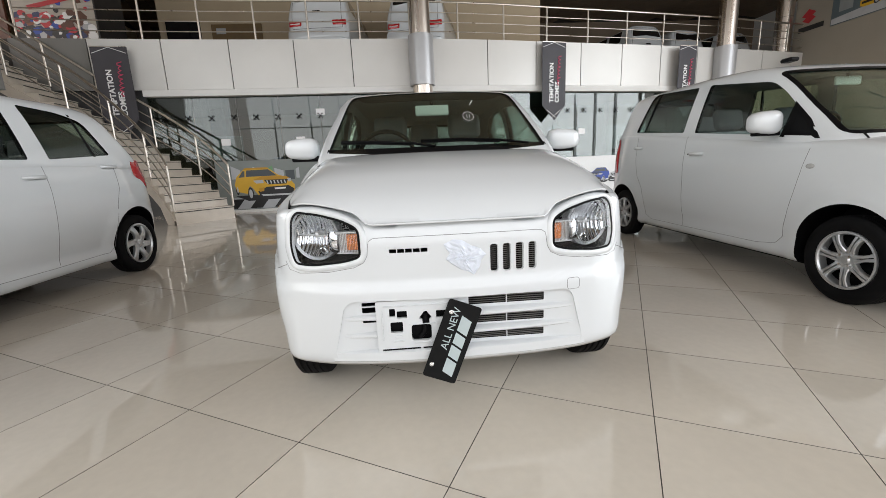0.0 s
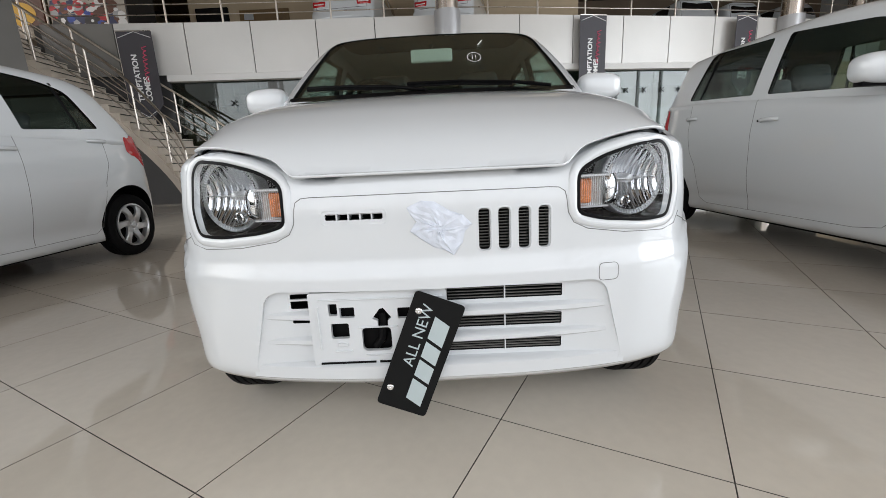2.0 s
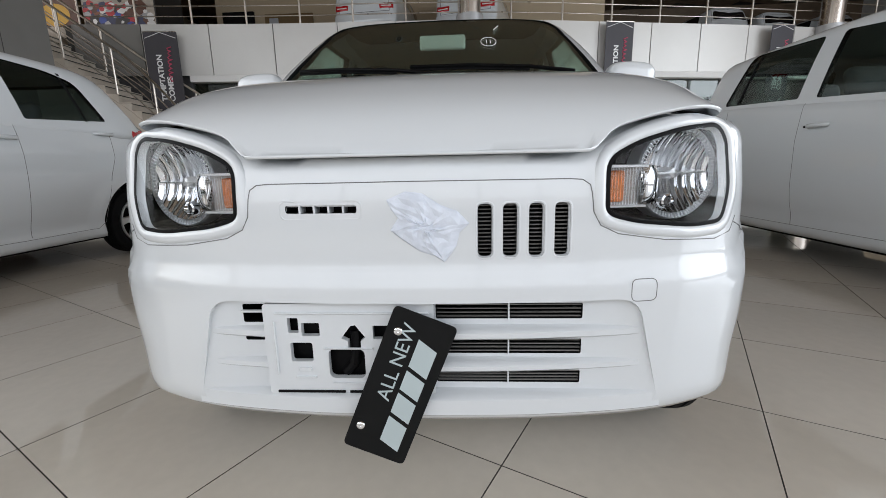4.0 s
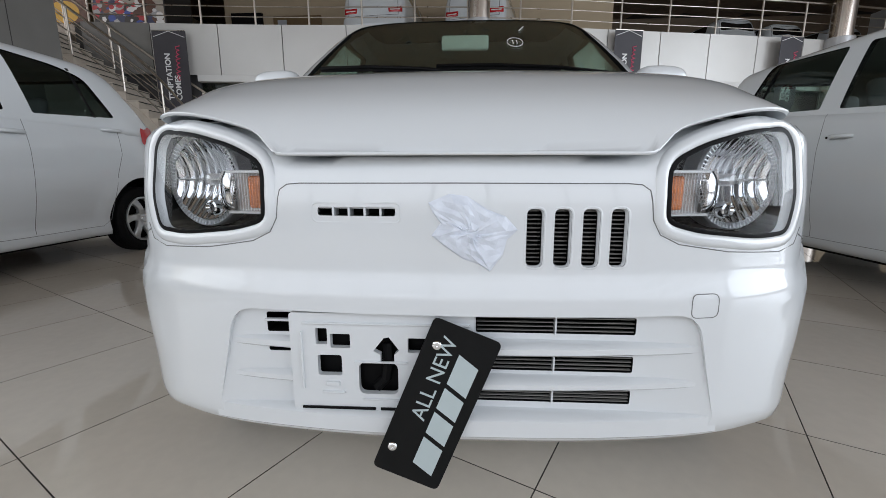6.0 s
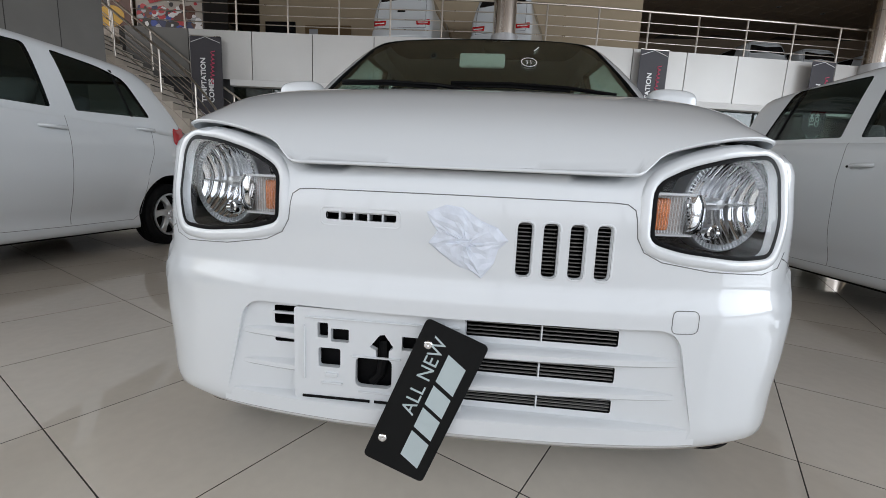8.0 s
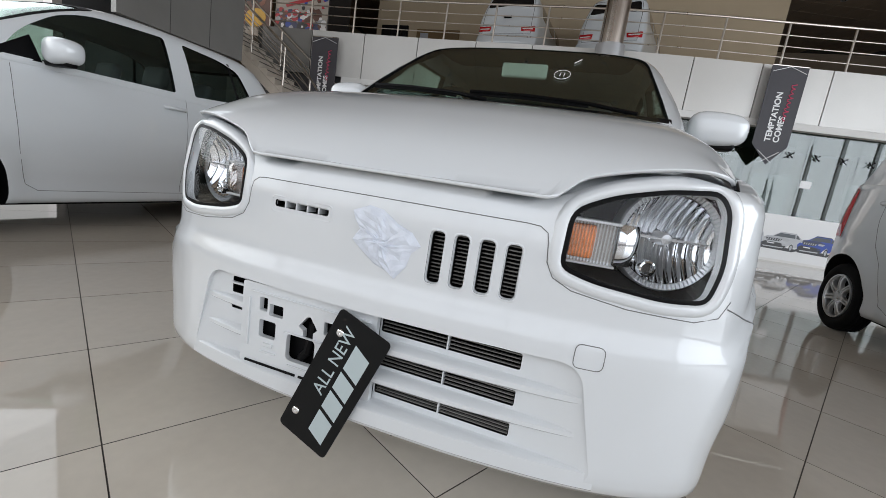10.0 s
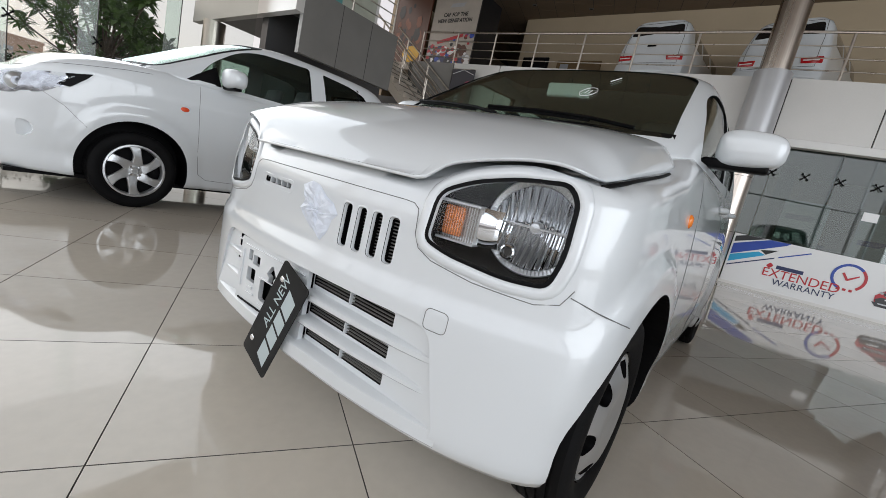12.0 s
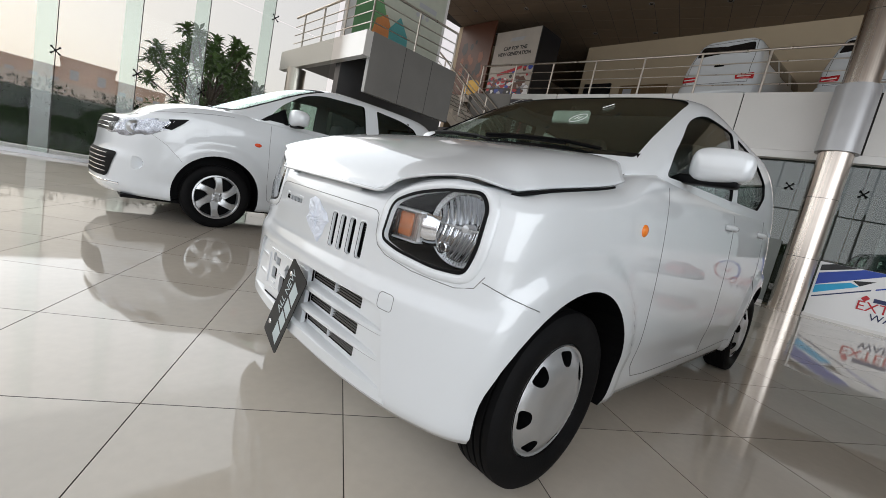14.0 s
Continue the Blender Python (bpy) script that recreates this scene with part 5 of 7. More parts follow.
def wiper(car, tree, pts, lift=0.012):
    got = []
    for a, b in pts:
        h = on_shell(tree, a, b, "y")
        if h:
            got.append(h[0] + h[1] * lift)
    ob = part("wiper", tube(bmesh.new(), got, 0.007, 6), M_BLACK, car, smooth=60)
    low = [p + Vector((0, 0.003, -0.008)) for p in got[1:]]
    part("wiper_blade", tube(bmesh.new(), low, 0.006, 6), M_BLACK, ob)


nose(hatch, alto_src[0])
emblem(hatch, alto_src[0])
for s in (1, -1):
    headlamp(hatch, alto_src[0], s)
hang_tag(hatch)
part("cowl", shell_patch(bmesh.new(), alto_csrc[0], [(-0.63, 0.99), (-0.3, 0.99), (0, 0.99), (0.3, 0.99), (0.63, 0.99), (0.616, 1.096), (0.3, 1.090), (0, 1.090), (-0.3, 1.090), (-0.616, 1.096)], 0.003,
                         rings=(1.0, 0.5)), M_BLACK, hatch, smooth=60)
wiper(hatch, alto_csrc[0], [(0.50, 1.082), (0.34, 1.105), (0.12, 1.118), (-0.1, 1.118)])
wiper(hatch, alto_csrc[0], [(-0.02, 1.082), (-0.15, 1.105), (-0.35, 1.120), (-0.54, 1.128)])
for s in (1, -1):
    mirror(hatch, s * 0.71, 1.13, 1.118, s, (0.205, 0.11, 0.125))
    t = alto_src[0]
    gap = [(s * (0.657 + 0.020 * smooth01(0.18, 0.29, y)), y, HOOD_SIDE(y) - 0.009) for y in (0.19, 0.24, 0.28, 0.35, 0.41, 0.48, 0.55, 0.60, 0.65)]
    part("bonnet_gap", tube(bmesh.new(), gap, 0.005, 8), M_BLACK, hatch, smooth=60)
    surface_tube(hatch, "door_gap", t, [(0.975, 1.0), (0.99, 0.8), (1.01, 0.5), (1.03, 0.32), (1.07, 0.272), (1.2, 0.262), (1.95, 0.262), (2.55, 0.28), (2.63, 0.36), (2.66, 0.5), (2.70, 0.62), (2.75, 0.8), (2.76, 1.06)], "x", s, 0.0016, M_GAP)
    surface_tube(hatch, "door_gap", t, [(1.945, 1.04), (1.945, 0.6), (1.95, 0.265)], "x", s, 0.0016, M_GAP)
    handle(hatch, t, 1.85, 0.94, s, 0.13)
    handle(hatch, t, 2.62, 0.965, s, 0.13)
    h = on_shell(t, 0.80, 0.832, "x", s)
    bm = lathe(bmesh.new(), [(0.010, 0.0001), (0.009, 0.012), (0.004, 0.020), (-0.004, 0.022)], 24, "x")
    bmesh.ops.transform(bm, matrix=Matrix.Translation(h[0]) @ (Matrix() if s > 0 else Matrix.Rotation(math.pi, 4, "Z")), verts=bm.verts)
    part("side_repeater", bm, M_AMBER, hatch, "round amber side repeater", smooth=60)
cabin_fittings(hatch, ALTO, 0.6, 0.92, 1.02, ((-0.31, 1.72), (0.31, 1.72), (0.0, 2.45)), -0.31, (0.0, 1.35, 1.345))
dec = [(0.205 + 0.032 * math.cos(2 * math.pi * k / 24), 1.275 + 0.030 * math.sin(2 * math.pi * k / 24)) for k in range(24)]
surface_tube(hatch, "screen_mark", alto_csrc[0], dec + [dec[0]], "y", 1, 0.0012, M_WHITE)
for x in (0.197, 0.213):
    surface_tube(hatch, "screen_mark", alto_csrc[0], [(x, 1.264), (x, 1.286)], "y", 1, 0.0015, M_WHITE)
surface_tube(hatch, "screen_mark", alto_csrc[0], [(0.235, 1.36), (0.26, 1.392)], "y", 1, 0.002, M_WHITE)


# -- the silver-wheeled hatchback beside the stairs --
def up(z):
    return 1.14 + (z - 1.14) * 1.16 if z > 1.14 else z


CEL = dict(
    half=0.82, step=0.05, rows=28, hump=0.05,
    outline=[(0, 0), (0.3, 0.035), (0.48, 0.09), (0.62, 0.18), (0.73, 0.31), (0.785, 0.45), (0.812, 0.64), (0.82, 0.95), (0.82, 2.9), (0.818, 3.4), (0.80, 3.70), (0.735, 3.90), (0.49, 4.0), (0, 4.02)],
    top=ctop([(0, 0.875), (0.5, 0.885), (0.74, 0.915)], [(0.23, 0.915), (0.4, 1.00), (0.7, 1.085), (1.0, 1.125), (1.3, 1.135), (2.4, 1.16), (3.3, 1.2), (3.98, 1.2)], 0.23),
    bottom=lambda x, y: 0.21 if y < 3.4 else 0.28,
    dF=pchip([(0.2, 0.06), (0.26, 0.02), (0.32, 0.0), (0.5, 0.0), (0.6, 0.025), (0.75, 0.04), (0.9, 0.09), (1.0, 0.13)]),
    dS=pchip([(0.2, 0.06), (0.26, 0.045), (0.34, 0.05), (0.45, 0.03), (0.6, 0.008), (0.75, 0.0), (0.9, 0.004), (1.05, 0.025), (1.15, 0.05), (1.2, 0.06)]),
    dR=pchip([(0.25, 0.03), (0.4, 0.0), (0.7, 0.005), (0.9, 0.025), (1.2, 0.07)]),
    deck=lambda y: 2.0, wheels=(0.92, 3.50), arch_r=0.38, arch_z=0.315, flare=0.018, tyre=(0.303, 0.175), rim=0.207, dish=0.062, nuts=4, tuck=0.02,
    tub=[(-0.68, 1.3), (0.68, 1.3), (0.68, 3.6), (-0.68, 3.6)],
    planes=[((0, 0.36, 0), (0, 1, 0)), ((0, 1.40, 0), (0, 1, 0)), ((0, 2.44, 0), (0, 1, 0)), ((0, 3.32, 0), (0, 1, 0)), ((0, 0, 0.30), (0, 0, 1)), ((0, 0, 0.75), (0, 0, 1))],
    region=lambda c: ("front_bumper" if c.y < 0.36 and c.z < 0.75 else ("door|f" if c.y < 2.44 else "door|r") + ("+" if c.x > 0 else "-") if 1.40 < c.y < 3.32 and c.z > 0.30 and abs(c.x) > 0.685 else "body"),
    cabin=dict(z=[1.08, 1.14] + [up(z) for z in (1.2, 1.27, 1.34, 1.41, 1.47, 1.52, 1.555, 1.58, 1.595, 1.60)], crown=0.03,
               yf=pchip([(1.08, 0.72), (1.14, 0.86), (up(1.3), 1.20), (up(1.45), 1.50), (up(1.55), 1.75), (up(1.6), 2.0)]),
               w=pchip([(1.08, 0.785), (up(1.2), 0.765), (up(1.35), 0.725), (up(1.48), 0.68), (up(1.54), 0.645), (up(1.58), 0.60), (up(1.6), 0.54)]),
               yr=pchip([(1.08, 3.95), (up(1.2), 3.88), (up(1.4), 3.70), (up(1.52), 3.58), (up(1.58), 3.44), (up(1.6), 3.3)]),
               front=[(0.5, 0.02), (0.75, 0.06), (0.88, 0.12), (0.95, 0.22), (0.985, 0.38), (1.0, 0.55)], rear=[(1.0, 0.5), (0.98, 0.25), (0.92, 0.1), (0.8, 0.04), (0.5, 0.01)]),
    side_windows=[rounded([(1.28, 1.145), (1.42, up(1.30)), (1.66, up(1.45)), (1.86, up(1.505)), (2.40, up(1.535)), (2.44, 1.165)], [0.03, 0.1, 0.1, 0.1, 0.03, 0.02]),
                  rounded([(2.63, 1.17), (2.57, up(1.535)), (2.97, up(1.515)), (3.17, up(1.465)), (3.35, 1.22)], [0.02, 0.03, 0.1, 0.06, 0.03])],
    screen=rounded([(-0.68, 1.15), (0.68, 1.15), (0.59, up(1.56)), (-0.59, up(1.56))], 0.06), screen_deep=2.1,
    rear_screen=rounded([(-0.56, 1.22), (0.56, 1.22), (0.5, up(1.52)), (-0.5, up(1.52))], 0.06), rear_from=3.1)
M_LAMPGREY = mat("lamp_housing_grey", (0.40, 0.41, 0.44), 0.15, metal=0.8, var=0.25, vscale=26)
FOG = [(0.275 + 0.055 * math.cos(2 * math.pi * k / 28), 0.50 + 0.055 * math.sin(2 * math.pi * k / 28)) for k in range(28)]
CEL["cuts"] = [("DIFFERENCE", prism(FOG, a, b, "x", M_PAINT)) for a, b in ((0.675, 1.0), (-1.0, -0.675))]


def second_hatch():
    car, src, csrc = car_shell("hatchback_car", CEL, label="white hatchback car with six-spoke alloy wheels", category="car")
    add_wheels(car, CEL, alloy(6, 0.210, 0.30, 0.088))
    t = src[0]
    for s in (1, -1):
        lamp = rounded([(0.085, 0.715), (0.09, 0.79), (0.20, 0.852), (0.36, 0.905), (0.60, 0.955), (0.50, 0.86), (0.36, 0.765), (0.2, 0.71)], 0.025)
        back = part("headlamp", shell_patch(bmesh.new(), t, lamp, 0.003, "x", s, bulge=0.004), M_LAMPGREY, car, "swept-back silver headlamp", smooth=40)
        shell_l = part("lamp_lens", shell_patch(bmesh.new(), t, lamp, 0.009, "x", s, bulge=0.01), M_LENS, back, smooth=60)
        shell_l.visible_shadow = False
        tail_p = rounded([(0.43, 0.84), (0.49, 0.90), (0.47, 0.925), (0.62, 0.962), (0.58, 0.915), (0.50, 0.84)], 0.008)
        part("lamp_shade", shell_patch(bmesh.new(), t, tail_p, 0.0125, "x", s), M_BLACK, back, smooth=60)
        bm = lathe(bmesh.new(), [(0.02, 0.03), (0.0, 0.06), (0.008, 0.064)], 24, "x")
        h = on_shell(t, 0.25, 0.80, "x", s)
        bmesh.ops.transform(bm, matrix=Matrix.Translation(h[0] + h[1] * 0.002) @ pose(0, 0, 0, 0, 0, 0 if s > 0 else 180), verts=bm.verts)
        part("lamp_bowl", bm, M_SILVER, back, smooth=50)
        tl = rounded([(3.60, 1.02), (3.63, 1.17), (3.80, 1.175), (3.93, 0.93), (3.85, 0.86)], 0.02)
        part("tail_lamp", shell_patch(bmesh.new(), t, tl, 0.006, "x", s, bulge=0.008), M_RED, car, "red tail lamp", smooth=60)
        surface_tube(car, "door_gap", t, [(1.33, 1.12), (1.33, 0.9), (1.36, 0.5), (1.39, 0.34), (1.46, 0.295), (2.44, 0.285), (3.05, 0.29), (3.14, 0.34), (3.17, 0.5), (3.22, 0.68), (3.32, 0.9), (3.34, 1.15)], "x", s, 0.0018, M_GAP)
        surface_tube(car, "door_gap", t, [(2.53, 1.16), (2.53, 0.9), (2.50, 0.3)], "x", s, 0.0018, M_GAP)
        surface_tube(car, "bonnet_gap", t, [(0.20, 0.885), (0.40, 0.975), (0.55, 1.01), (0.8, 1.06), (0.98, 1.085)], "x", s, 0.0018, M_GAP)
        surface_tube(car, "panel_gap", t, [(0.32, 0.80), (0.48, 0.70), (0.60, 0.58)], "x", s, 0.0014, M_GAP)
        handle(car, t, 2.42, 1.025, s, 0.2)
        handle(car, t, 3.27, 1.105, s, 0.2)
        divider(car, csrc[0], [(3.145, 1.20), (3.06, up(1.515))], s)
        mirror(car, s * 0.80, 1.53, 1.225, s, (0.25, 0.17, 0.165))
        sail = [(1.22, 1.125), (1.30, 1.19), (1.46, 1.30), (1.50, 1.14)]
        part("mirror_sail", shell_patch(bmesh.new(), csrc[0], sail, 0.002, "x", s, rings=(1.0, 0.5)), M_BLACK, car)
        h = on_shell(t, 1.22, 0.875, "x", s)
        bm = bmesh_ball(1.0, Matrix.Translation(h[0]) @ Matrix.Diagonal((0.012, 0.034, 0.019, 1)))
        part("side_repeater", bm, M_ORANGE, car, "oval orange side repeater", smooth=60)
        tail = part("tail_lamp_inner", shell_patch(bmesh.new(), t, [(s * 0.50, 0.93), (s * 0.72, 0.93), (s * 0.72, 1.14), (s * 0.56, 1.13)], 0.006, "y", -1), M_RED, car, "red tail lamp", smooth=60)
    g = rounded([(-0.46, 0.73), (0.46, 0.73), (0.50, 0.85), (0.3, 0.862), (-0.3, 0.862), (-0.50, 0.85)], 0.03)
    gr = part("grille", shell_patch(bmesh.new(), t, dense(g), 0.006, rings=(1.0, 0.9, 0.75, 0.6, 0.4, 0.2)), M_BLACK, car, "black grille with chrome bars", smooth=60)
    for z in (0.755, 0.795, 0.838):
        surface_tube(gr, "chrome_bar", t, [(-0.40, z), (0.40, z)], "y", 1, 0.006, M_CHROME, 0.005)
    g = rounded([(-0.5, 0.33), (0.5, 0.33), (0.58, 0.56), (-0.58, 0.56)], 0.04)
    gr = part("lower_grille", shell_patch(bmesh.new(), t, dense(g), 0.006, rings=(1.0, 0.9, 0.75, 0.6, 0.4, 0.2)), M_BLACK, car, smooth=60)
    for z in (0.37, 0.41, 0.45, 0.49, 0.53):
        surface_tube(gr, "slat", t, [(-0.48, z), (0.48, z)], "y", 1, 0.005, M_GLOSSBLACK, 0.004)
    surface_tube(car, "lip_trim", t, [(-0.6, 0.29), (0, 0.285), (0.6, 0.29)], "y", 1, 0.012, M_CHROME, 0.0)
    for a in (-0.1, 0.3):
        wiper(car, csrc[0], [(a + 0.1, 1.125), (a, 1.15), (a - 0.3, 1.175)])
    part("cowl", shell_patch(bmesh.new(), csrc[0], [(-0.66, 1.085), (0, 1.085), (0.66, 1.085), (0.645, 1.148), (0, 1.148), (-0.645, 1.148)], 0.003, rings=(1, 0.5)), M_BLACK, car)
    part("underbody", box((-0.66, 0.2, 0.18), (0.66, 3.6, 0.208)), M_BLACK, car)
    cabin_fittings(car, CEL, 0.64, 1.12, 1.10, ((-0.33, 2.2), (0.33, 2.2), (0, 2.95)), -0.33, (0, 1.62, 1.46))
    car.matrix_basis = pose(-3.90, -0.42, 0, 0, 0, 0)
    return car


M_ORANGE = mat("orange_lens", (0.75, 0.08, 0.02), 0.15, coat=0.5)
second_hatch()

# -- the tall hatchback --
WAG = dict(
    half=0.755, step=0.05, rows=26, hump=0.05,
    outline=[(0, 0), (0.3, 0.015), (0.5, 0.05), (0.61, 0.12), (0.69, 0.24), (0.73, 0.4), (0.748, 0.6), (0.755, 0.9), (0.755, 3.25), (0.748, 3.55), (0.72, 3.75), (0.655, 3.85), (0.45, 3.885), (0, 3.895)],
    top=ctop([(0, 0.85), (0.5, 0.86), (0.69, 0.89)], [(0.24, 0.89), (0.5, 0.965), (0.8, 1.03), (1.1, 1.045), (2.2, 1.16), (3.3, 1.25), (3.9, 1.27)], 0.24),
    bottom=lambda x, y: 0.2 if y < 3.4 else 0.3,
    dF=pchip([(0.2, 0.05), (0.26, 0.015), (0.32, 0.0), (0.55, 0.0), (0.75, 0.03), (0.9, 0.07), (1.0, 0.1)]),
    dS=pchip([(0.2, 0.06), (0.25, 0.035), (0.33, 0.035), (0.45, 0.012), (0.6, 0.0), (0.85, 0.0), (1.0, 0.012), (1.15, 0.03), (1.27, 0.045)]),
    dR=pchip([(0.25, 0.03), (0.4, 0.0), (0.7, 0.0), (0.9, 0.02), (1.3, 0.06)]),
    deck=lambda y: 2.0, wheels=(0.71, 3.46), arch_r=0.345, arch_z=0.30, flare=0.014, tyre=(0.285, 0.16), rim=0.185, dish=0.062, nuts=4, tuck=0.02,
    tub=[(-0.63, 1.05), (0.63, 1.05), (0.63, 3.6), (-0.63, 3.6)],
    planes=[((0, 1.13, 0), (0, 1, 0)), ((0, 2.20, 0), (0, 1, 0)), ((0, 3.18, 0), (0, 1, 0)), ((0, 0, 0.285), (0, 0, 1)), ((0, 0.3, 0), (0, 1, 0)), ((0, 0, 0.7), (0, 0, 1))],
    region=lambda c: ("front_bumper" if c.y < 0.3 and c.z < 0.7 else ("door|f" if c.y < 2.20 else "door|r") + ("+" if c.x > 0 else "-") if 1.13 < c.y < 3.18 and c.z > 0.285 and abs(c.x) > 0.635 else "body"),
    cabin=dict(z=[1.0, 1.05, 1.12, 1.2, 1.28, 1.36, 1.44, 1.52, 1.59, 1.63, 1.655, 1.675, 1.685], crown=0.02,
               yf=pchip([(1.0, 0.66), (1.1, 0.78), (1.3, 1.04), (1.5, 1.28), (1.58, 1.41), (1.63, 1.55), (1.665, 1.85), (1.685, 2.1)]),
               w=pchip([(1.0, 0.725), (1.15, 0.715), (1.35, 0.685), (1.52, 0.65), (1.62, 0.62), (1.665, 0.575), (1.685, 0.5)]),
               yr=pchip([(1.0, 3.86), (1.2, 3.83), (1.4, 3.73), (1.58, 3.65), (1.68, 3.54), (1.71, 3.38)]),
               front=[(0.5, 0.02), (0.75, 0.05), (0.88, 0.09), (0.95, 0.16), (0.985, 0.3), (1.0, 0.45)], rear=[(1.0, 0.5), (0.985, 0.2), (0.94, 0.08), (0.84, 0.03), (0.5, 0.01)]),
    side_windows=[rounded([(1.04, 1.075), (1.13, 1.20), (1.37, 1.42), (1.50, 1.505), (2.18, 1.60), (2.245, 1.18)], [0.03, 0.05, 0.08, 0.06, 0.03, 0.02]),
                  rounded([(2.41, 1.195), (2.335, 1.605), (3.08, 1.655), (3.30, 1.258)], [0.02, 0.03, 0.05, 0.04])],
    screen=rounded([(-0.67, 1.075), (0.67, 1.075), (0.585, 1.575), (-0.585, 1.575)], 0.05), screen_deep=2.0,
    rear_screen=rounded([(-0.55, 1.25), (0.55, 1.25), (0.5, 1.60), (-0.5, 1.60)], 0.06), rear_from=3.2)


def tall_hatch():
    car, src, csrc = car_shell("tall_hatchback_car", WAG, label="white tall boxy hatchback car with film-wrapped seats", category="car")
    add_wheels(car, WAG, alloy(7, 0.187, 0.0, 0.062, True))
    t = src[0]
    for s in (1, -1):
        tl = rounded([(3.62, 0.78), (3.63, 1.20), (3.70, 1.21), (3.77, 1.0), (3.75, 0.78)], 0.02)
        part("tail_lamp", shell_patch(bmesh.new(), t, tl, 0.008, "x", s, bulge=0.01), M_RED, car, "tall red tail lamp", smooth=60)
        surface_tube(car, "door_gap", t, [(1.02, 1.02), (1.05, 0.9), (1.12, 0.6), (1.17, 0.36), (1.23, 0.30), (1.4, 0.278), (2.2, 0.275), (2.85, 0.275), (2.97, 0.32), (3.0, 0.5), (3.04, 0.62), (3.14, 0.75), (3.20, 0.95), (3.21, 1.2)], "x", s, 0.0018, M_GAP)
        surface_tube(car, "door_gap", t, [(2.325, 1.17), (2.325, 0.9), (2.30, 0.28)], "x", s, 0.0018, M_GAP)
        handle(car, t, 2.15, 0.985, s, 0.17)
        handle(car, t, 3.17, 1.075, s, 0.15)
        divider(car, csrc[0], [(3.115, 1.25), (2.985, 1.655)], s)
        mirror(car, s * 0.73, 1.30, 1.19, s, (0.23, 0.15, 0.165))
        sail = [(1.0, 1.055), (1.10, 1.19), (1.26, 1.33), (1.30, 1.085)]
        part("mirror_sail", shell_patch(bmesh.new(), csrc[0], sail, 0.002, "x", s, rings=(1.0, 0.5)), M_BLACK, car)
        h = on_shell(t, 1.0, 0.875, "x", s)
        bm = bmesh_ball(1.0, Matrix.Translation(h[0]) @ Matrix.Diagonal((0.010, 0.032, 0.017, 1)))
        part("side_repeater", bm, mat("smoked_lens", (0.42, 0.42, 0.41), 0.15, coat=0.5), car, "clear oval side repeater", smooth=60)
        h = on_shell(t, 2.265, 0.985, "x", s)
        part("lock", bmesh_ball(0.009, Matrix.Translation(h[0])), M_BLACK, car)
        lamp = rounded([(0.10, 0.66), (0.10, 0.83), (0.36, 0.90), (0.44, 0.86), (0.34, 0.68)], 0.03)
        back = part("headlamp", shell_patch(bmesh.new(), t, lamp, 0.003, "x", s, bulge=0.004), M_CHROME, car, "clear chrome headlamp", smooth=20)
        part("lamp_lens", shell_patch(bmesh.new(), t, lamp, 0.009, "x", s, bulge=0.01), M_LENS, back, smooth=60).visible_shadow = False
    g = rounded([(-0.4, 0.68), (0.4, 0.68), (0.42, 0.78), (-0.42, 0.78)], 0.03)
    part("grille", shell_patch(bmesh.new(), t, g, 0.004), M_BLACK, car, smooth=60)
    part("cowl", shell_patch(bmesh.new(), csrc[0], [(-0.62, 1.01), (0, 1.01), (0.62, 1.01), (0.61, 1.088), (0, 1.088), (-0.61, 1.088)], 0.003, rings=(1, 0.5)), M_BLACK, car)
    part("underbody", box((-0.62, 0.2, 0.17), (0.62, 3.5, 0.198)), M_BLACK, car)
    part("roof_aerial", box((-0.5, 1.52, 1.655), (-0.42, 1.62, 1.685), 0.01), M_BLACK, car)
    cabin_fittings(car, WAG, 0.6, 1.02, 1.06, ((-0.31, 1.95), (0.31, 1.95), (0, 2.7)), -0.31, (0, 1.52, 1.5))
    car.matrix_basis = pose(3.285, 0.13, 0, 0, 0, 0)
    return car


tall_hatch()


# ---- printed things, the upper floor and outside ----
def facing(x, off=0.1, z=0.0):
    """A frame on the curved front: its x runs along the front, its y is up and its z points into the hall."""
    s = (wall_y(x + 0.05) - wall_y(x - 0.05)) / 0.1
    k = 1 / math.hypot(1, s)
    t = Vector((k, s * k, 0))
    n = Vector((s * k, -k, 0))
    m = Matrix((t, Vector((0, 0, 1)), n)).transposed().to_4x4()
    m.translation = Vector((x, wall_y(x), z)) + n * off
    return m


def shape(name, poly, material, parent, m, lift=0.0):
    """A flat printed shape, polygon in the frame's x and y."""
    bm = bmesh.new()
    bm.faces.new([bm.verts.new(m @ Vector((a, b, lift))) for a, b in poly])
    return part(name, bm, material, parent)


def disc(cx, cy, r, n=28, sx=1.0):
    return [(cx + sx * r * math.cos(2 * math.pi * k / n), cy + r * math.sin(2 * math.pi * k / n)) for k in range(n)]


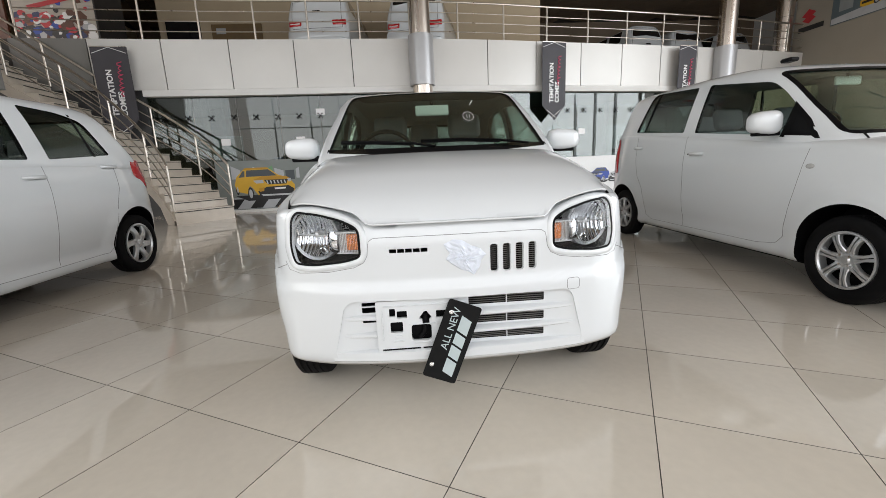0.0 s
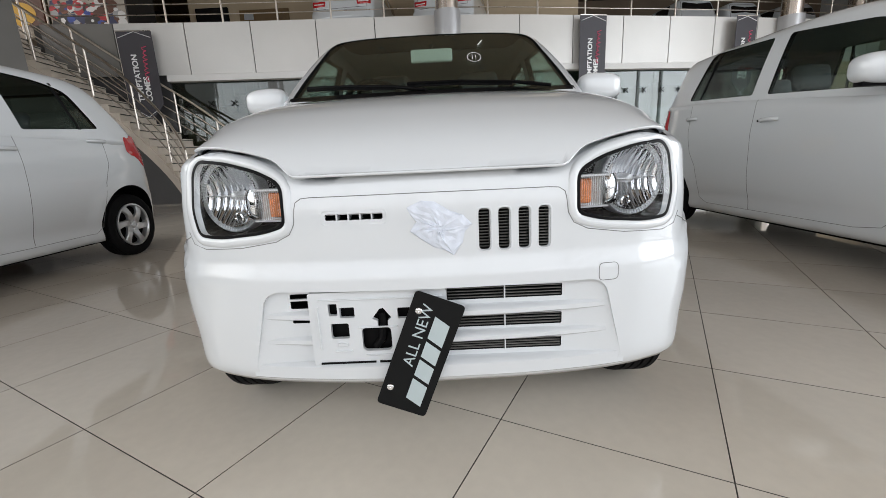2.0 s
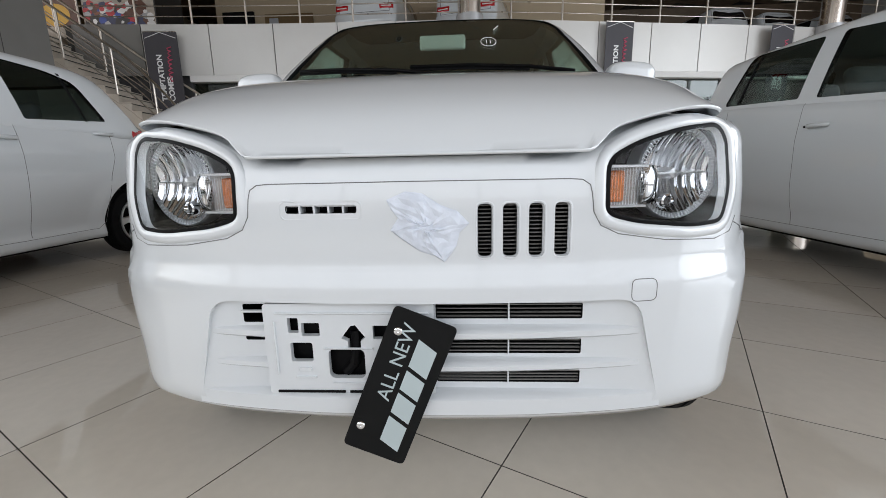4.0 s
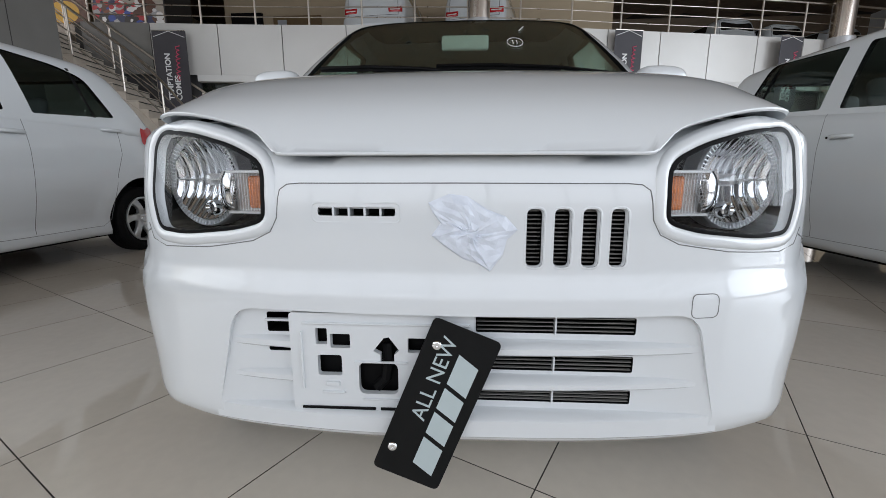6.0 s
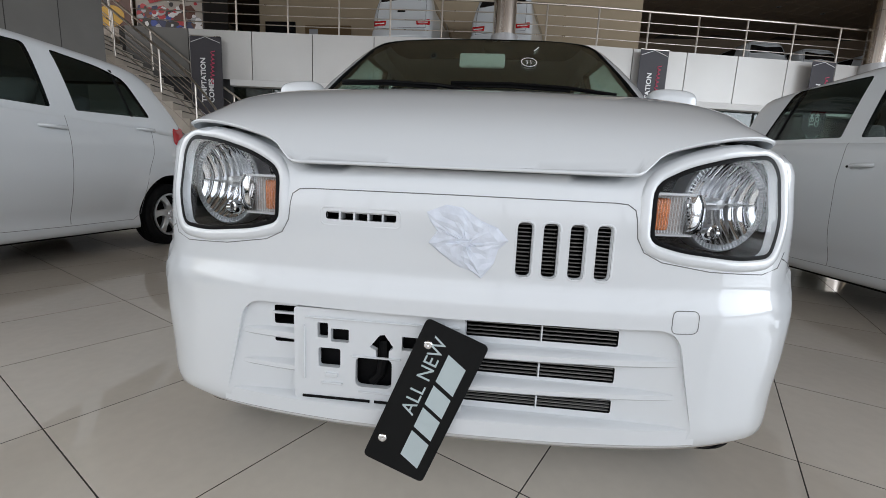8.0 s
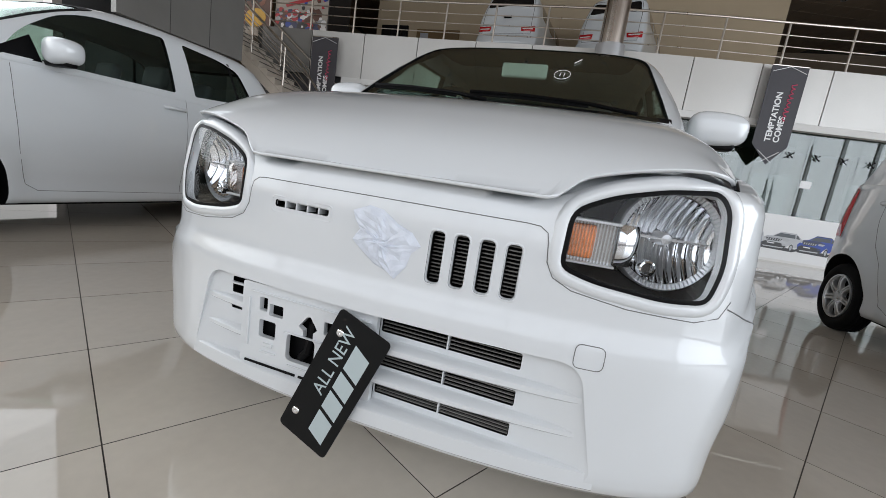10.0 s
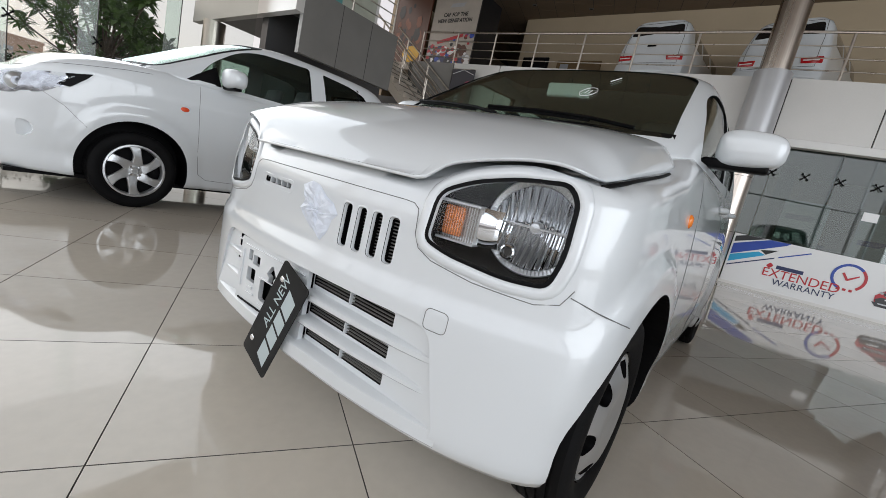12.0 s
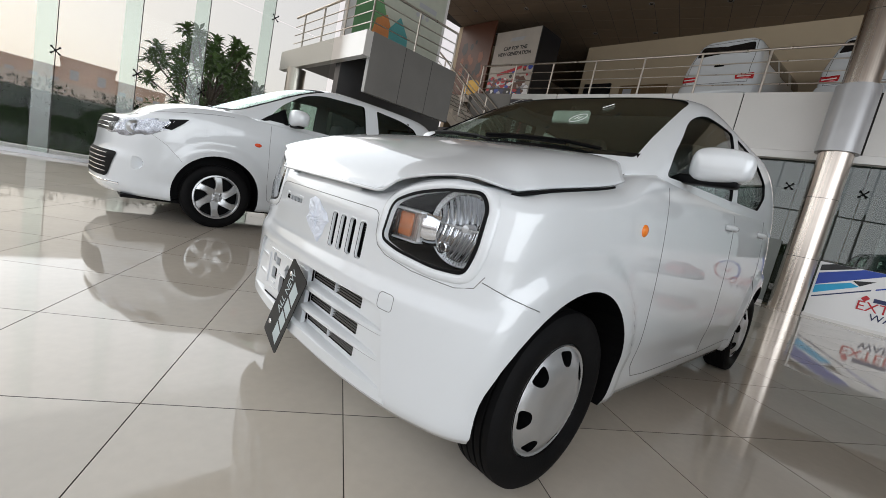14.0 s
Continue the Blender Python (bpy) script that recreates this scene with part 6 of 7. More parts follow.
def printed_car(parent, m, x, y, w, body, s=1, lift=0.002, tall=False):
    """A small printed picture of a car, seen three-quarter: flat colour shapes on the print."""
    h = w * (0.62 if tall else 0.45)

    def P(pts):
        return [(x + s * a * w, y + b * h) for a, b in pts]
    shape("car_print", P([(-0.5, 0.12), (-0.5, 0.42), (-0.40, 0.55), (-0.26, 0.60), (-0.14, 0.92), (0.2, 1.0), (0.38, 0.92), (0.48, 0.58), (0.5, 0.25), (0.46, 0.1), (0.0, 0.02), (-0.4, 0.02)]), body, parent, m, lift)
    shape("car_print", P([(-0.20, 0.62), (-0.11, 0.88), (0.12, 0.94), (0.16, 0.66)]), M_PGLASS, parent, m, lift + 0.001)
    shape("car_print", P([(0.19, 0.66), (0.17, 0.93), (0.33, 0.88), (0.41, 0.62)]), M_PGLASS, parent, m, lift + 0.001)
    shape("car_print", P([(-0.46, 0.2), (-0.46, 0.34), (-0.16, 0.34), (-0.16, 0.2)]), M_PDARK, parent, m, lift + 0.001)
    for a in (-0.06, 0.38):
        shape("car_print", P([(a + 0.085 * math.cos(q), 0.13 + 0.15 * math.sin(q)) for q in [2 * math.pi * k / 16 for k in range(16)]]), M_PDARK, parent, m, lift + 0.0015)
        shape("car_print", P([(a + 0.045 * math.cos(q), 0.13 + 0.085 * math.sin(q)) for q in [2 * math.pi * k / 12 for k in range(12)]]), M_PGREY, parent, m, lift + 0.002)
    shape("car_print", P([(-0.48, 0.42), (-0.41, 0.52), (-0.36, 0.42)]), M_WHITE, parent, m, lift + 0.0015)


def printed_suv(parent, m, x, y, w, h, lift, body, bonnet_print, flip=False):
    """A printed car seen three-quarter, nose to its right, or to its left when flipped; unit coordinates, origin bottom left."""
    def put(name, pts, material, up):
        shape(name, [(x + (1 - a if flip else a) * w, y + b * h) for a, b in pts], material, parent, m, lift + up * 0.0006)

    def oval(cx, cy, rx, ry, n=18):
        return [(cx + rx * math.cos(2 * math.pi * k / n), cy + ry * math.sin(2 * math.pi * k / n)) for k in range(n)]
    put("car_shadow", [(0.0, 0.18), (0.2, 0.02), (0.95, 0.06), (1.02, 0.22)], M_PDARK, 0)
    for cx, cy, rx, ry in ((0.04, 0.36, 0.028, 0.15), (0.25, 0.23, 0.05, 0.20), (0.86, 0.20, 0.06, 0.13)):
        put("tyre_print", oval(cx, cy, rx, ry), M_PDARK, 1)
    put("body_print", [(0.005, 0.51), (0.045, 0.74), (0.17, 0.95), (0.59, 0.96), (0.735, 0.77), (0.905, 0.67), (1.0, 0.46), (0.985, 0.23), (0.92, 0.18), (0.375, 0.18), (0.30, 0.38), (0.25, 0.47),
                       (0.215, 0.38), (0.20, 0.23), (0.03, 0.31)], body, 2)
    put("roof_print", [(0.17, 0.95), (0.59, 0.96), (0.57, 1.0), (0.2, 1.0)], bonnet_print, 2)
    put("window_print", [(0.20, 0.74), (0.22, 0.93), (0.58, 0.94), (0.72, 0.745)], M_PGLASS, 3)
    put("window_print", [(0.08, 0.72), (0.155, 0.91), (0.19, 0.91), (0.18, 0.735)], M_PGLASS, 3)
    put("bonnet_print", [(0.30, 0.63), (0.47, 0.74), (0.87, 0.72), (0.94, 0.63)], bonnet_print, 3)
    put("grille_print", [(0.49, 0.63), (0.895, 0.63), (0.86, 0.49), (0.55, 0.49)], M_PDARK, 4)
    for k in range(6):
        a = 0.53 + k * 0.058
        put("slat_print", [(a, 0.61), (a + 0.022, 0.61), (a + 0.034, 0.51), (a + 0.014, 0.51)], M_PSILVER, 5)
    put("lamp_print", [(0.31, 0.62), (0.475, 0.63), (0.485, 0.54), (0.36, 0.53)], M_PGREY, 4)
    put("lamp_print", [(0.88, 0.65), (0.945, 0.65), (0.94, 0.56), (0.895, 0.55)], M_PGREY, 4)
    put("bumper_print", [(0.375, 0.30), (0.53, 0.42), (0.90, 0.44), (0.985, 0.33), (0.95, 0.16), (0.40, 0.16)], M_PDARK, 4)
    put("lip_print", [(0.42, 0.20), (0.93, 0.20), (0.91, 0.15), (0.45, 0.15)], M_PSILVER, 5)
    put("fog_print", [(0.39, 0.38), (0.485, 0.41), (0.475, 0.30), (0.405, 0.28)], bonnet_print, 5)
    put("word_bar", [(0.655, 0.385), (0.845, 0.395), (0.84, 0.345), (0.66, 0.335)], M_WHITE, 5)
    for cx, cy, rx, ry in ((0.25, 0.23, 0.030, 0.135), (0.04, 0.36, 0.014, 0.09)):
        put("rim_print", oval(cx, cy, rx, ry), M_PGREY, 3)


def pm(name, c, r=0.4):
    return mat(name, c, r, var=0.05, vscale=5)


M_PGLASS, M_PDARK, M_PGREY = pm("print_glass", (0.06, 0.07, 0.08)), pm("print_black", (0.012, 0.012, 0.014)), pm("print_grey", (0.42, 0.43, 0.45))
M_PRED, M_PBLUE, M_PCYAN, M_PYEL = pm("print_red", (0.45, 0.02, 0.03)), pm("print_blue", (0.02, 0.06, 0.35)), pm("print_cyan", (0.03, 0.36, 0.62)), pm("print_yellow", (0.62, 0.36, 0.02))
M_PGREEN, M_PORANGE, M_PTEAL, M_PBROWN = pm("print_green", (0.14, 0.30, 0.14)), pm("print_orange", (0.55, 0.22, 0.08)), pm("print_teal", (0.10, 0.32, 0.32)), pm("print_brown", (0.10, 0.035, 0.018))
M_PWINE = pm("print_wine", (0.30, 0.012, 0.02))
M_PGOLD = pm("print_gold", (0.48, 0.25, 0.015))
M_PRUST = pm("print_rust", (0.22, 0.07, 0.03))
M_PSILVER, M_PNAVY = pm("print_silver", (0.50, 0.51, 0.53)), pm("print_navy", (0.02, 0.03, 0.10))


def hoarding():
    """White printed boards that stand in front of the office glass."""
    h = empty("hoarding", label="white printed hoarding with stripes, clock and small cars", category="hoarding")
    part("board", ribbon(front_pts(0.52, 9.2, 0.3, off=0.10), 0.05, 1.03, 0.05), M_WHITE, h)
    part("plinth", ribbon(front_pts(0.50, 9.2, 0.3, off=0.125), 0.0, 0.055, 0.10), M_WHITEWALL, h)
    m = facing(0.5, 0.105)

    def band(pts, material, lift=0.0):
        bm = bmesh.new()
        bm.faces.new([bm.verts.new(facing(a, 0.104 + lift) @ Vector((0, b, 0))) for a, b in pts])
        part("stripe", bm, material, h)
    band([(0.55, 0.86), (0.55, 0.97), (0.72, 1.028), (1.05, 1.028)], M_PDARK)
    band([(0.55, 0.60), (0.55, 0.82), (1.10, 1.028), (1.42, 1.028), (1.36, 0.98)], M_PBLUE)
    band([(0.55, 0.44), (0.55, 0.59), (0.98, 0.76), (1.10, 0.72)], M_PCYAN)
    band([(1.0, 0.80), (1.10, 0.73), (1.28, 0.86)], M_PDARK)
    band([(0.55, 0.36), (0.55, 0.385), (1.25, 0.715), (1.25, 0.69)], M_PNAVY)
    band([(1.30, 0.715), (1.30, 0.74), (1.74, 0.945), (1.76, 0.93)], M_PBLUE)
    for word, size, x, z, material in (("EXTENDED", 0.235, 1.72, 0.41, M_PRED), ("WARRANTY", 0.17, 1.80, 0.25, M_PNAVY)):
        t = wrap_text(word, size, material, "lettering")
        t.transform(facing(x, 0.1045) @ Matrix.Translation((0, z, 0)))
        link_me("lettering", t, None, h)
    shape("logo_bar", [(-0.20, -0.035), (0.22, -0.035), (0.22, 0.035), (-0.20, 0.035)], M_PNAVY, h, facing(1.52, 0.1045) @ Matrix.Translation((0, 0.545, 0)))
    shape("logo_mark", [(-0.05, 0.0), (0.0, 0.055), (0.05, 0.02), (0.05, 0.0), (0.0, -0.055), (-0.05, -0.02)], M_PRED, h, facing(1.22, 0.1045) @ Matrix.Translation((0, 0.55, 0)))
    cm = facing(2.36, 0.1045) @ Matrix.Translation((0, 0.66, 0))
    for k in range(40):
        a, b = 2 * math.pi * (k / 48) - 0.9, 2 * math.pi * ((k + 1) / 48) - 0.9
        shape("clock_ring", [(0.21 * math.cos(a), 0.21 * math.sin(a)), (0.255 * math.cos(a), 0.255 * math.sin(a)), (0.255 * math.cos(b), 0.255 * math.sin(b)), (0.21 * math.cos(b), 0.21 * math.sin(b))],
              M_PBLUE if 12 < k else M_PRED, h, cm)
    shape("clock_hand", [(-0.11, 0.06), (-0.03, -0.06), (0.0, -0.06), (0.14, 0.05), (0.13, 0.07), (-0.01, -0.02), (-0.08, 0.08)], M_PRED, h, cm)
    for k in range(3):
        shape("clock_dash", [(0.06 - k * 0.09, -0.25), (0.11 - k * 0.09, -0.25), (0.11 - k * 0.09, -0.205), (0.06 - k * 0.09, -0.205)], M_PRED, h, cm)
    for x, w, h_p, body, shade_p in ((3.22, 0.92, 0.46, M_PRED, M_PWINE), (3.93, 0.66, 0.48, M_PSILVER, M_PGREY), (4.62, 0.84, 0.42, M_PSILVER, M_PGREY), (5.32, 0.78, 0.44, M_PBLUE, M_PNAVY),
                                     (6.05, 0.8, 0.42, M_PGREY, M_PSILVER), (6.8, 0.82, 0.44, M_PRED, M_PWINE), (7.55, 0.8, 0.42, M_PSILVER, M_PGREY)):
        printed_suv(h, facing(x, 0.1045), -w / 2, 0.25, w, h_p, 0.001, body, shade_p, True)
    # printed board by the stairs
    p = empty("poster_board", label="street scene poster with a yellow compact car", category="poster")
    part("board", ribbon(front_pts(-5.0, -0.1, 0.4, off=0.02), 0.06, 1.28, 0.03), pm("print_street", (0.20, 0.22, 0.21)), p)
    part("plinth", ribbon(front_pts(-5.0, -0.1, 0.4, off=0.06), 0.0, 0.06, 0.10), M_WHITEWALL, p)
    pmx = facing(-3.9, 0.026)
    rng = random.Random(7)
    for k in range(16):
        x = -1.0 + k * 0.26
        z = rng.uniform(0.75, 0.85)
        shape("print_block", [(x, z), (x + 0.22, z), (x + 0.22, z + rng.uniform(0.2, 0.42)), (x, z + rng.uniform(0.2, 0.42))], rng.choice([M_PTEAL, M_PGREY, M_PGLASS, M_PGREEN]), p, pmx, 0.001)
    shape("print_road", [(-1.05, 0.08), (3.6, 0.08), (3.6, 0.36), (-1.05, 0.36)], M_PGREY, p, pmx, 0.001)
    for k in range(7):
        shape("print_road", [(-1.0 + k * 0.6, 0.09), (-0.7 + k * 0.6, 0.09), (-0.5 + k * 0.6, 0.33), (-0.8 + k * 0.6, 0.33)], M_PDARK, p, pmx, 0.0015)
    printed_suv(p, pmx, -0.70, 0.26, 1.46, 0.84, 0.003, M_PYEL, M_PGOLD)


def banner(x, z_top, w, h, off=0.22):
    b = empty("banner", label="charcoal hanging banner lettered TEMPTATION COMES", category="banner", group="hanging banners")
    m = facing(x, off)
    pts = [(-w / 2, z_top), (w / 2, z_top), (w / 2, z_top - h * 0.80), (0.02, z_top - h), (-w / 2, z_top - h * 0.80)]
    bm = bmesh.new()
    a = [bm.verts.new(m @ Vector((p, q, 0.0))) for p, q in pts]
    c = [bm.verts.new(m @ Vector((p, q, -0.012))) for p, q in pts]
    bm.faces.new(a), bm.faces.new(c)
    for i in range(5):
        bm.faces.new((a[i], a[(i + 1) % 5], c[(i + 1) % 5], c[i]))
    part("cloth", bm, M_BANNER, b)
    for s in (1, -1):
        part("chevron", tube(bmesh.new(), [m @ Vector((s * w * 0.46, z_top - 0.13 * w / 0.7, 0.004)), m @ Vector((0, z_top - 0.015, 0.004))], 0.007, 6), M_WHITE, b)
        part("chevron", tube(bmesh.new(), [m @ Vector((s * w * 0.30, z_top - h * 0.86, 0.004)), m @ Vector((-s * w * 0.12, z_top - h * 0.97, 0.004))], 0.007, 6), M_WHITE, b)
    for word, size, dx, material in (("TEMPTATION", 0.165, -0.07, M_WHITE), ("COMES", 0.165, 0.095, M_WHITE)):
        t = wrap_text(word, size, material, "lettering", bold=0.005)
        lo = min(v.co.x for v in t.vertices)
        t.transform(m @ Matrix.Translation((dx * w / 0.7, z_top - h * 0.79 + 0.05, 0.004)) @ Matrix.Rotation(math.pi / 2, 4, "Z") @ Matrix.Translation((-lo, 0, 0)))
        link_me("lettering", t, None, b)
    # script word that cannot be read: a slanted stroke
    pts = [m @ Vector((w * (0.17 + 0.006 * k / 4) + 0.045 * math.sin(k * 1.45) * (1 - 0.3 * math.sin(k * 0.5)), z_top - h * 0.55 + k * 0.021 + 0.012 * math.cos(k * 1.45), 0.005)) for k in range(37)]
    part("script", tube(bmesh.new(), pts, 0.010, 6), M_PINK, b)
    part("hanger", tube(bmesh.new(), [m @ Vector((-w / 2, z_top, 0)), m @ Vector((w / 2, z_top, 0))], 0.012, 6), M_STEEL, b)


def van(x, y, turn, w=1.62):
    """A white van, its tail towards the railing; built nose away."""
    car = empty("van", pose(x, y, FLOOR2, 0, 0, turn), label="white van parked tail to the railing", category="van", group="vans upstairs")
    hw = w / 2
    ctrl = [(0, 0), (hw * 0.6, 0.01), (hw * 0.9, 0.04), (hw * 0.985, 0.12), (hw, 0.3), (hw, 3.4), (hw * 0.95, 3.8), (hw * 0.6, 4.0), (0, 4.05)]
    rings = []
    for z in (0.30, 0.38, 0.45, 0.62, 0.8, 0.98, 1.1, 1.25, 1.4, 1.55, 1.68, 1.76, 1.81, 1.84):
        ins = 0.03 if z < 0.35 else 0.0 if z < 0.9 else 0.16 * ((z - 0.9) / 0.9) ** 1.4 + 0.12 * max(0, (z - 1.70) / 0.14) ** 2
        yr = 0.0 if z < 0.5 else 0.05 if z < 1.0 else 0.05 + 0.24 * ((z - 1.0) / 0.8) ** 1.2
        z *= 0.915
        rings.append([(max(0.0, a * (1 - ins / hw)), b + yr * (1 - b / 4.05), z) for a, b in half_outline(ctrl, 0.12)])
    me = ring_solid(rings, lambda f, xx, yy, zz: zz + 0.05 * (1 - f * f) * smooth01(0.25, 0.8, yy))
    me.materials.append(M_PAINT)
    src = source_of(me)
    link_me("body", me, None, car, smooth=50)
    t = src[0]
    win = rounded([(-hw * 0.76, 1.28), (hw * 0.76, 1.28), (hw * 0.68, 1.56), (-hw * 0.68, 1.56)], 0.06)
    part("rear_window", shell_patch(bmesh.new(), t, win, 0.006), M_GLOSSBLACK, car, smooth=60)
    bm = bmesh.new()
    shell_ring(bm, t, [(offset_poly(win, 0.03), 0.0), (offset_poly(win, 0.02), 0.014), (offset_poly(win, 0.0), 0.012)])
    part("window_frame", bm, M_PAINT, car, smooth=60)
    for s in (1, -1):
        lamp = rounded([(s * hw * 0.52, 0.66), (s * hw * 0.93, 0.66), (s * hw * 0.93, 0.80), (s * hw * 0.50, 0.78)], 0.02)
        lo = part("tail_lamp", shell_patch(bmesh.new(), t, lamp, 0.012), M_RED, car, "red and clear tail lamp", smooth=60)
        part("lamp_band", shell_patch(bmesh.new(), t, [(s * hw * 0.56, 0.71), (s * hw * 0.88, 0.71), (s * hw * 0.88, 0.735), (s * hw * 0.56, 0.735)], 0.016), M_WHITE, lo)
        for a in (0.7, 1.6, 2.6):
            sw = rounded([(a, 1.2), (a + 0.75, 1.2), (a + 0.75, 1.6), (a, 1.6)], 0.06)
            part("side_window", shell_patch(bmesh.new(), t, sw, 0.004, "x", s), M_GLOSSBLACK, car, smooth=60)
    part("tail_handle", shell_patch(bmesh.new(), t, rounded([(-0.11, 0.98), (0.11, 0.98), (0.10, 1.03), (-0.10, 1.03)], 0.01), 0.012), M_BLACK, car)
    part("number_recess", shell_patch(bmesh.new(), t, rounded([(-0.22, 0.68), (0.22, 0.68), (0.22, 0.80), (-0.22, 0.80)], 0.02), 0.004, bulge=-0.012), M_PAINT, car, smooth=60)
    part("bumper", shell_patch(bmesh.new(), t, rounded([(-hw * 0.97, 0.34), (hw * 0.97, 0.34), (hw * 0.97, 0.56), (-hw * 0.97, 0.56)], 0.05), 0.035, rings=(1.0, 0.9, 0.5)), M_PAINT, car, smooth=60)
    surface_tube(car, "tailgate_gap", t, [(-hw * 0.82, 0.60), (-hw * 0.80, 1.2), (-hw * 0.72, 1.62), (hw * 0.72, 1.62), (hw * 0.80, 1.2), (hw * 0.82, 0.60), (-hw * 0.82, 0.60)], "y", 1, 0.005, M_JOINT)
    for yw in (0.75, 3.2):
        for s in (1, -1):
            bm = tyre(bmesh.new(), 0.29, 0.18, 0.17, 32)
            bmesh.ops.transform(bm, matrix=pose(s * (hw - 0.09), yw, 0.29), verts=bm.verts)
            part("tyre", bm, M_RUBBER, car, smooth=40)
    return car


def upstairs():
    van(-2.40, 10.45, -6)
    van(0.16, 10.70, -14)
    for x, y, turn in ((9.0, 14.3, 10), (11.1, 14.95, 12), (13.5, 15.4, 14)):
        van(x, y, turn)
    # poster box at the head of the stairs
    b = empty("poster_box", label="tall white box printed CAR FOR THE NEW GENERATION", category="display")
    part("body", box((-9.85, 10.5, FLOOR2), (-7.9, 11.6, 6.75)), pm("print_ground", (0.44, 0.40, 0.35)), b)
    m = Matrix.Translation((-8.87, 10.497, 0)) @ Matrix.Rotation(math.pi / 2, 4, "X")
    for word, z in (("CAR FOR THE", 6.14), ("NEW GENERATION", 5.95)):
        t = wrap_text(word, 0.165, M_PDARK, "lettering", bold=0.006)
        t.transform(m @ Matrix.Translation((0, z, 0.003)))
        link_me("lettering", t, None, b)
    shape("logo_bar", [(-0.3, 6.38), (0.28, 6.38), (0.36, 6.50), (-0.22, 6.50)], M_PGREY, b, m, 0.003)
    rng = random.Random(3)
    cols = [M_PRED, M_PRED, M_WHITE, M_PBLUE, M_PDARK, M_PGREY, M_PBROWN, M_PRED, M_WHITE]
    for k in range(26):
        x, z, r = -0.8 + 1.6 * (k % 9) / 8, 4.35 + 0.3 * (k // 9) + rng.uniform(-0.06, 0.06), rng.uniform(0.12, 0.2)
        shape("print_block", [(min(max(x + r * math.cos(q), -0.97), 0.97), z + r * math.sin(q)) for q in (0.2, 1.3, 2.2, 3.3, 4.4, 5.4)], rng.choice([M_PBROWN, M_PNAVY, M_PRED, M_PDARK, M_PRUST]), b, m, 0.0015 + k * 0.00004)
    for k in range(130):
        x, z = rng.uniform(-0.92, 0.88), rng.uniform(4.25, 5.68)
        if z > 5.0 + 0.55 * (x + 0.9) / 1.8 + 0.1:
            continue
        r = rng.uniform(0.04, 0.15)
        n = rng.randint(5, 8)
        a0 = rng.uniform(0, 6)
        shape("print_block", [(min(max(x + r * rng.uniform(0.6, 1.2) * math.cos(a0 + 6.283 * q / n), -0.97), 0.97), z + 0.7 * r * math.sin(a0 + 6.283 * q / n)) for q in range(n)], rng.choice(cols), b, m, 0.003 + k * 0.00004)
    shape("print_block", [(-0.8, 4.3), (0.75, 4.3), (0.7, 4.48), (-0.7, 4.52)], M_PBLUE, b, m, 0.0095)
    shape("print_roof", [(-0.55, 5.2), (0.5, 5.42), (0.5, 5.52), (-0.6, 5.3)], M_PRED, b, m, 0.010)
    part("dark_side", box((-7.896, 10.5, FLOOR2), (-7.86, 11.6, 6.75)), M_PDARK, b)
    p = empty("wall_poster", label="dark brown printed panel beside the stair head", category="poster")
    part("board", box((-11.7, 10.42, FLOOR2), (-9.95, 10.48, 7.2)), M_PBROWN, p)
    m2 = Matrix.Translation((-10.8, 10.417, 0)) @ Matrix.Rotation(math.pi / 2, 4, "X")
    for k in range(40):
        x, z = rng.uniform(-0.75, 0.75), rng.uniform(4.3, 6.6)
        r = rng.uniform(0.06, 0.2)
        shape("print_block", [(x + r * math.cos(q), z + 1.5 * r * math.sin(q)) for q in (0, 1.1, 2.3, 3.4, 4.6, 5.5)], rng.choice([M_PDARK, M_PRUST, M_PBROWN, M_PBROWN, M_PDARK]), p, m2, 0.002 + k * 0.00005)
    shape("print_oval", disc(0.25, 4.85, 0.28, 20, 1.5), M_PYEL, p, m2, 0.0055)
    # screen and notice boards on the wall behind
    w = part("wall_mezzanine", box((-8.0, 13.6, FLOOR2), (4.6, 13.75, CEIL)), M_WALL, label="beige plaster wall of the upper floor", kind="structure", category="wall")
    tv = empty("television", label="black flat television on the wall", category="television")
    part("case", box((-7.75, 13.50, 4.98), (-6.70, 13.58, 5.85), 0.01), M_BLACK, tv)
    part("screen", box((-7.71, 13.49, 5.02), (-6.74, 13.502, 5.81)), M_GLOSSBLACK, tv)
    nb = empty("notice_board", label="brown wooden notice board on the wall", category="board")
    part("frame", box((-6.35, 13.53, 4.9), (-4.75, 13.58, 5.75), 0.01), pm("board_wood", (0.16, 0.10, 0.04), 0.5), nb)
    part("sheet", box((-6.2, 13.52, 5.45), (-5.9, 13.532, 5.62)), M_PGREY, nb)
    part("sheet", box((-5.5, 13.52, 4.95), (-4.9, 13.532, 5.2)), M_PYEL, nb)
    # logo and picture on the far side wall
    s = empty("wall_sign", label="red mark and dark lettering bar on white wall", category="sign")
    m3 = Matrix.Translation((12.992, 0, 0)) @ Matrix.Rotation(-math.pi / 2, 4, "Z") @ Matrix.Rotation(math.pi / 2, 4, "X")
    shape("logo_mark", [(-12.24, 5.20), (-12.02, 5.38), (-11.76, 5.24), (-11.88, 5.17), (-11.76, 5.08), (-11.98, 4.94), (-12.22, 5.06), (-12.10, 5.13)], M_PRED, s, m3, 0.003)
    shape("logo_bar", [(-12.32, 4.72), (-11.46, 4.72), (-11.46, 4.87), (-12.32, 4.87)], M_PDARK, s, m3, 0.003)
    q = empty("wall_picture", label="large framed photograph print in grey and blue", category="picture")
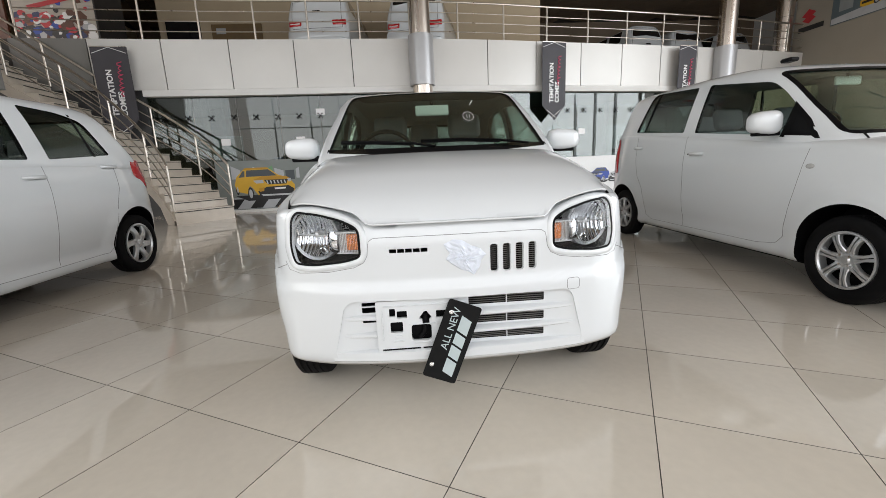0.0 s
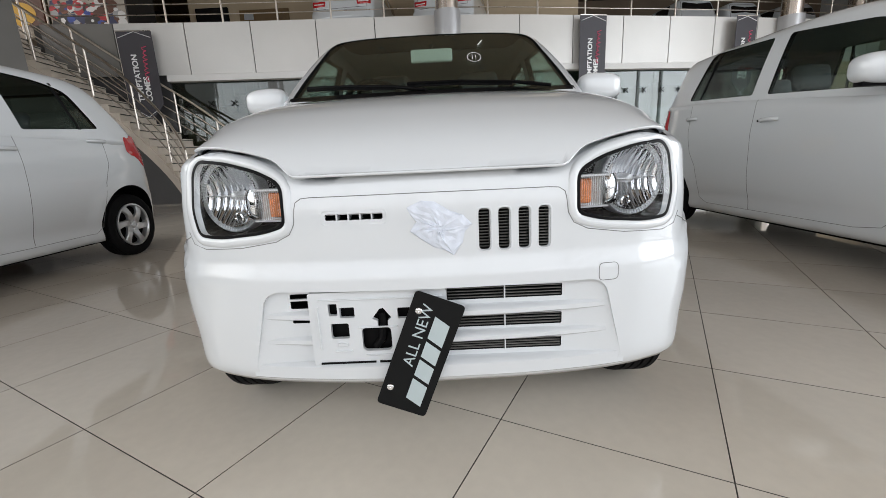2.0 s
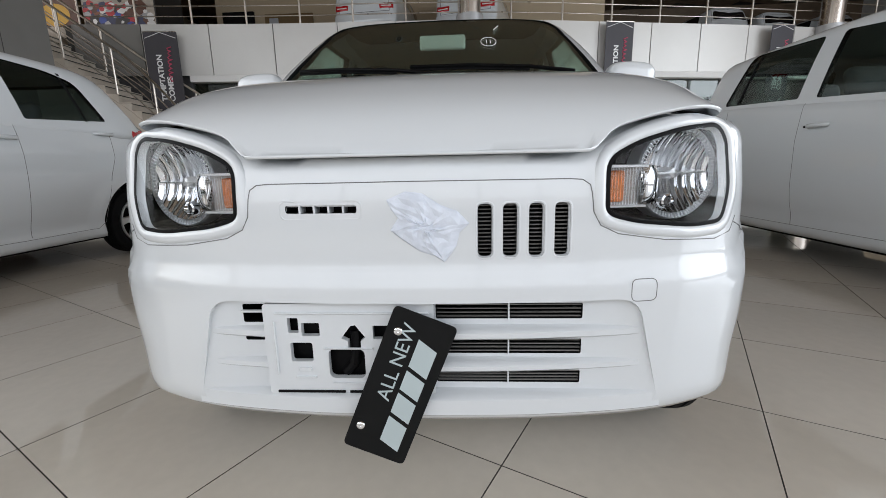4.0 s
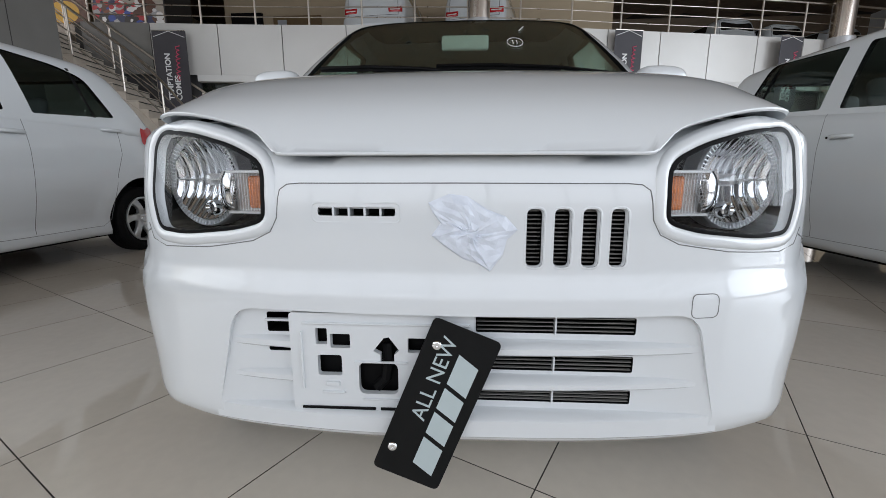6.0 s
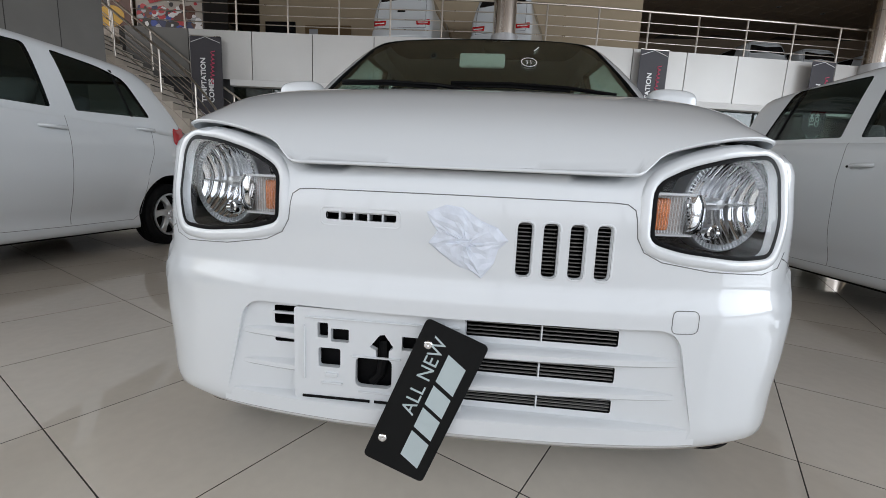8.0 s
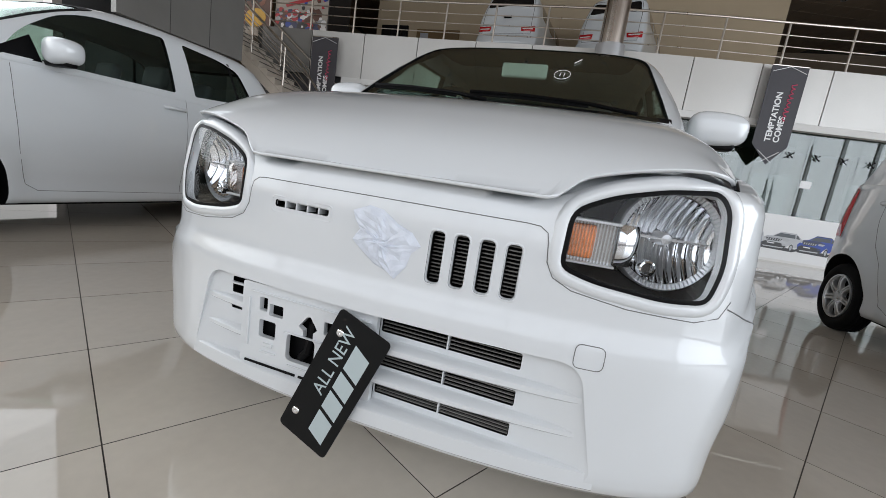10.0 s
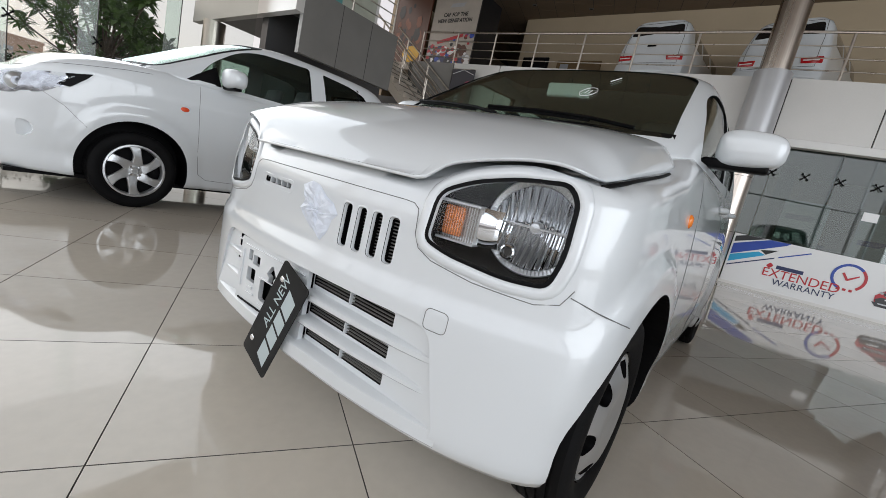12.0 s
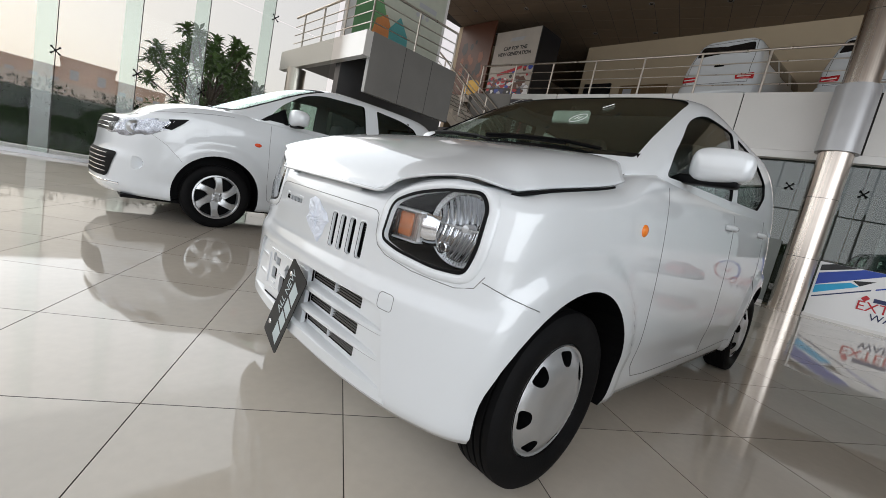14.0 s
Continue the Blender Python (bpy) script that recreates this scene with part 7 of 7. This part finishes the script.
    part("print", box((12.965, 9.2, 4.62), (12.996, 11.22, 6.2)), pm("print_slate", (0.10, 0.13, 0.145)), q)
    m4 = Matrix.Translation((12.962, 0, 0)) @ Matrix.Rotation(-math.pi / 2, 4, "Z") @ Matrix.Rotation(math.pi / 2, 4, "X")
    shape("print_road", [(-11.2, 4.64), (-9.22, 4.64), (-9.22, 4.95), (-11.2, 4.80)], M_PGREY, q, m4, 0.003)
    shape("print_block", [(-11.0, 4.95), (-10.6, 4.95), (-10.6, 5.5), (-11.0, 5.45)], pm("print_haze", (0.25, 0.27, 0.27)), q, m4, 0.003)
    printed_car(q, m4, -9.9, 4.85, 1.0, M_PYEL, 1, 0.004)
    # downlights in the ceiling
    for i in range(-1, 14):
        for j in range(-10, 4):
            x, y = -8.5 + 1.83 * i - 0.55 * j, 10.2 + 0.55 * i + 1.8 * j
            if -11 < x < 16 and -6.5 < y < 16.4:
                d = empty("downlight", pose(x, y, CEIL), label="small recessed ceiling downlight, switched off", category="lamp", group="ceiling downlights")
                part("rim", lathe(bmesh.new(), [(-0.012, 0.05), (-0.016, 0.075), (0.0, 0.085)], 20, "z"), M_MIDCLAD, d, smooth=50)
                part("reflector", lathe(bmesh.new(), [(-0.012, 0.05), (-0.002, 0.0001)], 20, "z"), M_BLACK, d, smooth=50)


def mural():
    w = part("wall_side", box((-8.75, 4.1, 3.79), (-8.6, 7.1, CEIL)), M_WHITEWALL, label="white wall above the side balcony", kind="structure", category="wall")
    p = empty("mural_print", label="green, teal and orange mural print on wall", category="mural")
    part("sheet", box((-8.6, 4.3, 3.8), (-8.585, 7.0, 6.2)), pm("mural_cream", (0.50, 0.52, 0.44)), p)
    m = Matrix.Translation((-8.584, 0, 0)) @ Matrix.Rotation(math.pi / 2, 4, "Z") @ Matrix.Rotation(math.pi / 2, 4, "X")
    shape("print_block", [(4.3, 3.82), (5.4, 3.82), (5.3, 4.6), (4.9, 5.4), (4.3, 5.8)], M_PGREEN, p, m, 0.002)
    shape("print_block", [(4.7, 3.82), (5.7, 3.82), (5.6, 4.2), (5.2, 4.9), (4.9, 4.7)], M_PORANGE, p, m, 0.003)
    shape("print_block", [(5.4, 3.82), (6.0, 3.82), (5.9, 4.6), (5.6, 5.0), (5.3, 4.6)], M_PTEAL, p, m, 0.004)
    for k in range(3):
        shape("print_mark", disc(6.1 + 0.16 * k, 5.3, 0.06), M_PGREY, p, m, 0.004)
    shape("print_mark", [(6.1, 5.5), (6.7, 5.5), (6.7, 5.62), (6.1, 5.62)], M_PGREY, p, m, 0.004)


M_LEAF = mat("leaf_green", (0.12, 0.19, 0.065), 0.5, var=0.3, vscale=1.5, grain=0.2, gscale=9, spec=0.25)
M_HEDGE = mat("hedge_green", (0.018, 0.033, 0.012), 0.7, var=0.4, vscale=2.5, grain=0.3, gscale=14, spec=0.15)
M_BARK = mat("bark", (0.13, 0.10, 0.075), 0.85, var=0.25, vscale=8, bump=0.6, bscale=40)


def leaf_cloud(name, centres, per, size, material, parent, seed, droop=0.3):
    """Many single leaves round given centres (x, y, z, radius)."""
    rng = random.Random(seed)
    verts, faces = [], []
    for cx, cy, cz, cr in centres:
        for _ in range(per):
            while True:
                d = Vector((rng.uniform(-1, 1), rng.uniform(-1, 1), rng.uniform(-1, 1)))
                if 0.1 < d.length < 1:
                    break
            c = Vector((cx, cy, cz)) + d * cr
            ax = (d.normalized() + Vector((rng.uniform(-0.5, 0.5), rng.uniform(-0.5, 0.5), rng.uniform(-0.6, 0.3) - droop))).normalized()
            sd = ax.cross(Vector((rng.uniform(-1, 1), rng.uniform(-1, 1), rng.uniform(-1, 1)))).normalized()
            L = size * rng.uniform(0.7, 1.3)
            o = len(verts)
            bend = ax.cross(sd) * L * 0.12
            verts += [tuple(c), tuple(c + ax * L * 0.45 + sd * L * 0.17), tuple(c + ax * L - bend), tuple(c + ax * L * 0.45 - sd * L * 0.17)]
            faces += [(o, o + 1, o + 2, o + 3)]
    return link_mesh(name, verts, faces, material, parent)


def outside():
    t = empty("tree", pose(-14.2, 2.6, -0.3), label="broad-leaved green tree outside the glass", category="tree")
    trunk = tube(bmesh.new(), [(0, 0, 0), (0.03, 0.02, 1.0), (0.0, 0.08, 2.0), (0.1, 0.1, 2.8)], 0.11, 10)
    part("trunk", trunk, M_BARK, t, smooth=60)
    rng = random.Random(11)
    cen = []
    for k in range(64):
        a = rng.uniform(0, 6.283)
        r = 1.45 * math.sqrt(rng.random())
        z = 2.35 + rng.random() * 2.1 * math.sqrt(max(0.0, 1.15 - (r / 1.45) ** 2))
        if k < 5:
            r, z = rng.uniform(0.9, 1.3), rng.uniform(1.7, 2.2)
        cen.append((r * math.cos(a), r * math.sin(a) * 1.1, z))
    for k, c in enumerate(cen):
        base = (0.02, 0.05, 1.5 + 0.9 * rng.random())
        part("limb", tube(bmesh.new(), [base, (c[0] * 0.55, c[1] * 0.55, c[2] * 0.6 + 0.6), c], 0.022 if k > 8 else 0.04, 6), M_BARK, t, smooth=60)
    verts, faces = [], []
    for cx, cy, cz in cen:
        for _ in range(46):
            a = rng.uniform(0, 6.283)
            el = rng.uniform(-0.55, 1.2)
            ax = Vector((math.cos(a) * math.cos(el), math.sin(a) * math.cos(el), math.sin(el)))
            sd = ax.cross(Vector((0, 0, 1))).normalized()
            L = rng.uniform(0.26, 0.46)
            c = Vector((cx, cy, cz + rng.uniform(-0.14, 0.10)))
            o = len(verts)
            verts += [tuple(c), tuple(c + ax * L * 0.5 + sd * L * 0.18), tuple(c + ax * L * 0.97 - Vector((0, 0, 0.22 * L))), tuple(c + ax * L * 0.5 - sd * L * 0.18), tuple(c + ax * L * 0.5 - Vector((0, 0, 0.02)))]
            faces += [(o, o + 1, o + 4), (o + 1, o + 2, o + 4), (o + 2, o + 3, o + 4), (o + 3, o, o + 4)]
    link_mesh("crown", verts, faces, M_LEAF, t)
    hd = empty("hedge", label="dense dark green clipped hedge outside the glass", category="hedge")
    part("core", box((-12.6, -9, -0.3), (-11.8, 3.2, 1.12), 0.15, Matrix(), 2), M_HEDGE, hd)
    cen = [(-12.2 + random.Random(k).uniform(-0.4, 0.5), -8.8 + k * 0.1, random.Random(k + 900).uniform(0.05, 1.18), 0.26) for k in range(122)]
    leaf_cloud("foliage", cen, 150, 0.085, M_HEDGE, hd, 9, 0.0)
    shr = empty("shrub", label="low green shrubs beyond the hedge", category="shrub")
    leaf_cloud("foliage", [(-17 + random.Random(k).uniform(-1, 1), 1.0 + k * 0.3, 1.0 + random.Random(k + 50).uniform(-0.3, 0.4), 0.5) for k in range(14)], 90, 0.16, M_LEAF, shr, 21)
    part("kerb_wall", box((-9.2, -9, -0.3), (-9.0, 3.5, 0.06)), M_WHITEWALL, label="low pale kerb outside the glass", kind="structure", category="kerb")
    stone = mat("sand_plaster", (0.55, 0.40, 0.31), 0.85, var=0.12, vscale=0.4, grain=0.05, gscale=5)
    for x, y0, y1, h, z1 in ((-62, -9.5, -1.0, 0.0, 4.9), (-60, -1.5, 3.0, 0.0, 5.9), (-62, 3.0, 8.0, 0.0, 5.0), (-70, -30, -9.5, 0.0, 5.2)):
        b = empty("building", label="sand-coloured flat-roofed building in the distance", category="building", group="distant buildings")
        part("wall", box((x - 9, y0, -0.3), (x, y1, z1)), stone, b)
        part("parapet", box((x - 9.1, y0 - 0.1, z1), (x + 0.1, y1 + 0.1, z1 + 0.25)), stone, b)
        n = max(1, int((y1 - y0) / 1.6))
        for k in range(n):
            yc = y0 + (k + 0.5) * (y1 - y0) / n
            wdw = part("window", box((x - 0.05, yc - 0.35, z1 - 1.9), (x + 0.04, yc + 0.35, z1 - 0.9)), M_PGREY, b)
            part("sill", box((x, yc - 0.42, z1 - 2.0), (x + 0.12, yc + 0.42, z1 - 1.92)), stone, wdw)
    rw = part("boundary_wall", box((-45, -60, -0.3), (-44.7, 60, 2.9)), mat("wall_cream", (0.55, 0.47, 0.40), 0.85, var=0.1, vscale=0.4), label="long pale boundary wall across the road", kind="structure", category="wall")
    part("column_outside", lathe(bmesh.new(), [(-0.3, 0.25), (3.268, 0.25)], 32, "z", (-10.85, 4.0, 0)), M_STEEL, label="round grey column under the balcony outside", kind="structure", category="column", smooth=50)


def office():
    """Desks, cabinets, chairs, a water cooler and paper notices behind the glass."""
    rng = random.Random(12)
    for k, x in enumerate((-5.4, -2.9, -1.2, 2.0, 3.9, 5.9, 7.8)):
        y = wall_y(x) + 1.5 + 0.3 * (k % 2)
        d = empty("desk", pose(x, y, 0), label="pale office desk with a modesty panel", category="desk", group="office desks")
        part("top", box((-0.75, -0.35, 0.72), (0.75, 0.35, 0.75), 0.006), M_WHITEWALL, d)
        part("panel", box((-0.70, -0.30, 0.08), (0.70, -0.28, 0.72)), M_PGREY, d)
        for s in (-1, 1):
            part("leg", box((s * 0.70 - 0.02, -0.30, 0), (s * 0.70 + 0.02, 0.30, 0.72)), M_PGREY, d)
        ch = empty("office_chair", pose(x + 0.1, y + 0.75, 0, 0, 0, rng.uniform(-25, 25)), label="black padded office chair behind a desk", category="chair", group="office chairs")
        part("seat", box((-0.24, -0.24, 0.42), (0.24, 0.24, 0.50), 0.03, Matrix(), 2), M_SEAT, ch, smooth=50)
        part("backrest", box((-0.23, 0.2, 0.55), (0.23, 0.27, 1.1), 0.03, Matrix(), 2), M_SEAT, ch, smooth=50)
        part("stem", tube(bmesh.new(), [(0, 0, 0.05), (0, 0, 0.42)], 0.03, 8), M_BLACK, ch)
        part("base", lathe(bmesh.new(), [(0.0, 0.28), (0.04, 0.28), (0.07, 0.04)], 10, "z"), M_BLACK, ch)
        mo = empty("monitor", pose(x - 0.2, y, 0.75, 0, 0, 180), label="black desktop monitor on a desk", category="monitor", group="office monitors")
        part("screen", box((-0.26, -0.02, 0.12), (0.26, 0.02, 0.44), 0.008), M_BLACK, mo)
        part("stand", box((-0.08, -0.06, 0), (0.08, 0.06, 0.12), 0.005), M_BLACK, mo)
    w = empty("water_cooler", pose(-3.75, 10.35, 0), label="water cooler with a blue bottle", category="cooler")
    part("cabinet", box((-0.16, -0.16, 0), (0.16, 0.16, 0.98), 0.02), M_BLACK, w)
    part("bottle", lathe(bmesh.new(), [(0.98, 0.06), (1.03, 0.13), (1.36, 0.13), (1.38, 0.0001)], 24, "z"), pm("bottle_blue", (0.08, 0.20, 0.30), 0.15), w, smooth=50)
    for x in (-4.9, -1.9, 1.5, 2.7, 4.4, 6.4):
        p = empty("poster_stand", pose(x, wall_y(x) + 0.75, 0, 0, 0, rng.uniform(-12, 12)), label="white roll-up poster stand behind the glass", category="poster stand", group="roll-up stands")
        part("sheet", box((-0.36, -0.004, 0.1), (0.36, 0.004, 1.95)), M_WHITE, p)
        part("foot", box((-0.4, -0.1, 0), (0.4, 0.1, 0.1), 0.02), M_PGREY, p)
        for k in range(4):
            z = rng.uniform(0.5, 1.7)
            shape("print_block", [(-0.28, z), (rng.uniform(0, 0.28), z), (0.2, z + 0.12), (-0.28, z + 0.1)], rng.choice([M_PGREY, M_PBLUE, M_PDARK, M_PGREY]), p, Matrix.Translation((0, -0.006, 0)) @ Matrix.Rotation(math.pi / 2, 4, "X"), 0.0)
    for x in (-5.9, -2.1, 1.05, 3.2, 5.3, 7.2):
        part("pillar", box((x - 0.16, wall_y(x) + 2.6, 0), (x + 0.16, wall_y(x) + 2.9, BAND_LO - 0.06)), M_PIER if x > 0 else M_DARKCLAD, label="square pillar inside the office", kind="structure", category="pillar")
    for x, z in ((-2.35, 2.42), (-2.9, 1.75), (-4.7, 1.75), (-1.8, 1.6), (2.4, 1.8), (4.9, 1.75)):
        n = empty("notice", label="small white paper notice stuck on the glass", category="notice", group="glass notices")
        shape("paper", [(-0.11, -0.08), (0.11, -0.08), (0.11, 0.08), (-0.11, 0.08)], M_WHITE, n, facing(x, -0.135) @ Matrix.Translation((0, z, 0)))


office()
hoarding()
banner(3.80, FLOOR2 - 0.02, 0.70, 2.0)
banner(-6.75, FLOOR2 - 0.18, 0.74, 1.95)
banner(8.0, FLOOR2 - 0.02, 0.62, 2.0, 0.3)
upstairs()
mural()
outside()
tiles()
